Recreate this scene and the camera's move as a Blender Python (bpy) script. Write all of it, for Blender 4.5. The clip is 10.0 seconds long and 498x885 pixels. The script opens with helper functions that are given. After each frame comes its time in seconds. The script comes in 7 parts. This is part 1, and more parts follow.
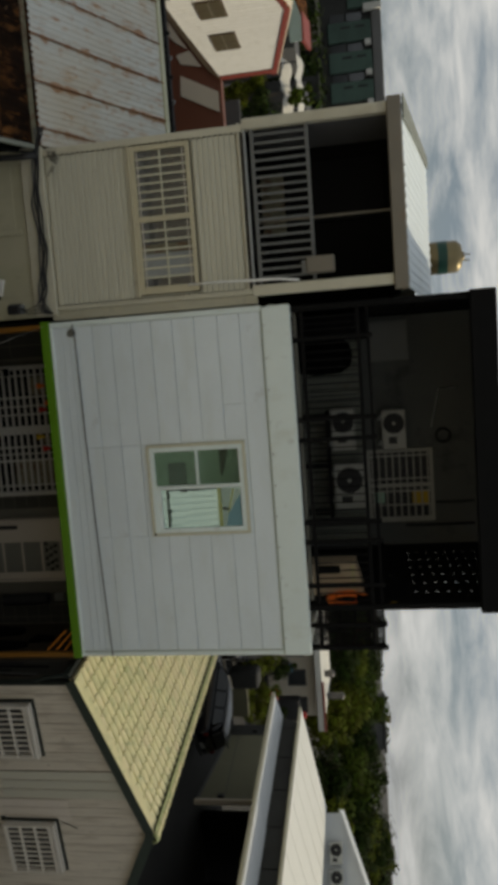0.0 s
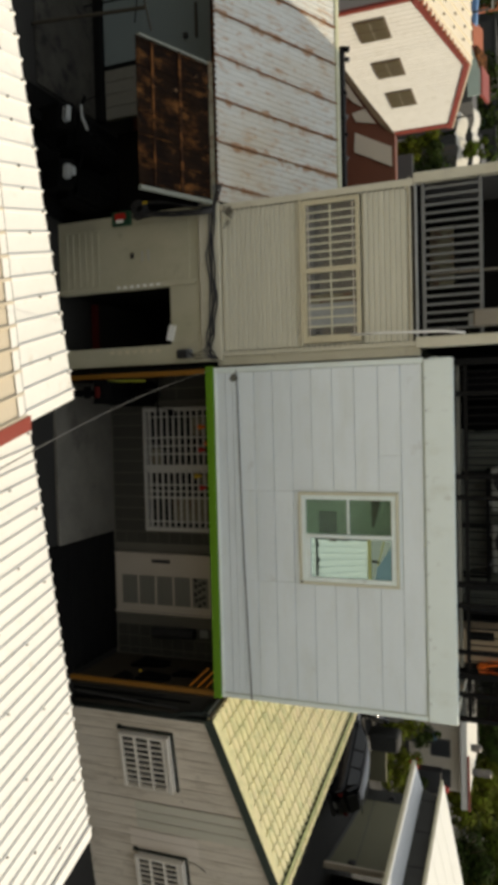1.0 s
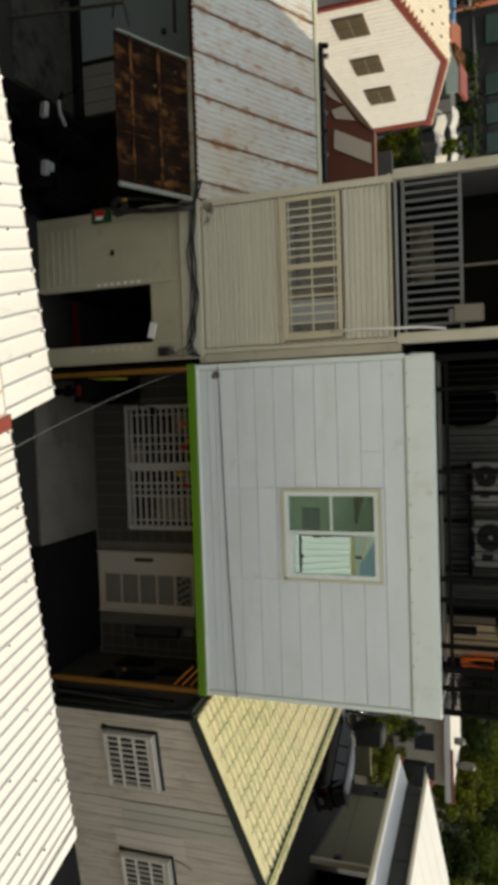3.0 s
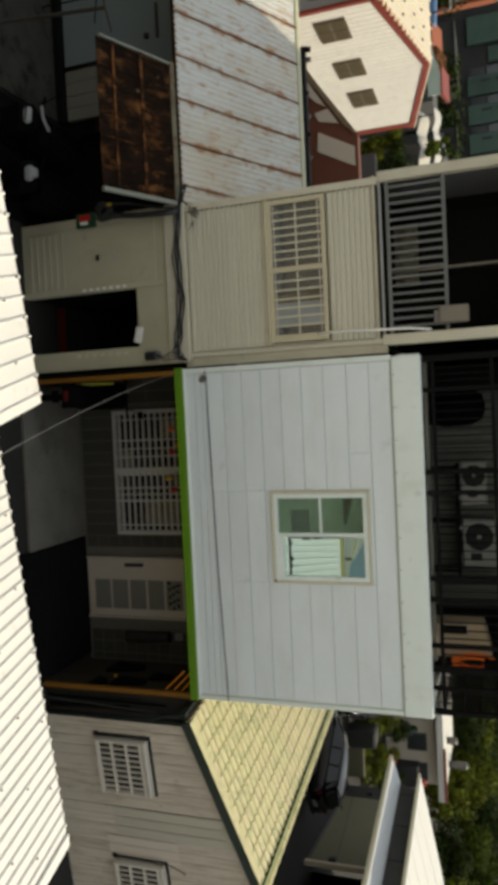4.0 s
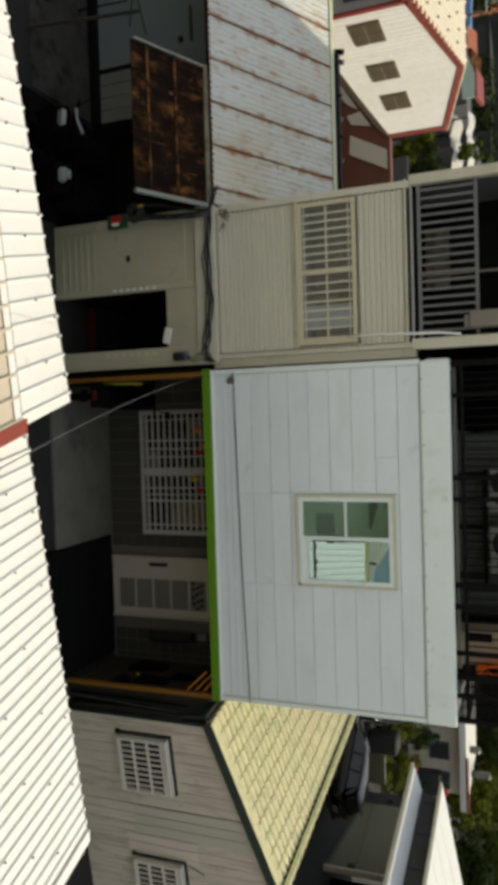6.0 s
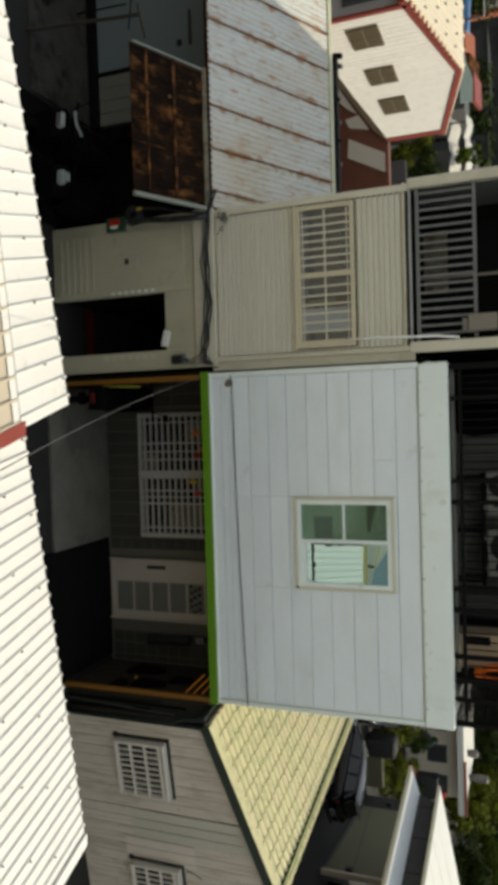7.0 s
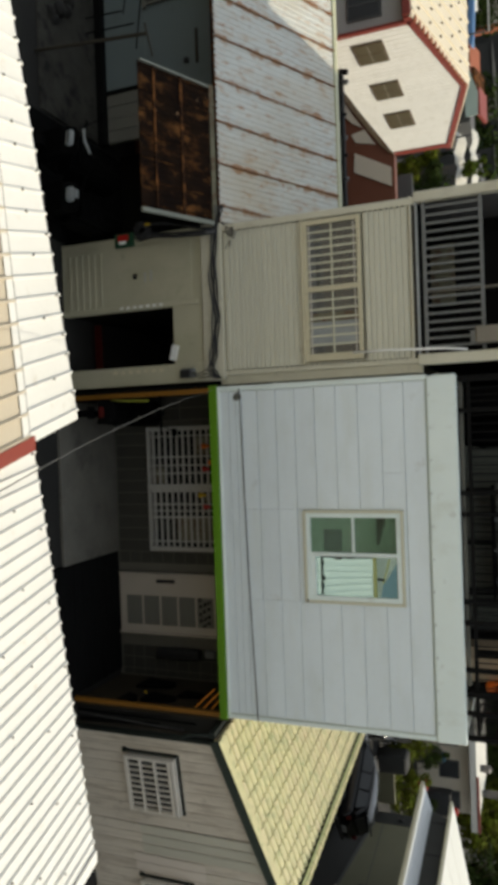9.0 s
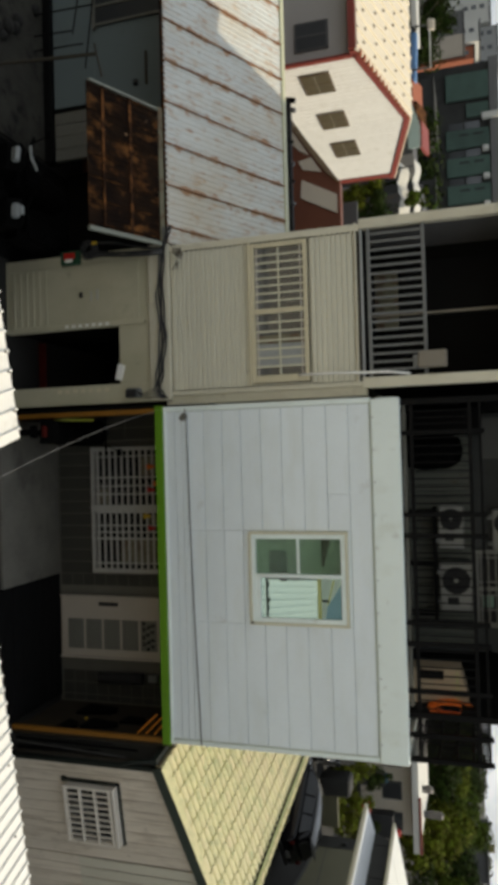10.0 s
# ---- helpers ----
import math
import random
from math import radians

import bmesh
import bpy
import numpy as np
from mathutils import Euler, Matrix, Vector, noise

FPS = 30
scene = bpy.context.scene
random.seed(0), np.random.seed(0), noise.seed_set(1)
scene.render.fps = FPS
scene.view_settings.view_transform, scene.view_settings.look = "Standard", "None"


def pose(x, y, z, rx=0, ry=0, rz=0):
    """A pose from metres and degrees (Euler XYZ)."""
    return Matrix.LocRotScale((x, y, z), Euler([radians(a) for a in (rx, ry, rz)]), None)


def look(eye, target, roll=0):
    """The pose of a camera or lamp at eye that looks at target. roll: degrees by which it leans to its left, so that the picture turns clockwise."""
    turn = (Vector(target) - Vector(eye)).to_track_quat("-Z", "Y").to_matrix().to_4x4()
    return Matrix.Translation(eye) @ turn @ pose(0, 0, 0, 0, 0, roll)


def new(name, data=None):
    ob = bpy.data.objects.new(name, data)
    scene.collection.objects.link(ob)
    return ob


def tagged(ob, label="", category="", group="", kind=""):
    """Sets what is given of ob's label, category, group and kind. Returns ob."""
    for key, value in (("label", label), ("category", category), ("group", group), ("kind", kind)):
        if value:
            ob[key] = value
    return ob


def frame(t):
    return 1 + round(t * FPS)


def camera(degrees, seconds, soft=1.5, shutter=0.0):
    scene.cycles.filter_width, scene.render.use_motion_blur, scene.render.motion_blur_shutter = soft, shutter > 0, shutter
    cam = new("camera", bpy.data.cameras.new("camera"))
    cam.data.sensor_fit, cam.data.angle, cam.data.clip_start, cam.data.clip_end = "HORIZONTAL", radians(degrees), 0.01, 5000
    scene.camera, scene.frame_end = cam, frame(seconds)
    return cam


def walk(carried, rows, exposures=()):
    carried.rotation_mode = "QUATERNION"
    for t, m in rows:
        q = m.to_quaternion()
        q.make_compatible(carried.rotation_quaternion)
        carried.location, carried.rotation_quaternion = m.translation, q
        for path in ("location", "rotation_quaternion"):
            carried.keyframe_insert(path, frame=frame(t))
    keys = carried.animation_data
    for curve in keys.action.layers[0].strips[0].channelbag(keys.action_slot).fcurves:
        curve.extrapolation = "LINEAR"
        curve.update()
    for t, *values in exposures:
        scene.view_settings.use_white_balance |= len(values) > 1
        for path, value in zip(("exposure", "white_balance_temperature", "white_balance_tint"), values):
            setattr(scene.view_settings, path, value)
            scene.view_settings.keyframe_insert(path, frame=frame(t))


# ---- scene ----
cam = camera(37.2, 10.0, soft=5.8)
walk(cam, [
    (0.0, look((0.000, 0.000, 6.800), (1.095, 9.808, 5.188), 86.83)),
    (0.2, look((-0.002, -0.004, 6.802), (0.594, 9.756, 4.712), 87.34)),
    (0.3, look((-0.003, -0.006, 6.803), (0.550, 9.650, 4.519), 87.80)),
    (0.5, look((-0.005, -0.012, 6.806), (0.329, 9.599, 4.064), 88.84)),
    (0.7, look((-0.006, -0.007, 6.800), (0.300, 9.448, 3.558), 89.39)),
    (1.0, look((-0.006, 0.000, 6.793), (0.349, 9.330, 3.212), 89.34)),
    (1.5, look((-0.002, 0.012, 6.784), (0.502, 9.354, 3.253), 89.60)),
    (2.0, look((0.003, 0.009, 6.784), (0.496, 9.383, 3.338), 89.39)),
    (3.5, look((0.002, 0.015, 6.791), (0.361, 9.447, 3.487), 88.52)),
    (4.0, look((0.001, 0.011, 6.794), (0.359, 9.474, 3.581), 87.98)),
    (4.5, look((0.004, 0.016, 6.794), (0.400, 9.502, 3.655), 87.81)),
    (5.0, look((0.003, 0.016, 6.795), (0.398, 9.510, 3.680), 87.42)),
    (5.5, look((0.004, 0.004, 6.795), (0.368, 9.420, 3.448), 88.58)),
    (5.7, look((0.003, 0.006, 6.795), (0.329, 9.351, 3.251), 88.93)),
    (7.0, look((0.003, 0.004, 6.789), (0.280, 9.361, 3.272), 88.93)),
    (7.5, look((0.002, 0.007, 6.789), (0.313, 9.362, 3.271), 88.97)),
    (8.0, look((0.004, 0.006, 6.789), (0.271, 9.354, 3.246), 88.47)),
    (8.5, look((0.005, 0.005, 6.789), (0.197, 9.355, 3.247), 88.57)),
    (9.0, look((0.002, -0.003, 6.788), (0.097, 9.319, 3.170), 88.21)),
    (9.3, look((0.002, 0.003, 6.788), (0.028, 9.352, 3.240), 88.22)),
    (9.5, look((0.002, 0.007, 6.788), (-0.218, 9.433, 3.456), 87.63)),
    (9.7, look((0.004, 0.008, 6.786), (-0.215, 9.468, 3.551), 87.91)),
    (10.0, look((0.006, 0.010, 6.785), (-0.163, 9.572, 3.863), 88.15)),
], exposures=[(0.0, -1.14, 7850, 6), (0.2, -0.70, 7950, 6), (0.3, -0.52, 8000, 6), (0.5, -0.44, 8050, 7), (1.0, -0.38, 8150, 8), (2.0, -0.40, 8150, 8), (3.5, -0.40, 8000, 7), (5.0, -0.41, 7900, 7), (5.5, -0.42, 7750, 7), (7.0, -0.41, 7600, 6), (9.0, -0.40, 7500, 6), (9.5, -0.40, 7500, 7), (10.0, -0.42, 7600, 7)])

# ---------------------------------------------------------------- sky and sun
SUN = Vector((0.79, 0.50, 1.0)).normalized()
world = bpy.data.worlds.new("sky")
scene.world = world
world.use_nodes = True
wn, wl = world.node_tree.nodes, world.node_tree.links
wn.clear()
w_out, w_bg, w_sky = wn.new("ShaderNodeOutputWorld"), wn.new("ShaderNodeBackground"), wn.new("ShaderNodeTexSky")
w_sky.sky_type, w_sky.sun_disc = "NISHITA", False
w_sky.sun_elevation = math.asin(SUN.z)
w_sky.sun_rotation = math.atan2(SUN.x, SUN.y)
w_sky.dust_density, w_sky.air_density = 1.0, 1.0
w_tc, w_map, w_noise = wn.new("ShaderNodeTexCoord"), wn.new("ShaderNodeMapping"), wn.new("ShaderNodeTexNoise")
w_map.inputs["Scale"].default_value = (2.2, 2.2, 9.0)
w_noise.inputs["Scale"].default_value = 3.0
w_noise.inputs["Detail"].default_value = 9.0
w_noise.inputs["Roughness"].default_value = 0.58
w_noise.inputs["Distortion"].default_value = 0.35
w_ramp = wn.new("ShaderNodeValToRGB")
w_ramp.color_ramp.elements[0].position, w_ramp.color_ramp.elements[1].position = 0.37, 0.67
w_ramp.color_ramp.elements[0].color, w_ramp.color_ramp.elements[1].color = (0.0, 0.0, 0.0, 1), (1, 1, 1, 1)
w_mix = wn.new("ShaderNodeMix")
w_mix.data_type = "RGBA"
w_mix.inputs["B"].default_value = (12.4, 13.4, 15.3, 1)
wl.new(w_tc.outputs["Generated"], w_map.inputs["Vector"])
wl.new(w_map.outputs["Vector"], w_noise.inputs["Vector"])
wl.new(w_noise.outputs["Fac"], w_ramp.inputs["Fac"])
wl.new(w_ramp.outputs["Color"], w_mix.inputs["Factor"])
w_grey = wn.new("ShaderNodeMix")
w_grey.data_type = "RGBA"
w_grey.inputs["Factor"].default_value = 0.7
w_grey.inputs["B"].default_value = (4.5, 6.0, 8.4, 1)
wl.new(w_sky.outputs["Color"], w_grey.inputs["A"])
wl.new(w_grey.outputs["Result"], w_mix.inputs["A"])
wl.new(w_mix.outputs["Result"], w_bg.inputs["Color"])
wl.new(w_bg.outputs["Background"], w_out.inputs["Surface"])
w_bg.inputs["Strength"].default_value = 0.1

sun = new("sun", bpy.data.lights.new("sun", "SUN"))
sun.data.energy, sun.data.angle, sun.data.color = 4.6, radians(0.6), (1.0, 0.94, 0.84)
sun.rotation_euler = SUN.to_track_quat("Z", "Y").to_euler()


# ---------------------------------------------------------------- materials
def material(name, color, rough=0.6, metal=0.0, var=0.12, scale=2.0, fine=60.0, bump=0.08, stain=None, spec=0.4, each=0.05, stretch=(1, 1, 1)):
    """Painted or raw surface: broad and fine tone changes, bump, and stains as (color, amount, scale)."""
    m = bpy.data.materials.new(name)
    m.use_nodes = True
    n, l = m.node_tree.nodes, m.node_tree.links
    b = n["Principled BSDF"]
    b.inputs["Roughness"].default_value, b.inputs["Metallic"].default_value = rough, metal
    b.inputs["Specular IOR Level"].default_value = spec
    tc, mp = n.new("ShaderNodeTexCoord"), n.new("ShaderNodeMapping")
    mp.inputs["Scale"].default_value = stretch
    l.new(tc.outputs["Object"], mp.inputs["Vector"])
    rnd = n.new("ShaderNodeObjectInfo")
    shift = n.new("ShaderNodeVectorMath")
    shift.operation = "ADD"
    grow = n.new("ShaderNodeMath")
    grow.operation = "MULTIPLY"
    grow.inputs[1].default_value = 37.0
    l.new(rnd.outputs["Random"], grow.inputs[0])
    l.new(mp.outputs["Vector"], shift.inputs[0])
    l.new(grow.outputs[0], shift.inputs[1])
    broad, small = n.new("ShaderNodeTexNoise"), n.new("ShaderNodeTexNoise")
    broad.inputs["Scale"].default_value, broad.inputs["Detail"].default_value = scale, 5
    small.inputs["Scale"].default_value, small.inputs["Detail"].default_value = fine, 3
    l.new(shift.outputs[0], broad.inputs["Vector"])
    l.new(shift.outputs[0], small.inputs["Vector"])
    tone = n.new("ShaderNodeMath")
    tone.operation = "MULTIPLY_ADD"
    tone.inputs[1].default_value, tone.inputs[2].default_value = 1.6 * var, 1 - 0.8 * var
    l.new(broad.outputs["Fac"], tone.inputs[0])
    tone2 = n.new("ShaderNodeMath")
    tone2.operation = "MULTIPLY_ADD"
    tone2.inputs[1].default_value = 0.8 * var
    l.new(small.outputs["Fac"], tone2.inputs[0])
    l.new(tone.outputs[0], tone2.inputs[2])
    tone3 = n.new("ShaderNodeMath")
    tone3.operation = "MULTIPLY_ADD"
    tone3.inputs[1].default_value = 2 * each
    l.new(rnd.outputs["Random"], tone3.inputs[0])
    l.new(tone2.outputs[0], tone3.inputs[2])
    less = n.new("ShaderNodeMath")
    less.operation = "SUBTRACT"
    less.inputs[1].default_value = 0.4 * var + each
    l.new(tone3.outputs[0], less.inputs[0])
    mul = n.new("ShaderNodeVectorMath")
    mul.operation = "SCALE"
    mul.inputs[0].default_value = color
    l.new(less.outputs[0], mul.inputs["Scale"])
    last = mul.outputs[0]
    if stain:
        spots, ramp, mix = n.new("ShaderNodeTexNoise"), n.new("ShaderNodeValToRGB"), n.new("ShaderNodeMix")
        spots.inputs["Scale"].default_value, spots.inputs["Detail"].default_value = stain[2], 8
        spots.inputs["Roughness"].default_value = 0.65
        l.new(shift.outputs[0], spots.inputs["Vector"])
        ramp.color_ramp.elements[0].position = 0.68 - 0.4 * stain[1]
        ramp.color_ramp.elements[1].position = 0.90 - 0.4 * stain[1]
        l.new(spots.outputs["Fac"], ramp.inputs["Fac"])
        mix.data_type = "RGBA"
        mix.inputs["B"].default_value = (*stain[0], 1)
        l.new(ramp.outputs["Color"], mix.inputs["Factor"])
        l.new(last, mix.inputs["A"])
        last = mix.outputs["Result"]
    l.new(last, b.inputs["Base Color"])
    if bump:
        bp = n.new("ShaderNodeBump")
        bp.inputs["Strength"].default_value, bp.inputs["Distance"].default_value = bump, 0.02
        l.new(small.outputs["Fac"], bp.inputs["Height"])
        l.new(bp.outputs["Normal"], b.inputs["Normal"])
    return m


def glass(name, tint, dark, mirror, rough=0.03):
    """Window glass seen from outside: a tinted mirror over a dim room."""
    m = bpy.data.materials.new(name)
    m.use_nodes = True
    n, l = m.node_tree.nodes, m.node_tree.links
    b = n["Principled BSDF"]
    tc, no = n.new("ShaderNodeTexCoord"), n.new("ShaderNodeTexNoise")
    no.inputs["Scale"].default_value = 3.0
    l.new(tc.outputs["Object"], no.inputs["Vector"])
    mix = n.new("ShaderNodeMix")
    mix.data_type = "RGBA"
    mix.inputs["A"].default_value = (*[0.7 * c for c in dark], 1)
    mix.inputs["B"].default_value = (*[1.3 * c for c in dark], 1)
    l.new(no.outputs["Fac"], mix.inputs["Factor"])
    l.new(mix.outputs["Result"], b.inputs["Base Color"])
    b.inputs["Roughness"].default_value = 0.5
    g, sh = n.new("ShaderNodeBsdfGlossy"), n.new("ShaderNodeMixShader")
    g.inputs["Color"].default_value, g.inputs["Roughness"].default_value = (*tint, 1), rough
    bp = n.new("ShaderNodeBump")
    bp.inputs["Strength"].default_value, bp.inputs["Distance"].default_value = 0.05, 0.01
    l.new(no.outputs["Fac"], bp.inputs["Height"])
    l.new(bp.outputs["Normal"], g.inputs["Normal"])
    sh.inputs["Fac"].default_value = mirror
    l.new(b.outputs["BSDF"], sh.inputs[1])
    l.new(g.outputs["BSDF"], sh.inputs[2])
    l.new(sh.outputs["Shader"], n["Material Output"].inputs["Surface"])
    return m


def see_through(name, tint):
    """Tinted clear pane with a weak mirror."""
    m = bpy.data.materials.new(name)
    m.use_nodes = True
    n, l = m.node_tree.nodes, m.node_tree.links
    n.remove(n["Principled BSDF"])
    a, g, sh = n.new("ShaderNodeBsdfTransparent"), n.new("ShaderNodeBsdfGlossy"), n.new("ShaderNodeMixShader")
    a.inputs["Color"].default_value = (*tint, 1)
    g.inputs["Color"].default_value, g.inputs["Roughness"].default_value = (0.5, 0.7, 0.62, 1), 0.1
    sh.inputs["Fac"].default_value = 0.06
    l.new(a.outputs["BSDF"], sh.inputs[1])
    l.new(g.outputs["BSDF"], sh.inputs[2])
    l.new(sh.outputs["Shader"], n["Material Output"].inputs["Surface"])
    return m


def leaf_material(name, color):
    m = material(name, color, 0.9, var=0.5, scale=0.8, fine=8, bump=0, each=0.0, spec=0.1)
    n, l = m.node_tree.nodes, m.node_tree.links
    geo, hue = n.new("ShaderNodeNewGeometry"), n.new("ShaderNodeHueSaturation")
    b = n["Principled BSDF"]
    src = b.inputs["Base Color"].links[0].from_socket
    val, hv = n.new("ShaderNodeMapRange"), n.new("ShaderNodeMapRange")
    val.inputs["To Min"].default_value, val.inputs["To Max"].default_value = 0.30, 1.55
    hv.inputs["To Min"].default_value, hv.inputs["To Max"].default_value = 0.47, 0.53
    l.new(geo.outputs["Random Per Island"], val.inputs["Value"])
    l.new(geo.outputs["Random Per Island"], hv.inputs["Value"])
    l.new(val.outputs[0], hue.inputs["Value"])
    l.new(hv.outputs[0], hue.inputs["Hue"])
    l.new(src, hue.inputs["Color"])
    l.new(hue.outputs["Color"], b.inputs["Base Color"])
    b.inputs["Subsurface Weight"].default_value = 0.0
    return m


WHITE_PANEL = material("white_panel", (0.734, 0.810, 0.842), 0.45, var=0.08, scale=1.2, fine=30, bump=0.03, each=0.03, stain=((0.45, 0.45, 0.42), 0.12, 2.2))
JOINT_DIRT = material("joint_dirt", (0.42, 0.47, 0.39), 0.8, var=0.3, scale=3, fine=40, bump=0.05)
BOARD_GAP = material("board_gap_brown", (0.09, 0.076, 0.06), 0.8, var=0.3, scale=3, fine=40, bump=0.05)
SCOOTER_BLACK = material("scooter_black", (0.003, 0.003, 0.003), 0.7, var=0.2, scale=6, fine=60, bump=0, spec=0.04)
BEAM_GREY = material("grey_green_beam", (0.22, 0.235, 0.20), 0.6, var=0.2, scale=3, fine=40, bump=0.05, stain=((0.16, 0.10, 0.05), 0.25, 6))
WHITE_TRIM = material("white_trim", (0.74, 0.825, 0.80), 0.4, var=0.06, scale=2, fine=40, bump=0.02, stain=((0.4, 0.4, 0.35), 0.14, 5))
CREAM_FRAME = material("cream_frame", (0.56, 0.51, 0.36), 0.5, var=0.12, scale=4, fine=50, bump=0.04, stain=((0.30, 0.24, 0.15), 0.16, 8))
WHITE_PVC = material("white_pvc", (0.80, 0.80, 0.77), 0.35, var=0.06, scale=4, fine=50, bump=0.02)
GREEN_PAINT = material("green_paint", (0.10, 0.24, 0.012), 0.45, var=0.12, scale=3, fine=40, bump=0.04, stain=((0.06, 0.10, 0.02), 0.15, 6))
BEIGE_SIDING = material("beige_siding", (0.60, 0.585, 0.475), 0.55, var=0.10, scale=2, fine=30, bump=0.04, each=0.03, stain=((0.30, 0.27, 0.22), 0.16, 3))
BEIGE_TRIM = material("beige_trim", (0.57, 0.545, 0.435), 0.55, var=0.12, scale=2.5, fine=40, bump=0.05, stain=((0.28, 0.25, 0.2), 0.2, 3))
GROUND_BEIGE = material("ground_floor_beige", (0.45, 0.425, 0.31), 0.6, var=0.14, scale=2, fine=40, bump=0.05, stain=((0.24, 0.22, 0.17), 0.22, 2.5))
GREY_STEEL = material("grey_steel", (0.36, 0.38, 0.38), 0.45, 0.2, var=0.14, scale=4, fine=50, bump=0.04)
POST_BROWN = material("brown_grey_post", (0.05, 0.044, 0.033), 0.8, var=0.3, scale=5, fine=40, bump=0.08, spec=0.2)
WIN_CREAM = material("window_cream", (0.60, 0.585, 0.45), 0.5, var=0.1, scale=4, fine=50, bump=0.03, stain=((0.40, 0.33, 0.2), 0.16, 8))
BOX_CREAM = material("window_box_cream", (0.66, 0.615, 0.54), 0.5, var=0.12, scale=4, fine=50, bump=0.04, stain=((0.32, 0.26, 0.19), 0.2, 9))
PALE_GREY_WHITE = material("pale_grey_white", (0.30, 0.32, 0.32), 0.6, var=0.3, scale=5, fine=40, bump=0.02)
# Also colours the walls and strips that stand in for shade.
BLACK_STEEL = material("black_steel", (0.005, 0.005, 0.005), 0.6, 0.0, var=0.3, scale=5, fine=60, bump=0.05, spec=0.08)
DARK_BARS = material("grey_bars", (0.155, 0.162, 0.16), 0.5, 0.1, var=0.14, scale=4, fine=50, bump=0.04)
DIRT = material("dirty_ground", (0.043, 0.041, 0.034), 0.95, var=0.7, scale=2.0, fine=30, bump=0.25, stain=((0.012, 0.012, 0.009), 0.40, 2.6))
BROWN_FRAME = material("brown_frame", (0.11, 0.08, 0.05), 0.5, var=0.1, scale=4, fine=40, bump=0.02)
DARK_WALL = material("dark_wall", (0.042, 0.042, 0.039), 0.8, var=0.45, scale=1.5, fine=20, bump=0.05, spec=0.2)
RUST_RIDGE = material("orange_rust", (0.30, 0.12, 0.04), 0.95, var=0.6, scale=4, fine=25, bump=0.2, stain=((0.03, 0.014, 0.008), 0.80, 4.0), spec=0.08)
RUST_GREEN = material("greenish_rust", (0.16, 0.15, 0.10), 0.8, var=0.5, scale=4, fine=30, bump=0.15, stain=((0.10, 0.035, 0.014), 0.5, 6))
RIDGE_PALE = material("pale_green_flashing", (0.47, 0.47, 0.32), 0.5, var=0.2, scale=3, fine=40, bump=0.05, stain=((0.33, 0.36, 0.27), 0.3, 3))
SHED_BOARD = material("grey_shed_board", (0.14, 0.138, 0.118), 0.7, var=0.2, scale=2, fine=30, bump=0.06, stain=((0.09, 0.085, 0.07), 0.25, 2.5))
# Near-black base puts the shade of rooms and recesses into the colour.
ROOM_SHADE = material("interior_shade", (0.008, 0.0078, 0.0072), 0.9, var=0.3, scale=2, fine=20, bump=0.02, spec=0.05)
TERRACE_WALL = material("terrace_wall", (0.120, 0.128, 0.126), 0.85, var=0.25, scale=1.2, fine=30, bump=0.08, stain=((0.055, 0.056, 0.052), 0.28, 1.6), spec=0.1)
AC_WHITE = material("ac_white", (0.42, 0.42, 0.385), 0.45, var=0.08, scale=4, fine=40, bump=0.03, stain=((0.35, 0.32, 0.26), 0.14, 6))
DARK_PLASTIC = material("dark_plastic", (0.015, 0.015, 0.016), 0.5, var=0.2, scale=6, fine=60, bump=0.04)
RUST_ROOF = material("worn_white_roof", (0.57, 0.585, 0.56), 0.55, 0.0, var=0.20, scale=1.4, fine=18, bump=0.06, each=0.0, stain=((0.42, 0.24, 0.11), 0.345, 3.4), stretch=(2.6, 0.7, 1))
RUST_SEAM = material("rusty_seam", (0.20, 0.085, 0.035), 0.85, var=0.5, scale=5, fine=40, bump=0.15, stain=((0.40, 0.30, 0.20), 0.46, 3))
RUST = material("rusted_sheet", (0.016, 0.0085, 0.005), 0.95, var=0.7, scale=3, fine=25, bump=0.25, stain=((0.15, 0.058, 0.018), 0.36, 2.6), spec=0.06, stretch=(1.4, 0.9, 1))
BARGE_GREEN = material("dark_green_barge", (0.030, 0.043, 0.034), 0.55, var=0.2, scale=4, fine=40, bump=0.05)
BARGE_BLACK = material("weathered_black_green", (0.016, 0.021, 0.018), 0.6, var=0.3, scale=4, fine=40, bump=0.05, spec=0.2)
GABLE_SIDING = material("grey_beige_siding", (0.62, 0.56, 0.47), 0.6, var=0.14, scale=1.6, fine=30, bump=0.05, each=0.035, stain=((0.25, 0.21, 0.165), 0.25, 2.2))
PATCH = material("repainted_patch", (0.66, 0.59, 0.51), 0.6, var=0.06, scale=2, fine=30, bump=0.03)
PATCH_DARK = material("repainted_patch_dull", (0.53, 0.51, 0.42), 0.6, var=0.06, scale=2, fine=30, bump=0.03)
YELLOW_TILE = material("yellow_tile", (0.61, 0.572, 0.325), 0.45, var=0.16, scale=3, fine=30, bump=0.04, each=0.05, stain=((0.30, 0.34, 0.18), 0.20, 5))
GREEN_EDGE = material("green_ridge", (0.38, 0.42, 0.21), 0.45, var=0.12, scale=4, fine=40, bump=0.04)
NEAR_ROOF = material("near_white_roof", (0.76, 0.755, 0.725), 0.5, var=0.08, scale=1.5, fine=20, bump=0.03, stain=((0.55, 0.5, 0.4), 0.1, 4))
NEAR_CREAM = material("near_cream_roof", (0.56, 0.49, 0.385), 0.5, var=0.08, scale=1.5, fine=20, bump=0.03, stain=((0.5, 0.42, 0.3), 0.12, 4))
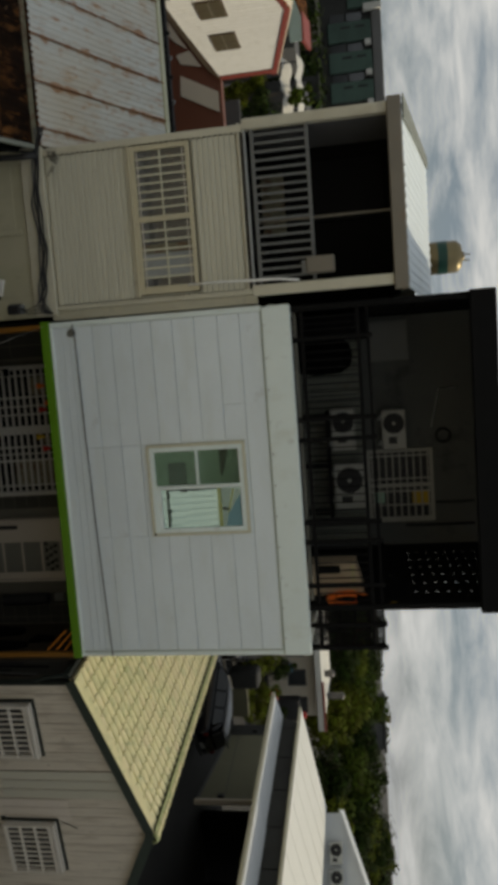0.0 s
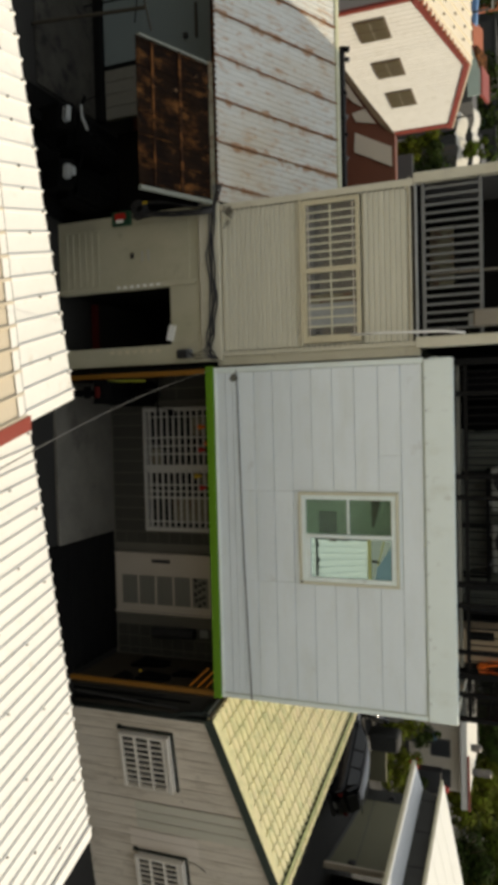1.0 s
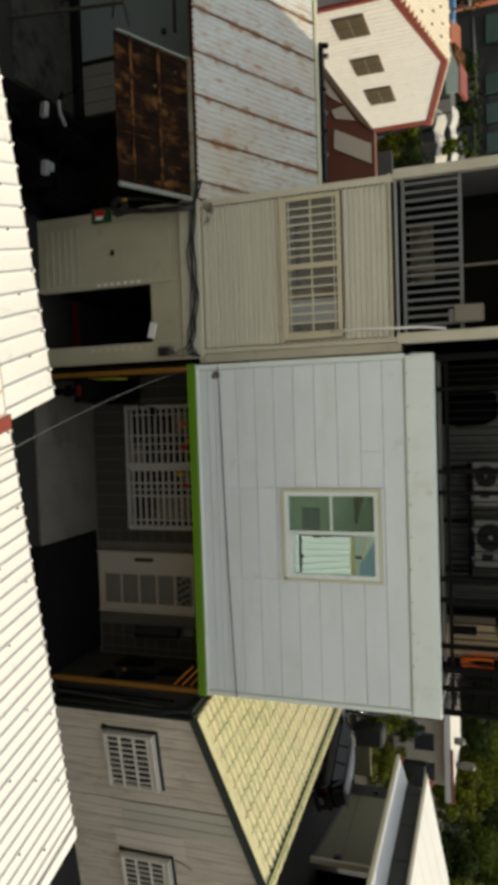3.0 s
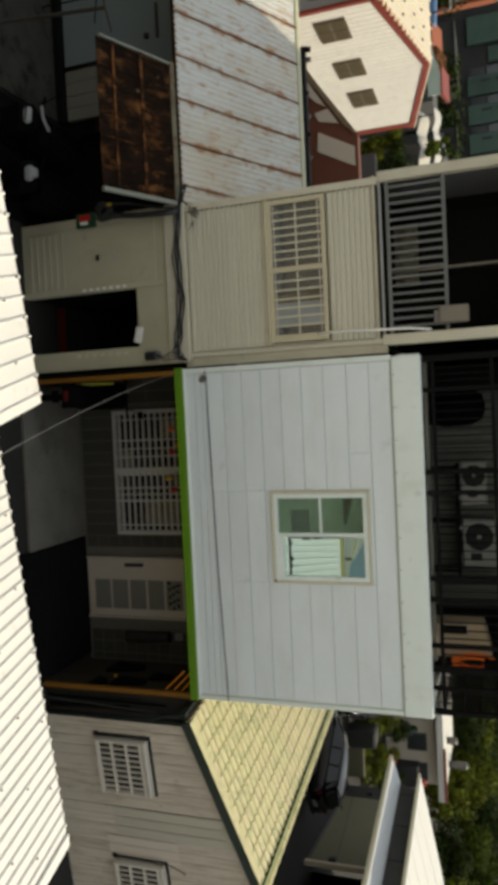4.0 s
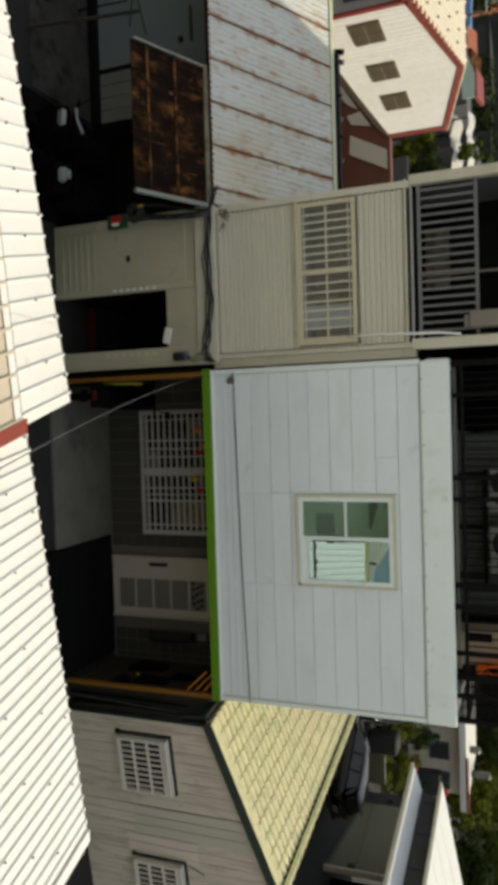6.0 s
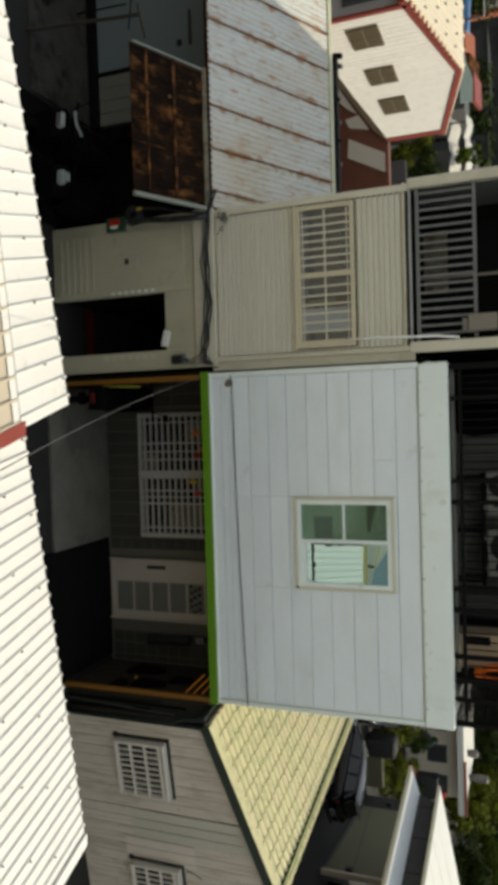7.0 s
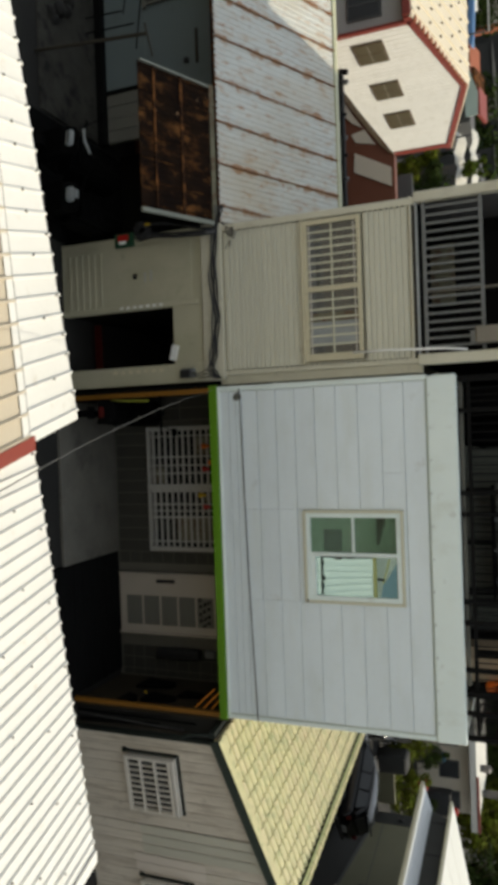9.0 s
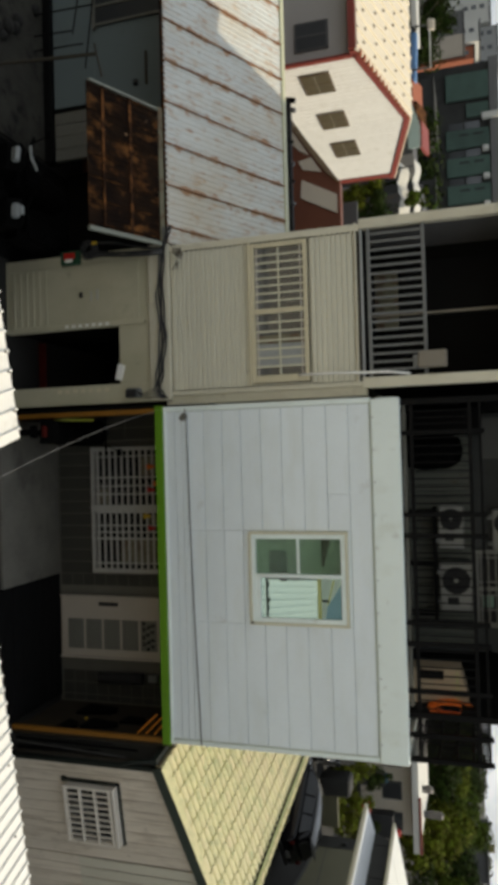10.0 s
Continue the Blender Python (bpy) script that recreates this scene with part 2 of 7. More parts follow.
NEAR_WALL = material("near_wall", (0.55, 0.52, 0.45), 0.8, var=0.15, scale=1, fine=20, bump=0.05)
RED_TRIM = material("red_trim", (0.24, 0.045, 0.032), 0.5, var=0.15, scale=4, fine=40, bump=0.04)
DARK_RED = material("dark_red_paint", (0.075, 0.008, 0.006), 0.7, var=0.3, scale=4, fine=40, bump=0.02, spec=0.1)
ASPHALT = material("asphalt", (0.020, 0.0195, 0.018), 0.95, var=0.35, scale=0.7, fine=45, bump=0.25, stain=((0.034, 0.031, 0.027), 0.25, 0.9))
CONCRETE = material("concrete", (0.120, 0.113, 0.096), 0.85, var=0.45, scale=2.2, fine=25, bump=0.2, stain=((0.05, 0.047, 0.04), 0.36, 1.8))
# Black of the carport deck, reused for the shade slab by the shed.
DECK_AND_SHADE = material("dark_deck_and_shade", (0.008, 0.008, 0.008), 0.9, var=0.4, scale=3, fine=30, bump=0.1, spec=0.03)
TILE_WALL = material("brown_grey_tile", (0.040, 0.039, 0.032), 0.7, var=0.14, scale=3, fine=40, bump=0.05, each=0.08)
GROUT = material("grout", (0.115, 0.110, 0.092), 0.9, var=0.1, scale=5, fine=60, bump=0.05)
ORANGE_WOOD = material("orange_paint", (0.21, 0.09, 0.011), 0.5, var=0.2, scale=4, fine=40, bump=0.05, stain=((0.16, 0.08, 0.03), 0.2, 5))
BRACE_ORANGE = material("bright_orange_paint", (0.50, 0.17, 0.015), 0.5, var=0.15, scale=4, fine=40, bump=0.03)
DOOR_WHITE = material("door_white", (0.43, 0.385, 0.33), 0.45, var=0.08, scale=3, fine=40, bump=0.03)
DOOR_PANEL = material("door_panel_grey", (0.15, 0.15, 0.13), 0.4, var=0.1, scale=4, fine=40, bump=0.03)
GRILLE_WHITE = material("grille_white", (0.44, 0.435, 0.41), 0.4, var=0.1, scale=4, fine=50, bump=0.02)
PLYWOOD = material("brown_plywood", (0.026, 0.018, 0.008), 0.85, var=0.6, scale=3, fine=30, bump=0.05)
CURTAIN = material("green_curtain", (0.24, 0.29, 0.24), 0.8, var=0.6, scale=6, fine=30, bump=0.1, stain=((0.10, 0.12, 0.09), 0.47, 20))
# Dark base includes the fascia's shade; the stains are rust.
FASCIA_SHADE_RUST = material("dull_fascia", (0.20, 0.178, 0.142), 0.6, var=0.2, scale=2, fine=30, bump=0.05, stain=((0.20, 0.13, 0.08), 0.3, 4))
CARTON = material("tan_carton", (0.40, 0.31, 0.21), 0.8, var=0.12, scale=3, fine=30, bump=0.04)
CABLE = material("cable_black", (0.02, 0.02, 0.022), 0.6, var=0.2, scale=8, fine=60, bump=0)
CABLE_GREY = material("cable_grey", (0.09, 0.09, 0.09), 0.5, var=0.15, scale=8, fine=60, bump=0)
RUBBER = material("rubber", (0.018, 0.018, 0.018), 0.8, var=0.2, scale=8, fine=60, bump=0.05)
CHROME = material("chrome", (0.6, 0.6, 0.6), 0.25, 1.0, var=0.06, scale=6, fine=60, bump=0)
TANK_STEEL = material("tank_steel", (0.25, 0.20, 0.11), 0.42, 0.8, var=0.1, scale=4, fine=50, bump=0.02)
TANK_GREY = material("dull_tank_steel", (0.11, 0.10, 0.09), 0.5, 0.2, var=0.4, scale=4, fine=50, bump=0.02)
TANK_GREEN = material("tank_green", (0.015, 0.07, 0.055), 0.4, var=0.1, scale=4, fine=50, bump=0)
ORANGE_HOSE = material("orange_hose", (0.75, 0.16, 0.015), 0.45, var=0.1, scale=8, fine=60, bump=0)
YELLOW_PAINT = material("yellow_paint", (0.55, 0.36, 0.03), 0.5, var=0.1, scale=8, fine=60, bump=0)
RED_PLASTIC = material("red_plastic", (0.45, 0.02, 0.015), 0.35, var=0.1, scale=8, fine=60, bump=0)
LIME = material("lime_plastic", (0.40, 0.42, 0.03), 0.45, var=0.1, scale=8, fine=60, bump=0)
GREEN_PLASTIC = material("green_plastic", (0.012, 0.06, 0.03), 0.45, var=0.1, scale=8, fine=60, bump=0)
PALE_MINT = material("pale_mint_sheet", (0.42, 0.52, 0.45), 0.5, var=0.15, scale=2, fine=30, bump=0)
PALE_LIME = material("pale_lime_strip", (0.36, 0.40, 0.14), 0.5, var=0.15, scale=8, fine=60, bump=0)
TEAL_REFLECTION = material("teal_reflection", (0.14, 0.28, 0.31), 0.6, var=0.15, scale=6, fine=60, bump=0)
MINT = material("mint_plastic", (0.36, 0.60, 0.48), 0.45, var=0.1, scale=8, fine=60, bump=0)
SHED_BLUE = material("shed_blue_grey", (0.135, 0.170, 0.175), 0.6, var=0.12, scale=1.2, fine=30, bump=0.05, stain=((0.10, 0.115, 0.115), 0.25, 1.5))
GABLE_WHITE = material("gable_white", (0.80, 0.785, 0.735), 0.5, var=0.05, scale=1, fine=30, bump=0.03, each=0.02)
# Shaded copy of the gable white, for walls turned from the sun.
GABLE_SHADE = material("gable_side_shade", (0.36, 0.34, 0.31), 0.6, var=0.08, scale=1, fine=30, bump=0.03)
CREAM_ROOF = material("cream_tile_roof", (0.70, 0.62, 0.48), 0.5, var=0.1, scale=3, fine=30, bump=0.05, each=0.04)
MAROON = material("maroon_paint", (0.16, 0.052, 0.026), 0.55, var=0.18, scale=2, fine=40, bump=0.05)
ROOF_EDGE_BROWN = material("brown_roof_edge", (0.22, 0.155, 0.09), 0.7, var=0.3, scale=4, fine=40, bump=0.05)
CREAM_WALL = material("cream_wall", (0.60, 0.53, 0.42), 0.6, var=0.1, scale=2, fine=40, bump=0.04)
FAR_GREEN = material("far_green_cladding", (0.050, 0.090, 0.070), 0.6, var=0.35, scale=1.2, fine=14, bump=0, each=0.12)
FAR_GREY = material("far_grey", (0.075, 0.075, 0.073), 0.7, var=0.15, scale=0.5, fine=12, bump=0, each=0.05)
FAR_PALE = material("far_grey_white", (0.30, 0.30, 0.285), 0.7, var=0.15, scale=0.6, fine=12, bump=0, each=0.05)
FAR_PARAPET = material("far_parapet", (0.145, 0.142, 0.135), 0.7, var=0.2, scale=0.6, fine=12, bump=0, each=0.05)
FAR_WHITE = material("far_white", (0.58, 0.565, 0.51), 0.6, var=0.08, scale=0.6, fine=12, bump=0, each=0.04)
TERRACOTTA = material("terracotta", (0.33, 0.10, 0.05), 0.7, var=0.2, scale=2, fine=20, bump=0.05)
BLUE_DARK = material("dull_blue_plastic", (0.03, 0.09, 0.13), 0.5, var=0.15, scale=4, fine=30, bump=0)
BLUE_SHEET = material("blue_sheet", (0.10, 0.22, 0.42), 0.5, var=0.1, scale=2, fine=20, bump=0)
WHITE_ROOF = material("white_metal_roof", (0.70, 0.695, 0.645), 0.45, var=0.06, scale=0.8, fine=20, bump=0.02, stain=((0.5, 0.46, 0.36), 0.12, 2))
GUTTER = material("gutter_grey_white", (0.55, 0.57, 0.58), 0.5, var=0.1, scale=1, fine=20, bump=0.03)
GARAGE_WALL = material("garage_wall", (0.160, 0.153, 0.096), 0.7, var=0.14, scale=0.8, fine=20, bump=0.05, stain=((0.2, 0.19, 0.15), 0.2, 1))
CAR_DARK = material("car_dark_paint", (0.004, 0.004, 0.005), 0.16, 0.0, var=0.1, scale=2, fine=40, bump=0, spec=0.32)
BARK = material("bark", (0.10, 0.075, 0.05), 0.9, var=0.3, scale=4, fine=30, bump=0.2)
LEAF = leaf_material("leaf_green", (0.058, 0.080, 0.009))
LEAF_DARK = leaf_material("leaf_dark", (0.026, 0.040, 0.007))
LEAF_YELLOW = leaf_material("leaf_yellow_green", (0.100, 0.112, 0.011))
FAR_LEAF = leaf_material("leaf_far", (0.045, 0.058, 0.018))
GLASS_TEAL = glass("teal_glass", (0.66, 0.90, 0.88), (0.12, 0.21, 0.20), 0.46, 0.02)
GLASS_SCREEN = see_through("screened_glass", (0.78, 0.86, 0.80))
GLASS_DARK = glass("dark_glass", (0.8, 0.85, 0.9), (0.018, 0.021, 0.023), 0.06, 0.05)
GLASS_BROWN = glass("brown_glass", (0.8, 0.75, 0.65), (0.085, 0.065, 0.03), 0.10, 0.05)
CAR_GLASS = glass("car_glass", (0.8, 0.85, 0.9), (0.006, 0.007, 0.008), 0.02, 0.08)


def weather(m, color, amount, scale, stretch, low=0.62, high=0.82):
    """A second layer of streaks or specks over a finished material."""
    n, l = m.node_tree.nodes, m.node_tree.links
    b = n["Principled BSDF"]
    src = b.inputs["Base Color"].links[0].from_socket
    tc, mp, no = n.new("ShaderNodeTexCoord"), n.new("ShaderNodeMapping"), n.new("ShaderNodeTexNoise")
    info, add = n.new("ShaderNodeObjectInfo"), n.new("ShaderNodeVectorMath")
    spread = n.new("ShaderNodeMath")
    spread.operation, add.operation = "MULTIPLY", "ADD"
    spread.inputs[1].default_value = 23.0
    mp.inputs["Scale"].default_value = stretch
    no.inputs["Scale"].default_value, no.inputs["Detail"].default_value = scale, 6
    no.inputs["Roughness"].default_value = 0.6
    rng, mix = n.new("ShaderNodeMapRange"), n.new("ShaderNodeMix")
    rng.inputs["From Min"].default_value, rng.inputs["From Max"].default_value = low, high
    rng.inputs["To Max"].default_value = amount
    mix.data_type = "RGBA"
    mix.inputs["B"].default_value = (*color, 1)
    l.new(info.outputs["Random"], spread.inputs[0])
    l.new(tc.outputs["Object"], mp.inputs["Vector"])
    l.new(mp.outputs["Vector"], add.inputs[0])
    l.new(spread.outputs[0], add.inputs[1])
    l.new(add.outputs[0], no.inputs["Vector"])
    l.new(no.outputs["Fac"], rng.inputs["Value"])
    l.new(rng.outputs[0], mix.inputs["Factor"])
    l.new(src, mix.inputs["A"])
    l.new(mix.outputs["Result"], b.inputs["Base Color"])


weather(RUST_ROOF, (0.38, 0.19, 0.08), 0.8, 9.0, (1.6, 0.45, 1), 0.57, 0.72)
weather(RUST_ROOF, (0.33, 0.15, 0.06), 0.85, 3.2, (3.0, 0.6, 1), 0.60, 0.72)
weather(RUST_ROOF, (0.13, 0.12, 0.10), 0.6, 14.0, (1.0, 0.6, 1), 0.66, 0.74)
weather(RUST_ROOF, (0.50, 0.41, 0.28), 0.5, 0.9, (1.0, 0.6, 1), 0.46, 0.70)
weather(RUST, (0.008, 0.005, 0.004), 0.8, 2.6, (1.6, 0.9, 1), 0.46, 0.60)
weather(RUST, (0.20, 0.085, 0.028), 0.75, 3.4, (1.6, 0.9, 1), 0.55, 0.70)
weather(RUST_RIDGE, (0.02, 0.010, 0.006), 0.9, 5.0, (1, 1, 1), 0.46, 0.58)
weather(RUST, (0.46, 0.27, 0.15), 0.8, 3.2, (2.0, 0.9, 1), 0.67, 0.75)
weather(DIRT, (0.065, 0.063, 0.055), 0.6, 2.2, (1, 1, 1), 0.48, 0.70)
weather(DIRT, (0.008, 0.008, 0.007), 0.9, 3.4, (1, 1, 1), 0.52, 0.64)
weather(CONCRETE, (0.17, 0.16, 0.14), 0.5, 2.4, (1, 1, 1), 0.50, 0.70)
weather(RUST_SEAM, (0.09, 0.04, 0.02), 0.8, 6.0, (1, 1, 1), 0.5, 0.66)
weather(GABLE_SIDING, (0.25, 0.19, 0.13), 0.75, 2.6, (5, 5, 0.5), 0.50, 0.74)
weather(GABLE_SIDING, (0.10, 0.075, 0.05), 0.8, 14.0, (1.5, 1.5, 0.7), 0.66, 0.78)
weather(WHITE_PANEL, (0.52, 0.55, 0.45), 0.25, 1.3, (0.8, 1, 3), 0.50, 0.80)
weather(WHITE_TRIM, (0.50, 0.52, 0.42), 0.4, 2.0, (2, 2, 1), 0.52, 0.80)
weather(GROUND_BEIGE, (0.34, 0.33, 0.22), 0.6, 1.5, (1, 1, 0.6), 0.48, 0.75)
weather(BEIGE_TRIM, (0.36, 0.30, 0.20), 0.5, 3.0, (1, 1, 0.5), 0.52, 0.78)
weather(GABLE_WHITE, (0.55, 0.52, 0.44), 0.4, 2.5, (1, 0.6, 2), 0.50, 0.80)
weather(NEAR_ROOF, (0.45, 0.38, 0.28), 0.5, 5.0, (1, 1, 1), 0.62, 0.80)
weather(YELLOW_TILE, (0.24, 0.28, 0.15), 0.7, 4.0, (1, 1, 1), 0.52, 0.74)
weather(YELLOW_TILE, (0.66, 0.54, 0.36), 0.6, 0.9, (1, 1, 1), 0.46, 0.66)
weather(YELLOW_TILE, (0.28, 0.36, 0.18), 0.65, 9.0, (1, 1, 1), 0.56, 0.70)


def seam_rust(m, first, pitch, wide, color):
    """Ragged rust bled out of the seams of a metal roof, which stand pitch apart along x."""
    n, l = m.node_tree.nodes, m.node_tree.links
    b = n["Principled BSDF"]
    src = b.inputs["Base Color"].links[0].from_socket
    geo, sep, no = n.new("ShaderNodeNewGeometry"), n.new("ShaderNodeSeparateXYZ"), n.new("ShaderNodeTexNoise")
    no.inputs["Scale"].default_value, no.inputs["Detail"].default_value = 5.0, 6
    l.new(geo.outputs["Position"], sep.inputs[0])
    l.new(geo.outputs["Position"], no.inputs["Vector"])
    def step(op, a, v):
        q = n.new("ShaderNodeMath")
        q.operation = op
        l.new(a, q.inputs[0])
        if isinstance(v, float):
            q.inputs[1].default_value = v
        else:
            l.new(v, q.inputs[1])
        return q.outputs[0]
    near = step("PINGPONG", step("SUBTRACT", sep.outputs["X"], first), pitch / 2)
    reach = step("MULTIPLY", step("SUBTRACT", no.outputs["Fac"], 0.42), wide)
    rng, mix = n.new("ShaderNodeMapRange"), n.new("ShaderNodeMix")
    rng.inputs["From Min"].default_value, rng.inputs["From Max"].default_value = -0.012, 0.035
    rng.inputs["To Max"].default_value = 0.85
    l.new(step("SUBTRACT", reach, near), rng.inputs["Value"])
    mix.data_type = "RGBA"
    mix.inputs["B"].default_value = (*color, 1)
    l.new(rng.outputs[0], mix.inputs["Factor"])
    l.new(src, mix.inputs["A"])
    l.new(mix.outputs["Result"], b.inputs["Base Color"])


seam_rust(RUST_ROOF, -3.27, 0.6, 0.36, (0.34, 0.165, 0.07))


# ---------------------------------------------------------------- building blocks
PLACE = {}
BOXES = {}


def thing(name, at, label, category, group="", kind="", turn=0.0):
    """An Empty at the base of a thing, to which its parts are given in world coordinates."""
    ob = new(name)
    ob.empty_display_size = 0.2
    m = pose(*at, 0, 0, turn)
    ob.matrix_basis = m
    PLACE[ob] = m
    return tagged(ob, label, category, group, kind)


def put(name, mesh, m, parent=None, label="", category="", group="", kind=""):
    """An object on a mesh at the world pose m, as a part of parent or a thing of its own."""
    ob = new(name, mesh)
    if parent:
        ob.parent = parent
        ob.matrix_basis = PLACE[parent].inverted() @ m
    else:
        ob.matrix_basis = m
    PLACE[ob] = m
    return tagged(ob, label, category, group, kind)


def part(name, bm, mat, parent=None, label="", category="", group="", kind="", smooth=False, m=None):
    """A bmesh in world coordinates (or in those of the pose m) as one mesh object."""
    me = bpy.data.meshes.new(name)
    if m is None:
        m = PLACE[parent] if parent else Matrix.Identity(4)
        bm.transform(m.inverted())
    bmesh.ops.recalc_face_normals(bm, faces=bm.faces)
    bm.to_mesh(me)
    bm.free()
    me.materials.append(mat)
    if smooth:
        for p in me.polygons:
            p.use_smooth = True
    return put(name, me, m, parent, label, category, group, kind)


def add_box(bm, x0, x1, y0, y1, z0, z1, fr=None):
    v = [bm.verts.new((x, y, z)) for x in (x0, x1) for y in (y0, y1) for z in (z0, z1)]
    for f in ((0, 1, 3, 2), (4, 6, 7, 5), (0, 4, 5, 1), (2, 3, 7, 6), (0, 2, 6, 4), (1, 5, 7, 3)):
        bm.faces.new([v[i] for i in f])
    if fr is not None:
        bmesh.ops.transform(bm, matrix=fr, verts=v)
    return v


def box_mesh(sx, sy, sz, mat, bev):
    key = (round(sx, 4), round(sy, 4), round(sz, 4), mat.name, bev)
    if key not in BOXES:
        bm = bmesh.new()
        add_box(bm, -sx / 2, sx / 2, -sy / 2, sy / 2, -sz / 2, sz / 2)
        b = min(bev, 0.3 * min(sx, sy, sz))
        if b > 0.0005:
            bmesh.ops.bevel(bm, geom=bm.edges[:], offset=b, segments=1, affect="EDGES")
        bmesh.ops.recalc_face_normals(bm, faces=bm.faces)
        me = bpy.data.meshes.new("block")
        bm.to_mesh(me)
        bm.free()
        me.materials.append(mat)
        BOXES[key] = me
    return BOXES[key]


def bx(name, parent, x0, x1, y0, y1, z0, z1, mat, bev=0.004, label="", category="", group="", kind="", fr=None, tilt=None):
    """A bevelled block between two corners, in the frame fr; tilt turns it about its own centre."""
    m = Matrix.Translation(((x0 + x1) / 2, (y0 + y1) / 2, (z0 + z1) / 2))
    if tilt:
        m = m @ pose(0, 0, 0, *tilt)
    if fr is not None:
        m = fr @ m
    return put(name, box_mesh(abs(x1 - x0), abs(y1 - y0), abs(z1 - z0), mat, bev), m, parent, label, category, group, kind)


def add_rod(bm, p0, p1, r0, r1=None, n=8):
    p0, p1 = Vector(p0), Vector(p1)
    r1 = r0 if r1 is None else r1
    q = (p1 - p0).to_track_quat("Z", "Y").to_matrix()
    rings = []
    for p, r in ((p0, r0), (p1, r1)):
        rings.append([bm.verts.new(p + q @ Vector((r * math.cos(a), r * math.sin(a), 0))) for a in (2 * math.pi * i / n for i in range(n))])
    for i in range(n):
        bm.faces.new((rings[0][i], rings[0][(i + 1) % n], rings[1][(i + 1) % n], rings[1][i]))
    bm.faces.new(rings[0][::-1])
    bm.faces.new(rings[1])


def rod(name, parent, p0, p1, r, mat, n=10, r1=None, **tags):
    bm = bmesh.new()
    add_rod(bm, p0, p1, r, r1, n)
    return part(name, bm, mat, parent, smooth=False, **tags)


def add_tube(bm, points, r, n=6):
    """A bent tube through the points."""
    pts = [Vector(p) for p in points]
    rings = []
    for i, p in enumerate(pts):
        d = (pts[min(i + 1, len(pts) - 1)] - pts[max(i - 1, 0)]).normalized()
        q = d.to_track_quat("Z", "Y").to_matrix()
        rings.append([bm.verts.new(p + q @ Vector((r * math.cos(a), r * math.sin(a), 0))) for a in (2 * math.pi * k / n for k in range(n))])
    for a, b in zip(rings, rings[1:]):
        best = min(range(n), key=lambda k: (a[0].co - b[k].co).length)
        for k in range(n):
            bm.faces.new((a[k], a[(k + 1) % n], b[(k + 1 + best) % n], b[(k + best) % n]))
    bm.faces.new(rings[0][::-1])
    bm.faces.new(rings[-1])


def tube(name, parent, points, r, mat, n=6, **tags):
    bm = bmesh.new()
    add_tube(bm, points, r, n)
    return part(name, bm, mat, parent, smooth=True, **tags)


def sagging(p0, p1, sag, n=16):
    p0, p1 = Vector(p0), Vector(p1)
    return [p0.lerp(p1, i / n) - Vector((0, 0, 4 * sag * (i / n) * (1 - i / n))) for i in range(n + 1)]


def add_poly(bm, pts, depth, direction):
    """A flat outline, given depth along a direction."""
    d = Vector(direction).normalized() * depth
    a = [bm.verts.new(p) for p in pts]
    b = [bm.verts.new(Vector(p) + d) for p in pts]
    bm.faces.new(a)
    bm.faces.new(b[::-1])
    for i in range(len(a)):
        bm.faces.new((a[i], a[(i + 1) % len(a)], b[(i + 1) % len(a)], b[i]))


def add_sheet(bm, origin, across, along, width, length, pitch, height, crest=0.35, thick=0.004, rows=1, side=0.1):
    """Ribbed metal sheet: ribs of a pitch and height run along; trapezoid profile with a crest share."""
    o, u, v = Vector(origin), Vector(across).normalized(), Vector(along).normalized()
    w = u.cross(v).normalized()
    if w.z < 0:
        w = -w
    prof, s = [], 0.0
    while s < width - 1e-6:
        for a, h in ((0, 0), (0.5 - crest / 2 - side, 0), (0.5 - crest / 2, 1), (0.5 + crest / 2, 1), (0.5 + crest / 2 + side, 0)):
            if s + a * pitch <= width:
                prof.append((s + a * pitch, h * height))
        s += pitch
    prof.append((width, 0.0))
    grid = []
    for k in range(rows + 1):
        base = o + v * (length * k / rows)
        grid.append(([bm.verts.new(base + u * a + w * h) for a, h in prof], [bm.verts.new(base + u * a + w * (h - thick)) for a, h in prof]))
    for k in range(rows):
        for i in range(len(prof) - 1):
            bm.faces.new((grid[k][0][i], grid[k][0][i + 1], grid[k + 1][0][i + 1], grid[k + 1][0][i]))
            bm.faces.new((grid[k][1][i], grid[k + 1][1][i], grid[k + 1][1][i + 1], grid[k][1][i + 1]))
    for k in (0, rows):
        for i in range(len(prof) - 1):
            bm.faces.new((grid[k][0][i], grid[k][1][i], grid[k][1][i + 1], grid[k][0][i + 1]))


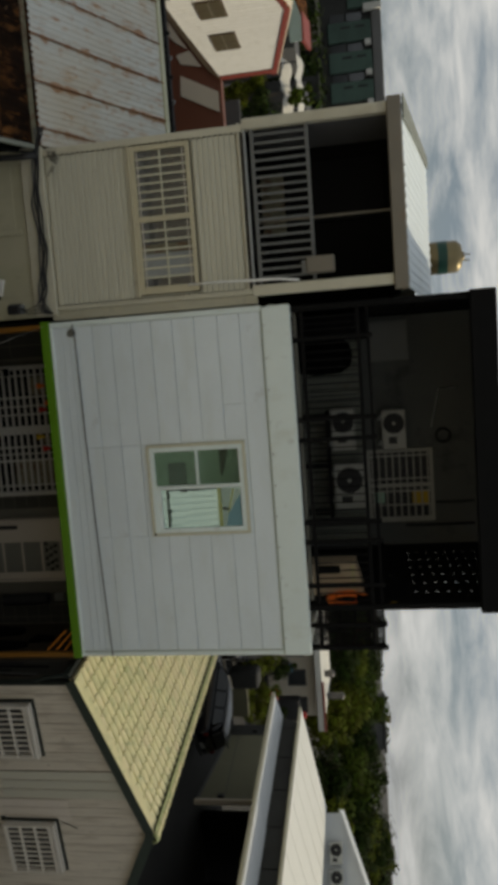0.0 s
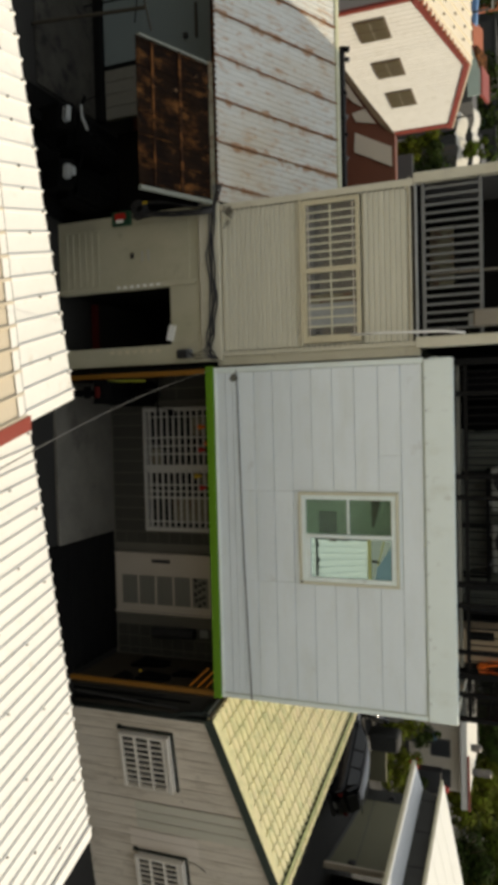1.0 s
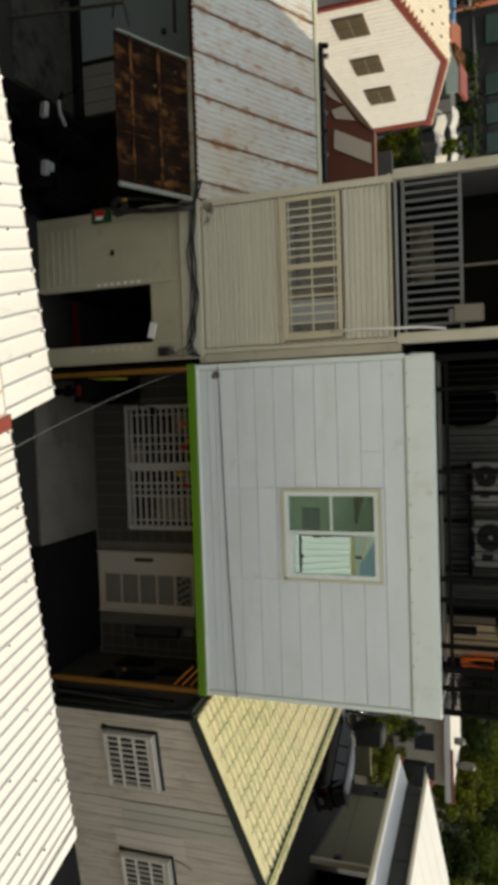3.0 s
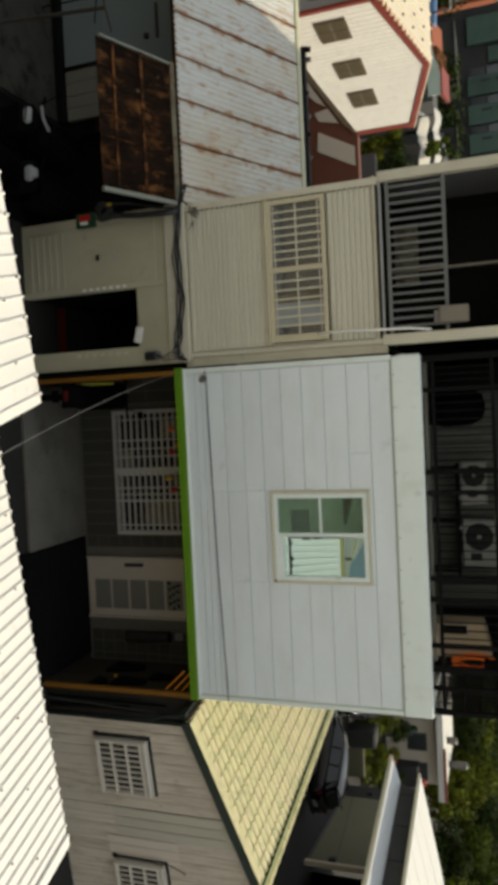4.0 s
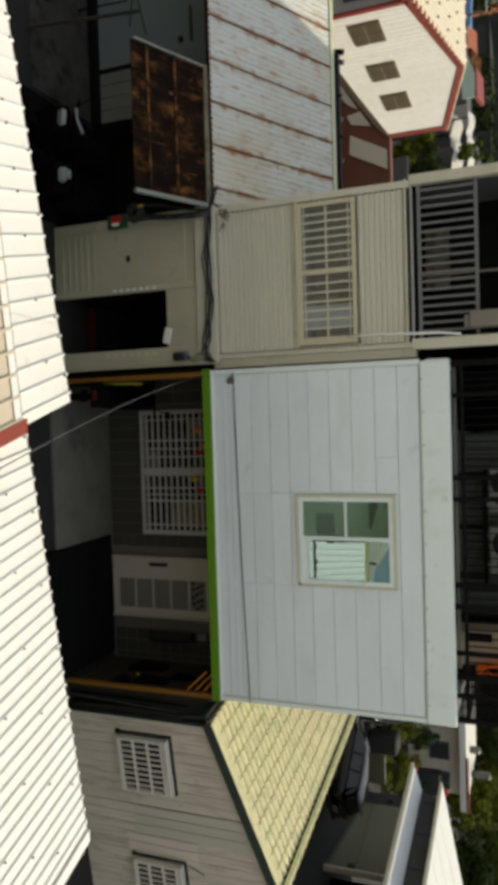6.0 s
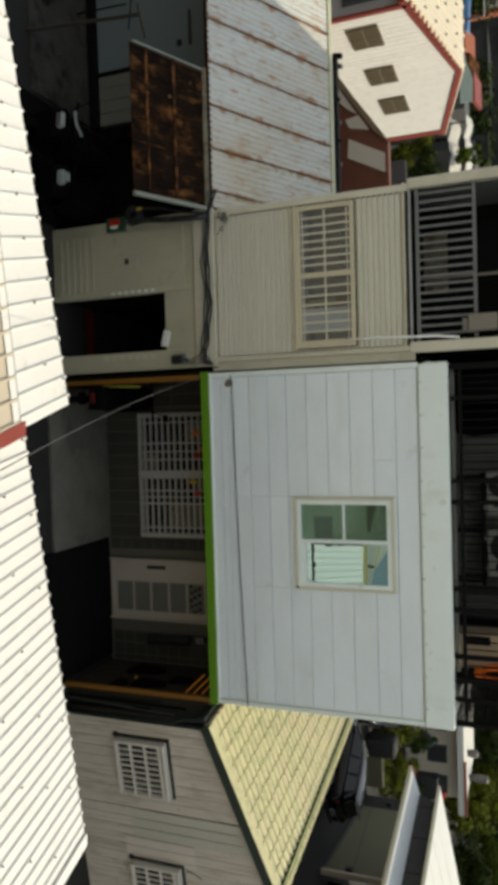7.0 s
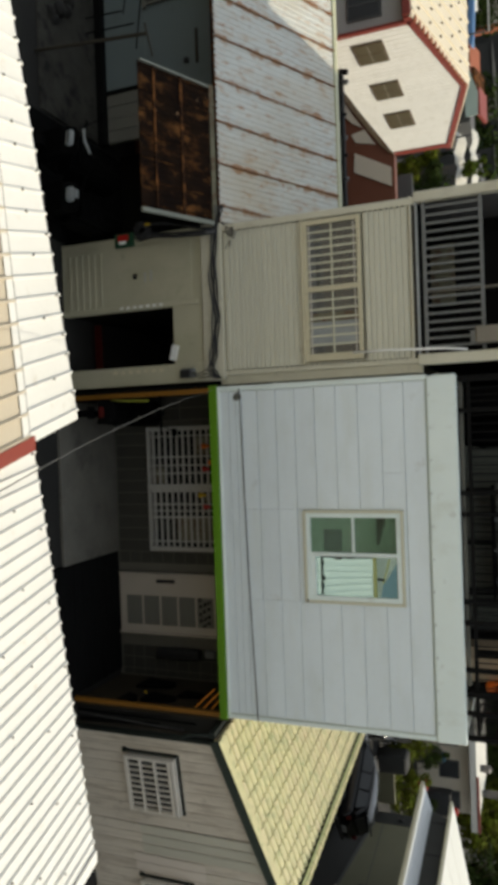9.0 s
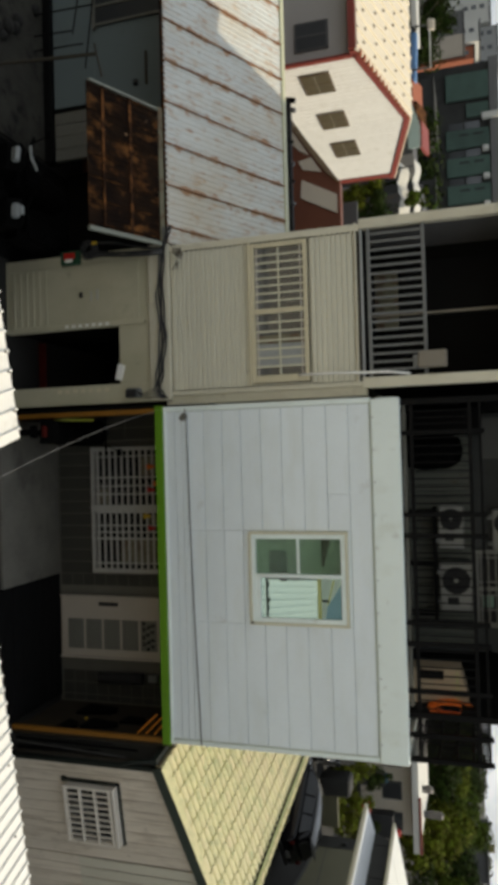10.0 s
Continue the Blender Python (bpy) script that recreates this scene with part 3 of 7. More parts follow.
def window(parent, x0, x1, z0, z1, y, frame_mat, pane_mat, fr=None, bars=(), depth=0.06, rim=0.05, split=True):
    """A framed window set in a wall that faces -y at y: frame rails, panes, a meeting stile."""
    for a, b, c, d in ((x0, x1, z0, z0 + rim), (x0, x1, z1 - rim, z1), (x0, x0 + rim, z0 + rim, z1 - rim), (x1 - rim, x1, z0 + rim, z1 - rim)):
        bx("window_frame", parent, a, b, y - depth, y + 0.02, c, d, frame_mat, 0.004, fr=fr)
    xm = (x0 + x1) / 2
    if split:
        bx("window_stile", parent, xm - 0.02, xm + 0.02, y - 0.6 * depth, y + 0.01, z0 + rim, z1 - rim, frame_mat, 0.003, fr=fr)
        bx("pane", parent, x0 + rim, xm - 0.02, y - 0.010, y + 0.004, z0 + rim, z1 - rim, pane_mat, 0, fr=fr)
        bx("pane", parent, xm + 0.02, x1 - rim, y - 0.018, y - 0.004, z0 + rim, z1 - rim, pane_mat, 0, fr=fr)
    else:
        bx("pane", parent, x0 + rim, x1 - rim, y - 0.010, y + 0.004, z0 + rim, z1 - rim, pane_mat, 0, fr=fr)


# ---------------------------------------------------------------- ground
def ground_sheet():
    bm = bmesh.new()
    xs = [-3000, -400, -60, -20, -8, -4, 0, 4, 8, 20, 60, 400, 3000]
    ys = [-3000, -400, -60, -20, 0, 5, 9, 12, 20, 40, 100, 500, 3000]
    grid = [[bm.verts.new((x, y, 0)) for y in ys] for x in xs]
    for i in range(len(xs) - 1):
        for j in range(len(ys) - 1):
            bm.faces.new((grid[i][j], grid[i + 1][j], grid[i + 1][j + 1], grid[i][j + 1]))
    return part("ground", bm, ASPHALT, label="dark worn asphalt of the alley and yards", category="ground", kind="structure")


ground_sheet()
bx("pavement", None, -0.62, 1.9, 9.42, 11.0, 0.0, 0.06, CONCRETE, 0.01, "pale concrete carport apron before the doorway", "pavement", kind="structure")


# ---------------------------------------------------------------- white panelled house
def white_house():
    h = thing("house", (1.65, 11.5, 0), "house with white lapped metal panels above an open carport", "house")
    y = 9.63
    # upper storey block, carport ceiling, back block
    bx("wall", h, -0.68, 3.98, y + 0.03, 11.7, 2.62, 5.55, JOINT_DIRT, 0)
    bx("wall", h, -0.68, 3.40, 11.72, 17.5, 2.62, 5.50, TERRACE_WALL, 0)
    # Carport shade is painted in: ceiling near black, left side below too.
    bx("carport_ceiling", h, -0.66, 3.96, y + 0.02, 11.2, 2.50, 2.615, ROOM_SHADE, 0)
    # lapped boards
    cuts = [2.615, 2.77, 2.87, 2.96, 3.19, 3.46, 3.73, 4.01, 4.30, 4.60, 4.91, 5.205, 5.485]
    for a, b in zip(cuts, cuts[1:]):
        if b > 3.85 and a < 5.12:
            spans = [(-0.62, 1.035), (2.295, 3.93)] if a < 4.8 else [(-0.62, 0.55), (0.553, 1.035), (2.295, 3.93)]
        elif 2.9 < a < 3.7:
            spans = [(-0.62, 1.03), (1.033, 2.29), (2.293, 3.93)]
        else:
            spans = [(-0.62, 3.93)]
        for s, e in spans:
            bx("panel", h, s, e, y - 0.014, y + 0.028, a + 0.0029, b - 0.0029, WHITE_PANEL, 0.004, tilt=(0.6, 0, 0))
    # strips of panel above and below the window opening
    bx("panel", h, 1.037, 2.293, y - 0.012, y + 0.028, 3.735, 3.81, WHITE_PANEL, 0.003)
    bx("panel", h, 1.037, 2.293, y - 0.012, y + 0.028, 5.162, 5.197, WHITE_PANEL, 0.003)
    # corner and top trims
    bx("corner_trim", h, -0.70, -0.625, y - 0.028, y + 0.03, 2.62, 5.50, WHITE_TRIM, 0.008)
    bx("corner_trim", h, 3.935, 4.00, y - 0.028, y + 0.03, 2.62, 5.50, WHITE_TRIM, 0.008)
    bx("bottom_trim", h, -0.70, 4.00, y - 0.03, y + 0.02, 2.60, 2.635, WHITE_TRIM, 0.005)
    bx("parapet_flashing", h, -0.67, 4.01, y - 0.035, y + 0.09, 5.503, 5.87, WHITE_TRIM, 0.012)
    bx("sealant", h, -0.66, 3.99, y - 0.030, y - 0.012, 5.490, 5.502, JOINT_DIRT, 0)
    bx("sealant", h, 3.925, 3.936, y - 0.026, y - 0.010, 2.64, 5.48, JOINT_DIRT, 0)
    bm = bmesh.new()
    bmesh.ops.create_icosphere(bm, subdivisions=3, radius=0.055)
    for v in bm.verts:
        v.co *= 1 + 0.45 * noise.noise(v.co * 25)
        v.co = Vector((-0.54 + v.co.x, y - 0.016 + 0.25 * v.co.y, 2.90 + v.co.z))
    part("mud_nest", bm, SHED_BOARD, h, label="small crumbling mud nest", smooth=True)
    for i in range(11):
        bx("screw", h, -0.45 + 0.42 * i, -0.43 + 0.42 * i, y - 0.046, y - 0.034, 5.515 + 0.006 * (i % 3), 5.535 + 0.006 * (i % 3), GREY_STEEL, 0.003)
    bx("parapet_side", h, -0.70, -0.62, y + 0.1, 13.0, 5.55, 5.85, WHITE_TRIM, 0.01)
    bx("parapet_side", h, 3.92, 4.0, y + 0.1, 11.7, 5.55, 5.85, WHITE_TRIM, 0.01)
    # green fascia over the carport
    bx("fascia", h, -0.72, 4.02, y - 0.05, y + 0.05, 2.475, 2.597, GREEN_PAINT, 0.008, label="lime green painted carport fascia")
    # posts of the carport
    bx("carport_post", h, -0.69, -0.62, y - 0.01, y + 0.07, 0.0, 2.474, ORANGE_WOOD, 0.008, label="orange painted steel carport post")
    bx("carport_post", h, 3.95, 4.015, y - 0.01, y + 0.06, 0.0, 2.474, ORANGE_WOOD, 0.008, label="orange painted steel carport post")
    bx("carport_side", h, -0.74, -0.70, y + 0.02, 11.3, 0.0, 2.6, ROOM_SHADE, 0)
    bx("carport_side", h, 4.03, 4.07, y + 0.02, 11.3, 0.0, 2.6, PLYWOOD, 0)
    # slanting orange corner brace slats
    for i in range(3):
        rod("brace_slat", h, (3.93, 9.68, 2.05 + 0.13 * i), (3.64 + 0.11 * max(0, i - 1), 9.68, 2.36 + 0.115 * min(i, 1)), 0.013, BRACE_ORANGE, 4)
    # ground floor wall with tiles
    bx("wall", h, -0.70, 4.03, 11.03, 17.4, 0.0, 2.6, GROUT, 0)
    opening = [(-0.15, 1.88, 0.70, 2.3), (2.25, 3.32, 0.0, 2.3)]
    for r in range(4):
        z0, z1 = 0.06 + 0.62 * r, 0.06 + 0.62 * (r + 1) - 0.012
        x = -0.69
        while x < 4.0:
            x1 = min(x + 0.2, 4.02)
            if not any(x1 > a and x < b and z1 > c and z0 < d for a, b, c, d in opening):
                small = 1.9 < x < 2.25 or x > 3.3
                for q in range(3 if small else 1):
                    e0 = z0 + 0.2067 * q
                    e1 = e0 + 0.196 if small else z1
                    if e0 < 2.45:
                        bx("tile", h, x, x1 - 0.012, 11.023, 11.0296, e0, min(e1, 2.49), TILE_WALL, 0.003)
            x = x1
    w = bx("window_recess", h, -0.14, 1.87, 11.02, 11.04, 0.73, 2.25, ROOM_SHADE, 0, label="dark ground floor window")
    for a, b, c, d in ((-0.19, 1.88, 0.68, 0.75), (-0.19, 1.88, 2.22, 2.28), (-0.19, -0.12, 0.75, 2.22), (1.81, 1.88, 0.75, 2.22), (0.83, 0.90, 0.75, 2.22)):
        bx("window_frame", h, a, b, 10.97, 11.035, c, d, GRILLE_WHITE, 0.004)
    for a, b, c, d in ((1.33, 1.70, 1.18, 2.2), (0.0, 0.28, 1.55, 2.2), (0.93, 1.07, 1.7, 2.2), (0.5, 0.76, 0.76, 0.98)):
        bx("curtain", h, a, b, 11.012, 11.018, c, d, RUST_GREEN, 0)
    # white security grille in front of that window
    for x, s in ((-0.17, 0.03), (-0.04, 0.022), (0.30, 0.025), (0.44, 0.022), (0.57, 0.025), (0.76, 0.08), (1.08, 0.025), (1.19, 0.022), (1.29, 0.03), (1.69, 0.025), (1.81, 0.03)):
        bx("grille_rail", h, x, x + s, 10.885, 10.91, 0.72, 2.26, GRILLE_WHITE, 0.003)
    for i in range(14):
        z = 0.72 + 0.108 * i
        bx("grille_bar", h, -0.19, 1.86, 10.90, 10.92, z, z + 0.036, GRILLE_WHITE, 0.003)
    # white metal door with louvred panel
    d = bx("door", h, 2.278, 3.252, 10.965, 11.01, 0.07, 2.28, DOOR_WHITE, 0.006, label="white metal entrance door with grey panels")
    for i in range(6):
        bx("door_panel", d, 2.64, 3.13, 10.955, 10.968, 0.20 + 0.33 * i, 0.49 + 0.33 * i, DOOR_PANEL, 0.006)
        for k in range(6 if i < 4 else 0):
            bx("louvre", d, 2.65, 3.12, 10.945, 10.958, 0.225 + 0.33 * i + 0.042 * k, 0.245 + 0.33 * i + 0.042 * k, DOOR_PANEL, 0.002)
        for k in range(12 if i > 3 else 0):
            cx, cz = 2.665 + 0.039 * k, 0.265 + 0.33 * i + 0.075 * ((k * 2) % 3)
            tube("scroll", d, [(cx + (0.006 + 0.0035 * s) * math.cos(0.9 * s + k), 10.948, cz + (0.006 + 0.0035 * s) * math.sin(0.9 * s + k)) for s in range(9)], 0.010, BLACK_STEEL, 5)
    bx("name_plate", d, 2.36, 2.42, 10.952, 10.966, 0.78, 1.12, DARK_PLASTIC, 0.002)
    for a, b in ((2.255, 2.275), (3.255, 3.285)):
        bx("door_frame", h, a, b, 10.93, 11.02, 0.06, 2.32, DOOR_WHITE, 0.005)
    # upper window
    win = thing("window", (1.665, y, 3.81), "white sliding window with cream surround and teal glass", "window", kind="structure")
    x0, x1, z0, z1 = 1.04, 2.29, 3.81, 5.16
    for a, b, c, e in ((x0, x1, z0, z0 + 0.034), (x0, x1, z1 - 0.034, z1), (x0, x0 + 0.034, z0 + 0.034, z1 - 0.034), (x1 - 0.034, x1, z0 + 0.034, z1 - 0.034)):
        bx("surround", win, a, b, y - 0.06, y + 0.03, c, e, WIN_CREAM, 0.006)
    for a, b, c, e in ((x0 + 0.036, x1 - 0.036, z0 + 0.036, z0 + 0.097), (x0 + 0.036, x1 - 0.036, z1 - 0.097, z1 - 0.036), (x0 + 0.036, x0 + 0.097, z0 + 0.097, z1 - 0.097), (x1 - 0.097, x1 - 0.036, z0 + 0.097, z1 - 0.097)):
        bx("window_frame", win, a, b, y - 0.05, y + 0.02, c, e, WHITE_TRIM, 0.006)
    a0, a1, c0, c1 = x0 + 0.057, x1 - 0.057, z0 + 0.057, z1 - 0.057
    xm = 1.63
    bx("meeting_stile", win, xm - 0.025, xm + 0.025, y - 0.055, y + 0.012, c0 + 0.04, c1 - 0.04, WHITE_TRIM, 0.004)
    bx("glazing_bar", win, a0 + 0.04, xm - 0.025, y - 0.042, y - 0.005, 4.475, 4.51, WHITE_TRIM, 0.003)
    bx("sash_edge", win, xm + 0.025, a1 - 0.04, y - 0.036, y - 0.005, c0 + 0.04, c0 + 0.10, WHITE_TRIM, 0.003)
    bx("pane", win, a0 + 0.04, xm - 0.025, y - 0.022, y - 0.014, c0 + 0.04, 4.475, GLASS_SCREEN, 0, label="screened green glass pane")
    bx("pane", win, a0 + 0.04, xm - 0.025, y - 0.022, y - 0.014, 4.51, c1 - 0.04, GLASS_SCREEN, 0, label="screened green glass pane")
    bx("pane", win, xm + 0.025, a1 - 0.04, y - 0.016, y - 0.008, c0 + 0.10, c1 - 0.04, GLASS_TEAL, 0, label="teal reflecting glass pane", tilt=(0.67, 0, 0))
    bx("curtain", win, a0 + 0.03, xm - 0.02, y + 0.016, y + 0.028, c0 + 0.03, c1 - 0.03, CURTAIN, 0, label="faded green curtain behind the glass")
    bx("stored_box", win, 1.30, 1.59, y - 0.002, y + 0.014, 4.08, 4.33, BLACK_STEEL, 0.006)
    bm = bmesh.new()
    add_poly(bm, [(1.12, y, 4.80), (1.12, y, 4.93), (1.50, y, 4.83), (1.50, y, 4.80)], 0.014, (0, 1, 0))
    part("brown_strip", bm, PLYWOOD, win)
    # Bars and a teal patch over the pane imitate reflections in it.
    bx("inner_bar", win, xm + 0.03, a1 - 0.045, y - 0.030, y - 0.0245, 4.745, 4.788, PALE_LIME, 0)
    bx("inner_bar", win, xm + 0.03, a1 - 0.05, y - 0.030, y - 0.0245, 4.035, 4.06, BARGE_GREEN, 0)
    bx("inner_bar", win, xm + 0.026, xm + 0.045, y - 0.030, y - 0.0245, 4.06, 4.745, BARGE_GREEN, 0)
    for q, w0, w1 in ((1.72, 4.06, 4.075), (1.93, 4.062, 4.085), (2.03, 4.06, 4.07)):
        bx("hinge", win, q, q + 0.06, y - 0.032, y - 0.0305, w0, w1, BARGE_GREEN, 0)
    bm = bmesh.new()
    add_poly(bm, [(1.70, y - 0.0265, 5.075), (1.94, y - 0.0265, 4.93), (2.02, y - 0.0265, 4.87), (2.185, y - 0.0265, 4.84), (2.185, y - 0.0265, 5.075)], 0.001, (0, 1, 0))
    part("blue_board", bm, TEAL_REFLECTION, win, label="dull teal patch over the glass, part of its painted reflection")
    bm = bmesh.new()
    add_poly(bm, [(1.68, y - 0.0280, 4.95), (1.68, y - 0.0280, 4.97), (2.0, y - 0.0280, 4.885), (2.0, y - 0.0280, 4.87)], 0.0008, (0, 1, 0))
    part("inner_bar", bm, PALE_LIME, win)
    bx("sash_hook", win, 1.935, 1.965, y - 0.03, y - 0.0165, 4.80, 4.89, BARGE_BLACK, 0.003, tilt=(0, 6, 0))
    bx("latch", win, 1.675, 1.70, y - 0.03, y - 0.0165, 4.23, 4.33, DARK_PLASTIC, 0.003)
    bx("screw", win, 2.245, 2.275, y - 0.066, y - 0.06, 3.83, 3.86, DARK_PLASTIC, 0.003)
    bx("latch", win, xm + 0.03, xm + 0.05, y - 0.062, y - 0.05, 4.40, 4.50, DARK_PLASTIC, 0.002)
    return h


white_house()
bx("floor", None, 1.9, 3.92, 8.75, 11.0, 0.0, 0.03, DECK_AND_SHADE, 0.005, "black ribbed drain deck in the carport", "floor", kind="structure")
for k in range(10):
    bx("deck_plank", bpy.data.objects["floor"], 1.91, 3.91, 8.76 + 0.223 * k, 8.97 + 0.223 * k, 0.03, 0.055 + 0.004 * (k % 3), DECK_AND_SHADE, 0.012)


# ---------------------------------------------------------------- terrace on the white house
def air_conditioner(at, w, hgt, label, fan_left=True, turn=0.0):
    """Outdoor unit: casing, fan opening with rings and hub, side grille, feet; front faces -y."""
    t = thing("air_conditioner", at, label, "air conditioner", "outdoor units")
    t.matrix_basis = PLACE[t] = pose(*at, 0, 0, turn)
    M = PLACE[t]
    d = 0.28
    bx("casing", t, -w / 2, w / 2, -d / 2, d / 2, 0.04, hgt, AC_WHITE, 0.02, fr=M)
    r = 0.40 * hgt
    cx = -w / 2 + r + 0.05 if fan_left else w / 2 - r - 0.05
    cz = 0.04 + (hgt - 0.04) / 2
    bm = bmesh.new()
    add_rod(bm, (cx, -d / 2 - 0.006, cz), (cx, -d / 2 + 0.004, cz), r, n=24)
    part("fan_opening", bm, DARK_PLASTIC, t, m=M)
    bm = bmesh.new()
    for k, q in enumerate((0.95, 0.72, 0.5)):
        ring = [(cx + q * r * math.cos(a), -d / 2 - 0.014, cz + q * r * math.sin(a)) for a in (2 * math.pi * i / 20 for i in range(21))]
        add_tube(bm, ring, 0.005, 4)
    for i in range(8):
        a = math.pi * i / 8
        add_rod(bm, (cx - r * math.cos(a), -d / 2 - 0.012, cz - r * math.sin(a)), (cx + r * math.cos(a), -d / 2 - 0.012, cz + r * math.sin(a)), 0.003, n=4)
    part("fan_guard", bm, DARK_PLASTIC, t, m=M)
    bm = bmesh.new()
    add_rod(bm, (cx, -d / 2 - 0.02, cz), (cx, -d / 2 - 0.004, cz), 0.16 * r, n=12)
    part("hub", bm, AC_WHITE, t, m=M)
    sx = cx + (r + 0.05 if fan_left else -r - 0.17)
    bx("side_grille", t, sx, sx + 0.12, -d / 2 - 0.008, -d / 2 + 0.004, 0.10 + 0.1 * hgt, 0.10 + 0.42 * hgt, DARK_PLASTIC, 0.004, fr=M)
    for s in (-1, 1):
        bx("foot", t, s * w * 0.32 - 0.03, s * w * 0.32 + 0.03, -d / 2 - 0.02, d / 2 + 0.02, 0.0, 0.04, GREY_STEEL, 0.004, fr=M)
    return t


def terrace():
    bx("terrace_floor", None, -0.61, 3.91, 9.73, 13.0, 5.553, 5.62, CONCRETE, 0.004, "grey concrete terrace floor", "floor", kind="structure")
    wall = bx("wall_back", None, -0.68, 3.4, 13.0, 17.4, 5.505, 8.73, TERRACE_WALL, 0, "dim grey-brown rendered wall behind the terrace", "wall", kind="structure")
    # ribbed wainscot sheet and pale panel on the wall
    ws = thing("wainscot", (0.5, 12.97, 5.62), "grey ribbed metal sheet fixed low on the terrace wall", "wall panel")
    for i in range(36):
        bx("rib", ws, -0.45 + 0.105 * i, -0.36 + 0.105 * i, 12.955, 12.998, 5.63, 6.70, BEAM_GREY, 0.01)
    bx("wall_panel", None, -0.52, 0.18, 12.95, 12.998, 6.88, 7.52, DARK_BARS, 0.01, "pale grey board leaning on the terrace wall", "board")
    # black canopy
    c = thing("terrace_canopy", (1.4, 11.3, 5.62), "black steel canopy with a perforated side screen", "canopy")
    bm = bmesh.new()
    add_poly(bm, [(-0.68, 9.72, 8.34), (3.46, 9.72, 8.34), (3.46, 13.05, 8.76), (-0.68, 13.05, 8.76)], 0.05, (0, 0, 1))
    part("roof", bm, BLACK_STEEL, c)
    bx("front_beam", c, -0.68, 3.46, 9.58, 9.70, 8.11, 8.43, BLACK_STEEL, 0.01)
    bx("post", c, -0.66, -0.58, 9.66, 9.74, 5.88, 8.107, BLACK_STEEL, 0.006)
    bx("post", c, 3.34, 3.42, 9.66, 9.74, 5.88, 8.107, BLACK_STEEL, 0.006)
    bx("post", c, -0.66, -0.58, 12.88, 12.96, 5.62, 8.70, BLACK_STEEL, 0.006)
    bx("side_screen_solid", c, -0.655, -0.625, 9.76, 12.86, 5.86, 8.33, BLACK_STEEL, 0.004, label="black sheet screen")
    bm = bmesh.new()
    add_poly(bm, [(-0.655, 9.76, 8.331), (-0.655, 12.86, 8.331), (-0.655, 12.86, 8.73)], 0.03, (1, 0, 0))
    part("side_screen_top", bm, BLACK_STEEL, c)
    for z in (6.55, 6.9, 7.5):
        bx("side_rail", c, -0.62, -0.57, 9.75, 12.87, z, z + 0.04, BLACK_STEEL, 0.004)
    # perforated panel on the side, with real holes
    bm = bmesh.new()
    ny, nz = 8, 11
    y0, y1, z0, z1 = 9.745, 13.03, 6.95, 8.60
    cy, cz = (y1 - y0) / ny, (z1 - z0) / nz
    for i in range(ny):
        for j in range(nz):
            ya, za = y0 + i * cy, z0 + j * cz
            if j < 2 or i in (0, ny - 1):
                f = [bm.verts.new((3.40, a, b)) for a, b in ((ya, za), (ya + cy, za), (ya + cy, za + cz), (ya, za + cz))]
                bm.faces.new(f)
                continue
            my, mz, r = ya + cy / 2, za + cz / 2, 0.019
            n = 12
            inner = [bm.verts.new((3.40, my + 1.45 * r * math.cos(2 * math.pi * k / n), mz + r * math.sin(2 * math.pi * k / n))) for k in range(n)]
            outer = []
            for k in range(n):
                a = 2 * math.pi * k / n
                ca, sa = math.cos(a), math.sin(a)
                s = min((cy / 2) / max(abs(ca), 1e-6), (cz / 2) / max(abs(sa), 1e-6))
                outer.append(bm.verts.new((3.40, my + s * ca, mz + s * sa)))
            for k in range(n):
                bm.faces.new((inner[k], inner[(k + 1) % n], outer[(k + 1) % n], outer[k]))
            for sy in (-1, 1):
                for sz in (-1, 1):
                    kk = min(range(n), key=lambda q: abs(math.atan2(math.sin(2 * math.pi * q / n - math.atan2(sz * cz, sy * cy)), math.cos(2 * math.pi * q / n - math.atan2(sz * cz, sy * cy)))))
                    corner = bm.verts.new((3.40, my + sy * cy / 2, mz + sz * cz / 2))
                    for a, b in ((kk, (kk + 1) % n), ((kk - 1) % n, kk)):
                        try:
                            bm.faces.new((outer[a], outer[b], corner))
                        except ValueError:
                            pass
    bmesh.ops.remove_doubles(bm, verts=bm.verts, dist=0.002)
    geo = bmesh.ops.extrude_face_region(bm, geom=bm.faces[:])
    bmesh.ops.translate(bm, vec=(0.012, 0, 0), verts=[v for v in geo["geom"] if isinstance(v, bmesh.types.BMVert)])
    bmesh.ops.translate(bm, vec=(0.004, 0, 0), verts=bm.verts)
    part("perforated_screen", bm, BLACK_STEEL, c, label="black perforated metal screen")
    bx("lower_screen", c, 3.404, 3.416, 11.55, 13.02, 5.62, 6.88, BLACK_STEEL, 0.003)
    bx("lower_screen", c, 3.404, 3.416, 9.76, 11.54, 6.50, 6.88, BLACK_STEEL, 0.003)
    bx("screen_rail", c, 3.36, 3.43, 9.75, 12.99, 6.88, 6.95, BLACK_STEEL, 0.006)
    bx("parapet_cap", c, -0.6, 3.3, 9.76, 9.86, 5.88, 5.93, SHED_BOARD, 0.006)
    # railing
    r = thing("railing", (1.7, 9.72, 5.87), "black steel terrace railing with thin bars", "railing")
    for z, s in ((5.98, 0.048), (6.70, 0.048), (6.83, 0.035)):
        bx("rail", r, -0.6, 3.98, 9.69, 9.72, z, z + s, BLACK_STEEL, 0.005)
    for x in (-0.25, 0.80, 1.07, 2.18, 2.45, 3.05, 3.60, 3.92):
        bx("post", r, x, x + 0.058, 9.68, 9.735, 5.87, 6.9, BLACK_STEEL, 0.005)
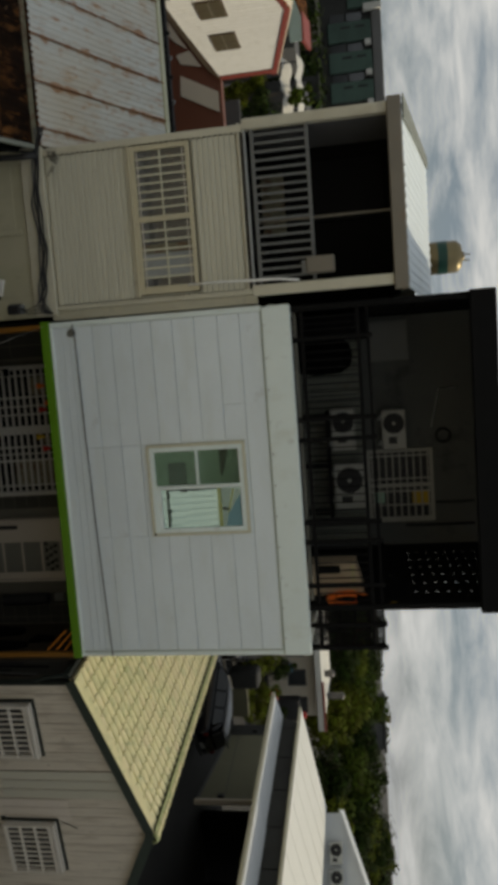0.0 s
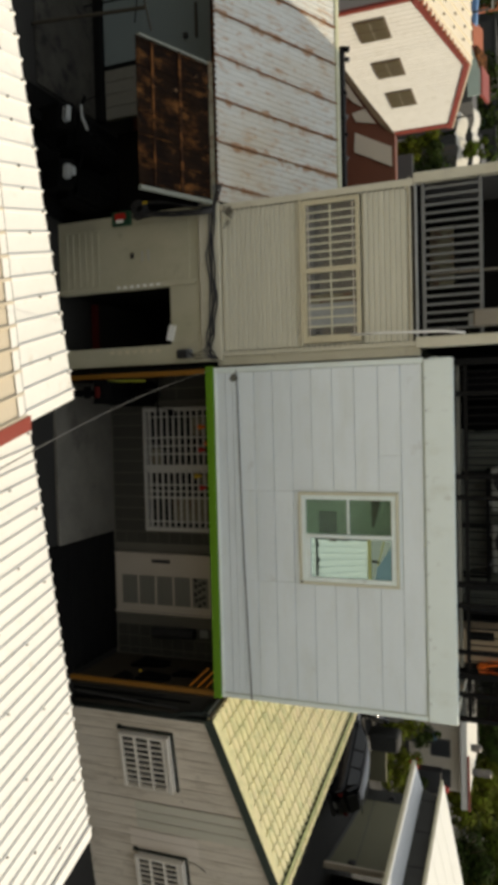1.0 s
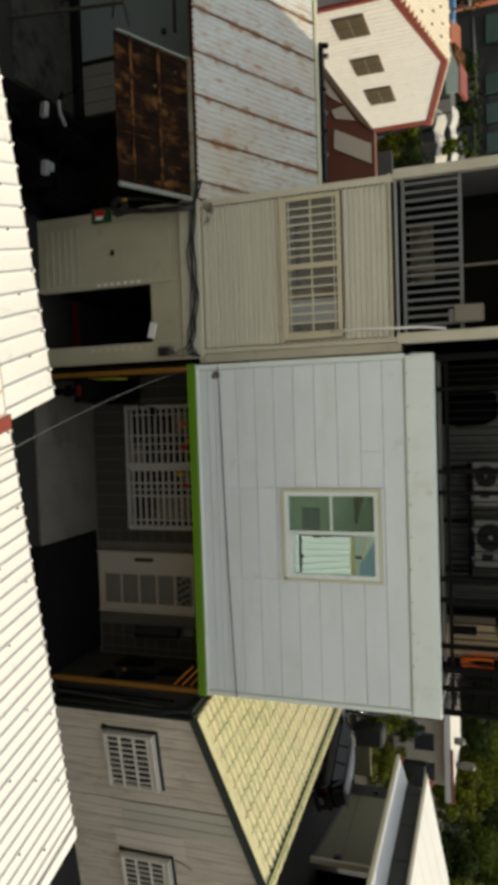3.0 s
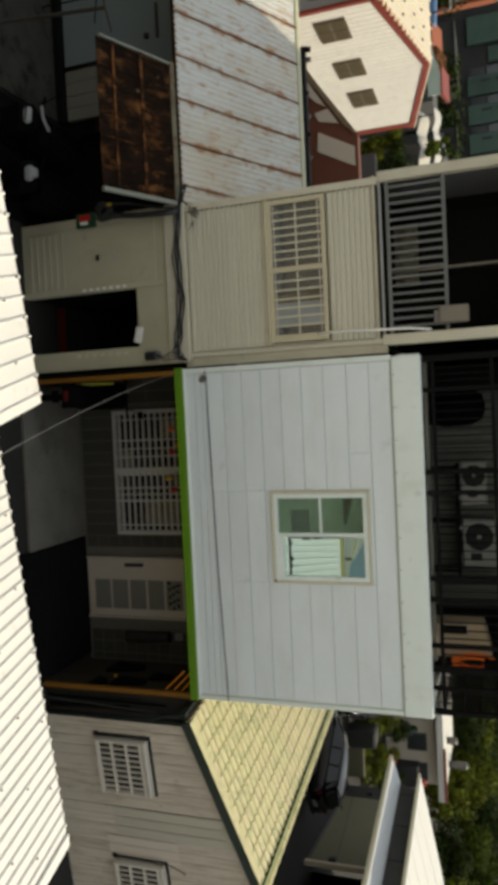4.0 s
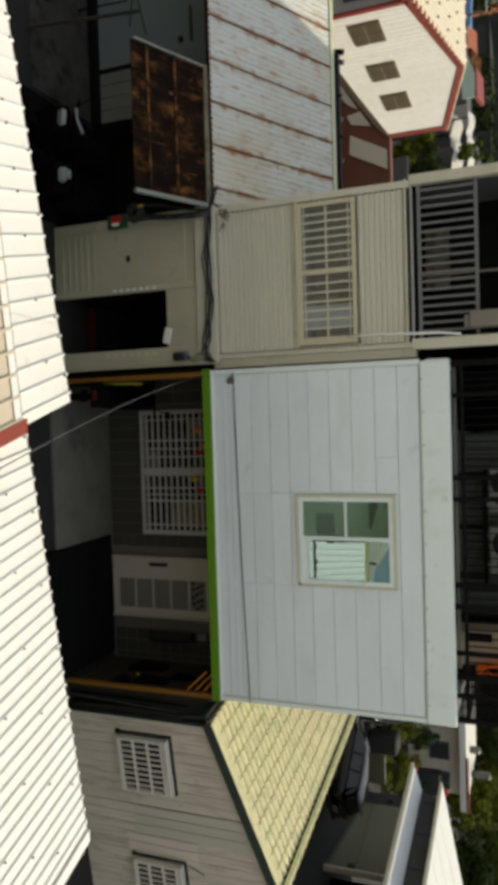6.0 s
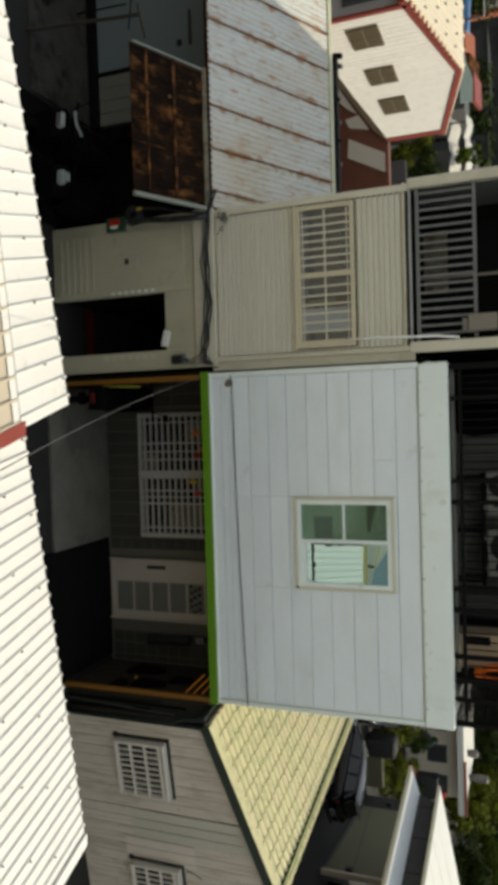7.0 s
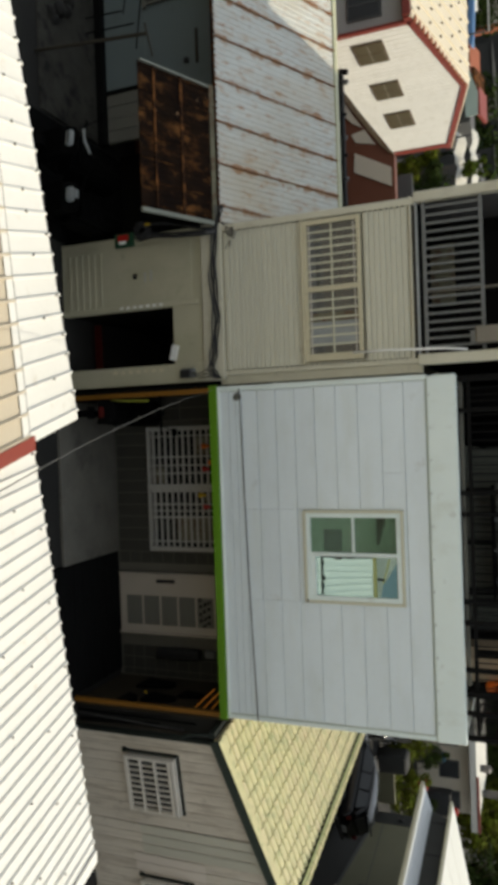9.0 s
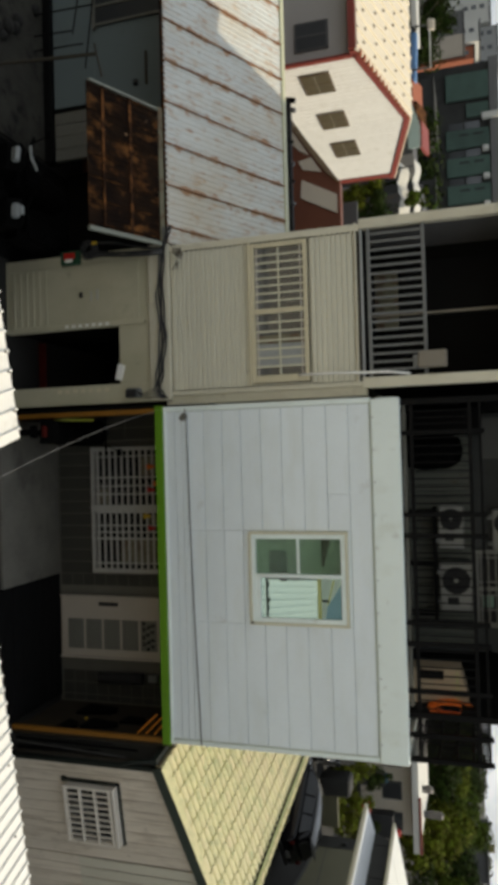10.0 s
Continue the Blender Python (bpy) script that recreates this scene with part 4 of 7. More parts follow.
    x = 2.55
    while x < 3.9:
        bx("bar", r, x, x + 0.016, 9.698, 9.712, 6.0, 6.70, BLACK_STEEL, 0)
        x += 0.105
    for x in (-0.5, -0.42, -0.34) + tuple(-0.16 + 0.105 * i for i in range(25)):
        bx("bar", r, x, x + 0.014, 9.698, 9.712, 6.0, 6.70, BLACK_STEEL, 0)
    sr = thing("railing", (3.94, 10.6, 5.85), "black steel side railing of the terrace", "railing")
    for z in (5.98, 6.2, 6.42, 6.63, 6.83):
        bx("rail", sr, 3.93, 3.96, 9.74, 11.6, z, z + 0.035, BLACK_STEEL, 0.005)
    for i in range(24):
        bx("bar", sr, 3.936, 3.954, 9.80 + 0.076 * i, 9.818 + 0.076 * i, 5.85, 6.83, BLACK_STEEL, 0)
    # window with white grille in the terrace wall
    w = thing("window", (2.35, 12.98, 6.72), "window in the terrace wall behind a white grille", "window", kind="structure")
    bx("pane", w, 1.74, 2.94, 12.985, 12.998, 6.76, 7.82, DARK_PLASTIC, 0)
    for a, b, cc, e in ((1.70, 2.98, 6.72, 6.78), (1.70, 2.98, 7.79, 7.85), (1.70, 1.76, 6.78, 7.79), (2.92, 2.98, 6.78, 7.79), (2.31, 2.37, 6.78, 7.79)):
        bx("window_frame", w, a, b, 12.94, 12.998, cc, e, AC_WHITE, 0.005)
    for i in range(9):
        bx("grille_bar", w, 1.72, 2.96, 12.90, 12.915, 6.80 + 0.118 * i, 6.825 + 0.118 * i, AC_WHITE, 0.003)
    for x in (1.80, 2.20, 2.42, 2.66, 2.88):
        bx("grille_rail", w, x, x + 0.025, 12.885, 12.90, 6.74, 7.83, AC_WHITE, 0.003)
    bx("plastic_box", None, 2.44, 2.64, 12.92, 12.98, 6.83, 7.0, MINT, 0.01, "mint green plastic box on the window ledge", "box")
    bx("yellow_board", None, 2.46, 2.70, 12.92, 12.975, 7.48, 7.76, YELLOW_PAINT, 0.008, "yellow sign board hung behind the grille", "board")
    air_conditioner((1.34, 12.8, 6.97), 0.68, 0.44, "white outdoor air conditioner hung high on the terrace wall")
    bk = thing("bracket", (1.34, 12.8, 6.91), "steel wall bracket under an air conditioner", "bracket", "brackets")
    for x in (1.13, 1.55):
        bx("arm", bk, x, x + 0.03, 12.62, 12.99, 6.935, 6.968, GREY_STEEL, 0.004)
    air_conditioner((1.26, 12.55, 6.13), 0.70, 0.44, "white outdoor air conditioner standing on a stand")
    air_conditioner((2.23, 12.55, 6.13), 0.76, 0.55, "larger white outdoor air conditioner standing on a stand")
    st = thing("steel_stand", (1.85, 12.55, 5.62), "low dark steel stand carrying the air conditioners", "stand")
    bx("top", st, 0.95, 2.75, 12.38, 12.74, 6.08, 6.128, BLACK_STEEL, 0.005)
    for x in (1.0, 1.85, 2.66):
        for y in (12.4, 12.68):
            bx("leg", st, x, x + 0.04, y, y + 0.04, 5.62, 6.08, BLACK_STEEL, 0.004)
    # coil of hose on the wall
    tube("hose_coil", None, [(1.50 + 0.115 * math.cos(a), 12.95 - 0.004 * i, 8.03 + 0.115 * math.sin(a)) for i, a in enumerate(2 * math.pi * k / 16 for k in range(22))], 0.022, DARK_PLASTIC,
         label="coiled black hose hung on the terrace wall", category="hose")
    tube("wall_pipe", None, [(0.7, 12.96, 8.3), (0.7, 12.96, 8.0), (1.35, 12.96, 7.85)], 0.015, GREY_STEEL, label="thin grey pipe on the terrace wall", category="pipe")
    for x, z in ((2.66, 7.86), (3.05, 7.35)):
        tube("wall_pipe", None, [(x, 12.96, z), (x + 0.01, 12.95, z + 0.4), (x, 12.96, 8.5)], 0.02, DARK_PLASTIC, label="thin black pipe on the terrace wall", category="pipe")
    # rounded black tub, pale carton with a fallen orange hose
    bm = bmesh.new()
    prof = [(0.14, 0.0), (0.24, 0.10), (0.29, 0.40), (0.27, 0.78), (0.18, 0.93), (0.05, 0.97)]
    rings = [[bm.verts.new((0.02 + q * math.cos(2 * math.pi * k / 20), 11.6 + 0.8 * q * math.sin(2 * math.pi * k / 20), 5.63 + hz)) for k in range(20)] for q, hz in prof]
    for a, b in zip(rings, rings[1:]):
        for k in range(20):
            bm.faces.new((a[k], a[(k + 1) % 20], b[(k + 1) % 20], b[k]))
    bm.faces.new(rings[0][::-1])
    part("covered_chair", bm, SCOOTER_BLACK, None, "rounded black covered chair on the terrace floor", "chair", smooth=True)
    bx("shelf_rack", None, -0.55, -0.22, 10.2, 12.4, 5.622, 6.85, SCOOTER_BLACK, 0.01, "black metal cabinet against the terrace screen", "cabinet")
    bx("storage_bin", None, -0.28, 0.05, 12.4, 12.9, 5.622, 6.35, AC_WHITE, 0.02, "pale plastic storage bin by the terrace wall", "bin")
    crate = thing("carton", (3.1, 10.6, 5.62), "pale cardboard carton with a dark slot on its side", "carton")
    bm = bmesh.new()
    add_poly(bm, [(2.98, 10.4, 5.623), (3.45, 10.4, 5.623), (3.42, 10.4, 6.60), (3.28, 10.4, 6.58), (2.98, 10.4, 6.50)], 0.4, (0, 1, 0))
    part("carton_body", bm, CARTON, crate)
    bx("carton_tape", crate, 3.0, 3.40, 10.39, 10.4, 6.45, 6.465, PALE_LIME, 0)
    bx("carton_slot", crate, 3.0, 3.12, 10.388, 10.402, 5.96, 6.28, BLACK_STEEL, 0.004)
    hose = []
    for k in range(150):
        a, turn = 0.36 * k, 0.36 * k / 6.283
        hose.append((3.46 + (0.085 + 0.02 * math.sin(turn * 2.1)) * math.sin(a) + 0.03 * math.sin(0.9 * turn), 10.30 + 0.018 * math.sin(1.7 * turn) - 0.004 * turn, 6.36 + (0.26 + 0.03 * math.sin(1.3 * turn)) * math.cos(a)))
    tube("orange_hose", None, hose, 0.012, ORANGE_HOSE, label="tangled orange hose hung over the carton", category="hose")
    bx("black_cabinet", None, 3.42, 3.86, 10.9, 11.5, 5.622, 6.75, BLACK_STEEL, 0.015, "black metal cabinet at the end of the terrace", "cabinet")
    bx("small_tag", None, 3.37, 3.39, 9.76, 9.85, 6.96, 7.04, YELLOW_PAINT, 0.003, "small yellow tag on the screen rail", "tag")


terrace()


# ---------------------------------------------------------------- narrow beige house
def beige_house():
    h = thing("house", (-1.9, 11.5, 0), "narrow beige house with lapped siding and a barred balcony", "house")
    y = 9.75
    bx("wall", h, -2.98, -0.90, y + 0.028, 14.5, 2.5, 5.36, BEIGE_TRIM, 0)
    z = 2.72
    while z < 5.30:
        z1 = min(z + 0.0717, 5.33)
        for s, e in ([(-2.90, -2.885), (-0.965, -0.93)] if (z1 > 3.90 and z < 4.70) else [(-2.90, -0.93)]):
            bx("siding_board", h, s, e, y - 0.014, y + 0.03, z + 0.0018, z1 - 0.0018, BEIGE_SIDING, 0.011, tilt=(1.2, 0, 0))
        z = z1
    # ragged sealant where the ribs meet the trims
    for i in range(36):
        q = 2.735 + 0.0717 * i
        for a in (-2.908, -0.934):
            bx("rib_end", h, a, a + 0.012, y - 0.022, y - 0.008, q, q + 0.034, POST_BROWN, 0)
    bx("corner_trim", h, -3.0, -2.905, y - 0.03, y + 0.04, 2.70, 5.40, BEIGE_TRIM, 0.008)
    bx("corner_trim", h, -0.925, -0.86, y - 0.03, y + 0.04, 2.62, 5.40, BEIGE_TRIM, 0.008)
    bx("gap_flashing", h, -0.86, -0.735, y + 0.02, y + 0.06, 2.6, 5.45, BEIGE_TRIM, 0.004)
    # window with grille
    x0, x1, z0, z1 = -2.88, -0.97, 3.90, 4.70
    for a, b, c, d in ((x0, x1, z0, z0 + 0.06), (x0, x1, z1 - 0.06, z1), (x0, x0 + 0.06, z0 + 0.06, z1 - 0.06), (x1 - 0.10, x1, z0 + 0.06, z1 - 0.06), (-1.98, -1.91, z0 + 0.06, z1 - 0.06)):
        bx("window_frame", h, a, b, y - 0.05, y + 0.03, c, d, CREAM_FRAME, 0.005)
    # One pale and one dull strip in front of the right pane.
    bx("blind", h, -1.50, -1.20, y - 0.012, y - 0.006, 3.965, 4.64, PALE_GREY_WHITE, 0.002, label="pale strip set just in front of the pane")
    bx("blind", h, -1.62, -1.50, y - 0.012, y - 0.006, 3.965, 4.64, RUST_GREEN, 0.002)
    bx("sealant", h, x0, x1, y - 0.030, y - 0.012, z1 + 0.001, z1 + 0.012, POST_BROWN, 0)
    bx("sealant", h, x0 - 0.010, x0 - 0.001, y - 0.030, y - 0.012, z0, z1, POST_BROWN, 0)
    bx("sealant", h, x1 + 0.001, x1 + 0.010, y - 0.030, y - 0.012, z0, z1, POST_BROWN, 0)
    bx("window_sill", h, x0 - 0.03, x1 + 0.03, y - 0.075, y, z0 - 0.03, z0, CREAM_FRAME, 0.005)
    for a, b in ((x0 + 0.06, -1.98), (-1.91, x1 - 0.10)):
        bx("pane", h, a, b, y - 0.004, y + 0.008, z0 + 0.06, z1 - 0.06, GLASS_DARK, 0)
        bx("grille_rail", h, a, b, y - 0.036, y - 0.022, 4.285, 4.309, WIN_CREAM, 0.003)
        for zz in (3.985, 4.595):
            bx("grille_rail", h, a, b, y - 0.036, y - 0.022, zz, zz + 0.014, BOX_CREAM, 0.003)
        n = 8 if a < -2 else 7
        for i in range(1, n):
            q = a + (b - a) * i / n
            bx("grille_bar", h, q - 0.013, q + 0.013, y - 0.034, y - 0.02, z0 + 0.06, z1 - 0.06, WIN_CREAM, 0.003)
    # balcony
    bx("balcony_floor", h, -2.96, -0.90, y + 0.05, 12.6, 5.34, 5.44, ROOM_SHADE, 0.006)
    bx("balcony_edge", h, -3.02, -0.86, y - 0.03, y + 0.045, 5.335, 5.362, BEIGE_TRIM, 0.006)
    bx("sealant", h, -2.98, -0.88, y - 0.025, y + 0.04, 5.362, 5.385, POST_BROWN, 0)
    bx("post", h, -3.06, -2.93, y - 0.04, y + 0.09, 5.40, 7.22, BEIGE_TRIM, 0.01)
    bx("post", h, -0.97, -0.83, y - 0.04, y + 0.09, 5.40, 7.22, BEIGE_TRIM, 0.01)
    bx("balcony_edge", h, -2.93, -0.97, y - 0.01, y + 0.03, 5.405, 5.435, GREY_STEEL, 0.004)
    for zz in (5.49, 6.195):
        bx("balcony_rail", h, -2.93, -0.97, y, y + 0.04, zz, zz + 0.045, DARK_BARS, 0.005)
    for i in range(18):
        x = -2.87 + i * 0.1055
        bx("baluster", h, x, x + 0.03, y + 0.008, y + 0.032, 5.535, 6.195, DARK_BARS, 0.003)
    # Side, back and ceiling darkened in colour to carry the balcony's shade.
    bx("balcony_side_wall", h, -3.0, -2.95, y + 0.1, 12.6, 5.44, 7.3, CABLE_GREY, 0.003)
    for i in range(12):
        bx("side_rib", h, -2.95, -2.935, y + 0.12 + 0.095 * i, y + 0.165 + 0.095 * i, 5.44, 7.25, CABLE_GREY, 0.004)
    bx("balcony_side_wall", h, -0.90, -0.85, y + 0.1, 12.6, 5.44, 7.3, ROOM_SHADE, 0.003)
    bx("balcony_back_wall", h, -2.95, -0.9, 11.0, 12.6, 5.44, 7.42, ROOM_SHADE, 0)
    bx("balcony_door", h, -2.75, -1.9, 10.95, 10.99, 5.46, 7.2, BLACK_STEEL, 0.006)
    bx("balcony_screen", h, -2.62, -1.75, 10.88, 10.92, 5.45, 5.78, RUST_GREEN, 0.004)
    rod("balcony_pole", h, (-1.84, 10.2, 5.44), (-1.84, 10.2, 7.28), 0.018, FASCIA_SHADE_RUST)
    bx("fascia", h, -3.10, -0.76, y - 0.10, y + 0.05, 7.22, 7.395, FASCIA_SHADE_RUST, 0.012)
    bx("balcony_ceiling", h, -2.95, -0.9, y + 0.06, 10.99, 7.28, 7.32, ROOM_SHADE, 0)
    bm = bmesh.new()
    add_sheet(bm, (-3.08, y - 0.08, 7.40), (1, 0, 0), (0, 3.4, 0.56), 2.32, 3.45, 0.125, 0.009)
    part("roof", bm, WHITE_PANEL, h, label="bright ribbed metal roof")
    bm = bmesh.new()
    add_poly(bm, [(-3.11, y - 0.09, 7.415), (-2.82, y - 0.09, 7.415), (-2.95, y + 3.36, 7.985), (-3.11, y + 3.36, 7.985)], 0.014, (0, 0, 1))
    part("verge_flashing", bm, BEAM_GREY, h, label="dull green-grey verge flashing")
    bx("roof_back", h, -2.98, -0.85, 12.6, 14.3, 5.4, 7.66, BEIGE_SIDING, 0.003)
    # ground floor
    # Near-black walls and ceiling hold the doorway room's shade in their colour.
    bx("wall", h, -3.03, -1.96, y + 0.06, 14.5, 0.0, 2.49, ROOM_SHADE, 0)
    bx("wall", h, -1.05, -0.80, y + 0.06, 14.5, 0.0, 2.49, ROOM_SHADE, 0)
    bx("wall", h, -1.955, -1.055, 13.0, 14.5, 0.0, 1.87, ROOM_SHADE, 0)
    bx("room_ceiling", h, -1.955, -1.055, y + 0.06, 14.5, 1.90, 2.48, ROOM_SHADE, 0)
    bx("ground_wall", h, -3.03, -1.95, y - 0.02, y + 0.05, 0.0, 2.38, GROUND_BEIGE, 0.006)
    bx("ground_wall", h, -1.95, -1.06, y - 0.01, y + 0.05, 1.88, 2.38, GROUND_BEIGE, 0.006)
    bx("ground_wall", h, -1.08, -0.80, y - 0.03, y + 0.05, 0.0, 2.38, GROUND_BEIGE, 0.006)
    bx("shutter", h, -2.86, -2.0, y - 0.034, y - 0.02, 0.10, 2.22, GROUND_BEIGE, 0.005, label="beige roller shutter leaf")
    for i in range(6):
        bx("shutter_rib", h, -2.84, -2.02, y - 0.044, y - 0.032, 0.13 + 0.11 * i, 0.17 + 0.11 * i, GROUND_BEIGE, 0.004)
    bx("shutter_lock", h, -2.46, -2.38, y - 0.05, y - 0.03, 1.26, 1.32, DARK_PLASTIC, 0.004)
    bx("paper_notice", h, -2.49, -2.33, y - 0.038, y - 0.033, 1.54, 1.575, AC_WHITE, 0.001, label="small torn white notice")
    bx("paper_notice", h, -2.47, -2.32, y - 0.038, y - 0.033, 1.44, 1.47, AC_WHITE, 0.001, label="small torn white notice")
    bx("door_jamb", h, -2.0, -1.93, y - 0.045, y + 0.1, 0.0, 2.3, GROUND_BEIGE, 0.006)
    for i in range(7):
        bx("jamb_sticker", h, -1.985, -1.945, y - 0.049, y - 0.044, 1.02 + 0.11 * i, 1.08 + 0.11 * i, WHITE_PVC, 0)
        bx("jamb_sticker", h, -1.03, -0.98, y - 0.036, y - 0.030, 0.86 + 0.13 * i, 0.93 + 0.13 * i, CREAM_FRAME, 0)
    bx("beam", h, -3.03, -0.80, y - 0.06, y + 0.05, 2.38, 2.70, BEIGE_TRIM, 0.012)
    bx("door_board", h, -1.9, -1.15, y + 0.75, y + 0.78, 0.04, 0.18, DARK_RED, 0.01, label="dull red board in the dark doorway")
    bx("white_flap", h, -1.36, -1.13, y - 0.05, y - 0.02, 1.84, 1.95, WHITE_PVC, 0.01, tilt=(0, 14, 0))
    # meter, junction box, lamp
    bx("meter_box", h, -3.07, -2.87, y - 0.11, y - 0.035, 1.00, 1.31, GREEN_PLASTIC, 0.01, label="green meter box with red and white stickers")
    bx("sticker", h, -3.04, -2.95, y - 0.114, y - 0.109, 1.06, 1.24, RED_PLASTIC, 0)
    bx("sticker", h, -2.95, -2.90, y - 0.114, y - 0.109, 1.08, 1.20, WHITE_PVC, 0)
    bx("junction_box", h, -1.0, -0.86, y - 0.12, y - 0.03, 2.02, 2.24, DARK_BARS, 0.02)
    bx("lamp_box", h, -0.98, -0.86, y - 0.16, y - 0.06, 2.02, 2.20, DARK_PLASTIC, 0.02)
    return h


beige_house()


def wires_on_houses():
    # bundle along the beam of the beige house
    for k, (dz, col) in enumerate(((0.0, CABLE), (0.03, CABLE), (-0.035, CABLE_GREY), (0.06, CABLE))):
        pts = [(-3.25, 9.62, 2.72 + dz), (-2.9, 9.64, 2.62 + 0.6 * dz), (-2.3, 9.645, 2.56 + dz), (-1.7, 9.645, 2.60 + dz), (-1.2, 9.645, 2.54 + dz), (-0.95, 9.62, 2.5 + dz), (-0.82, 9.6, 2.62 + dz)]
        fine = []
        for a, b in zip(pts, pts[1:]):
            for i in range(4):
                s = i / 4
                fine.append(Vector(a).lerp(Vector(b), s) + Vector((0, 0, 0.012 * math.sin(5 * s + 2.3 * k))))
        tube("cable", None, fine + [Vector(pts[-1])], 0.013, col, label="bundled cable pinned along the house front", category="cable", group="house cables")
    tube("cable", None, [(-2.95, 9.66, 2.6), (-3.0, 9.62, 2.3), (-3.1, 9.6, 1.9), (-3.14, 9.62, 1.55), (-3.1, 9.62, 1.35)], 0.02, CABLE, label="black cable dropping to the meter box", category="cable", group="house cables")
    for k, (a, r, col) in enumerate(((-2.95, 0.019, CABLE), (-2.915, 0.016, CABLE_GREY), (-2.90, 0.017, CABLE), (-2.935, 0.013, CABLE))):
        tube("cable", None, [(a, 9.60 - 0.01 * k, 1.36 + 0.05 * k), (a - 0.03, 9.59, 1.7), (a + 0.01 + 0.02 * (k % 2), 9.60, 2.05), (a + 0.03, 9.60, 2.45), (a + 0.02, 9.62, 2.64)], r, col, label="loose cable climbing the corner of the house", category="cable", group="house cables")
    for k in range(3):
        tube("cable", None, [(-0.93, 9.60, 2.22), (-0.90 + 0.03 * k, 9.585, 2.33), (-0.95 + 0.05 * k, 9.585, 2.45), (-0.84, 9.58, 2.60)], 0.008, CABLE, label="short black cable from the junction box", category="cable", group="house cables")
    tube("cable_coil", None, [(-3.02 + 0.10 * math.cos(0.7 * k) + 0.02 * math.sin(k), 9.585 + 0.02 * math.sin(1.3 * k), 1.53 + 0.11 * math.sin(0.7 * k)) for k in range(34)], 0.014, CABLE, label="black coil of spare cable by the meter", category="cable")
    rng = random.Random(8)
    tw = thing("twig_nest", (-2.83, 9.68, 2.86), "ragged brown tangle of twigs caught on the house corner", "nest")
    for k in range(26):
        p = Vector((rng.uniform(-2.95, -2.72), 9.68 + rng.uniform(-0.05, 0.01), rng.uniform(2.80, 2.93)))
        q = p + Vector((rng.uniform(-0.10, 0.10), rng.uniform(-0.04, 0.02), rng.uniform(-0.05, 0.06)))
        rod("twig", tw, p, q, 0.007, (FASCIA_SHADE_RUST, POST_BROWN)[k % 2], 4)
    tube("cable_coil", None, [(-3.05 + 0.085 * math.cos(0.83 * k) + 0.03 * math.sin(0.6 * k), 9.57 + 0.02 * math.sin(1.1 * k), 1.50 + 0.10 * math.sin(0.83 * k)) for k in range(60)], 0.015, CABLE, label="second black coil of spare cable by the meter", category="cable")
    bx("cable_tag", None, -3.13, -3.09, 9.53, 9.545, 1.58, 1.66, YELLOW_PAINT, 0.003, "small yellow tag tied to the cable coil", "tag")
    tube("cable", None, [(-0.66, 9.585, 2.94), (-0.60, 9.575, 2.945)] + [(-0.45 + 0.49 * i, 9.575 - 0.002 * (i % 2), 2.955 + 0.012 * i - 0.015 * math.sin(0.35 * i)) for i in range(10)] + [(3.99, 9.58, 3.07)], 0.007, CABLE,
         label="black cable running along the white panels", category="cable", group="house cables")
    tube("pipe", None, [(-1.05, 9.69, 4.55), (-1.05, 9.68, 5.0), (-1.03, 9.66, 5.4), (-1.02, 9.66, 5.75), (-0.985, 9.67, 6.02)], 0.017, WHITE_PVC, label="thin white drain pipe up to the balcony", category="pipe")
    bx("rail_box", None, -1.26, -1.05, 9.60, 9.745, 6.125, 6.48, FASCIA_SHADE_RUST, 0.015, "dull cream metal box hung on the balcony railing", "box")
    bx("box_bracket", None, -1.22, -1.06, 9.66, 9.745, 6.06, 6.123, DARK_BARS, 0.006, "steel bracket of the balcony box", "bracket")
    # drop wire over the alley
    tube("drop_wire", None, sagging((-0.66, 9.57, 2.56), (0.20, 2.0, 5.02), 0.16), 0.0034, CABLE_GREY, label="grey drop wire across the alley", category="cable")


wires_on_houses()


def water_tank():
    t = thing("water_tank", (-1.78, 15.2, 7.4), "stainless water tank with a green band on a stand", "water tank")
    bx("stand", t, -2.15, -1.40, 14.85, 15.55, 7.35, 8.05, GREY_STEEL, 0.01)
    bm = bmesh.new()
    prof = [(0.30, 8.05), (0.31, 8.1), (0.31, 8.62), (0.29, 8.67), (0.22, 8.74), (0.08, 8.77), (0.08, 8.80), (0.0001, 8.81)]
    rings = [[bm.verts.new((-1.72 + q * math.cos(2 * math.pi * k / 24), 15.2 + q * math.sin(2 * math.pi * k / 24), z)) for k in range(24)] for q, z in prof]
    for a, b in zip(rings, rings[1:]):
        for k in range(24):
            bm.faces.new((a[k], a[(k + 1) % 24], b[(k + 1) % 24], b[k]))
    part("tank", bm, TANK_STEEL, t, smooth=True)
    bm = bmesh.new()
    add_rod(bm, (-1.72, 15.2, 8.28), (-1.72, 15.2, 8.46), 0.316, n=24)
    part("band", bm, TANK_GREEN, t)
    bx("float_valve", t, -1.75, -1.72, 15.1, 15.13, 8.79, 8.91, GREY_STEEL, 0.003)
    bx("float_valve", t, -1.64, -1.61, 15.1, 15.13, 8.75, 8.89, GREY_STEEL, 0.003)
    bx("tank_base", None, -2.3, -1.2, 14.45, 16.0, 5.0, 7.34, FAR_GREY, 0.01, "grey stair tower carrying the water tank", "tower")


water_tank()


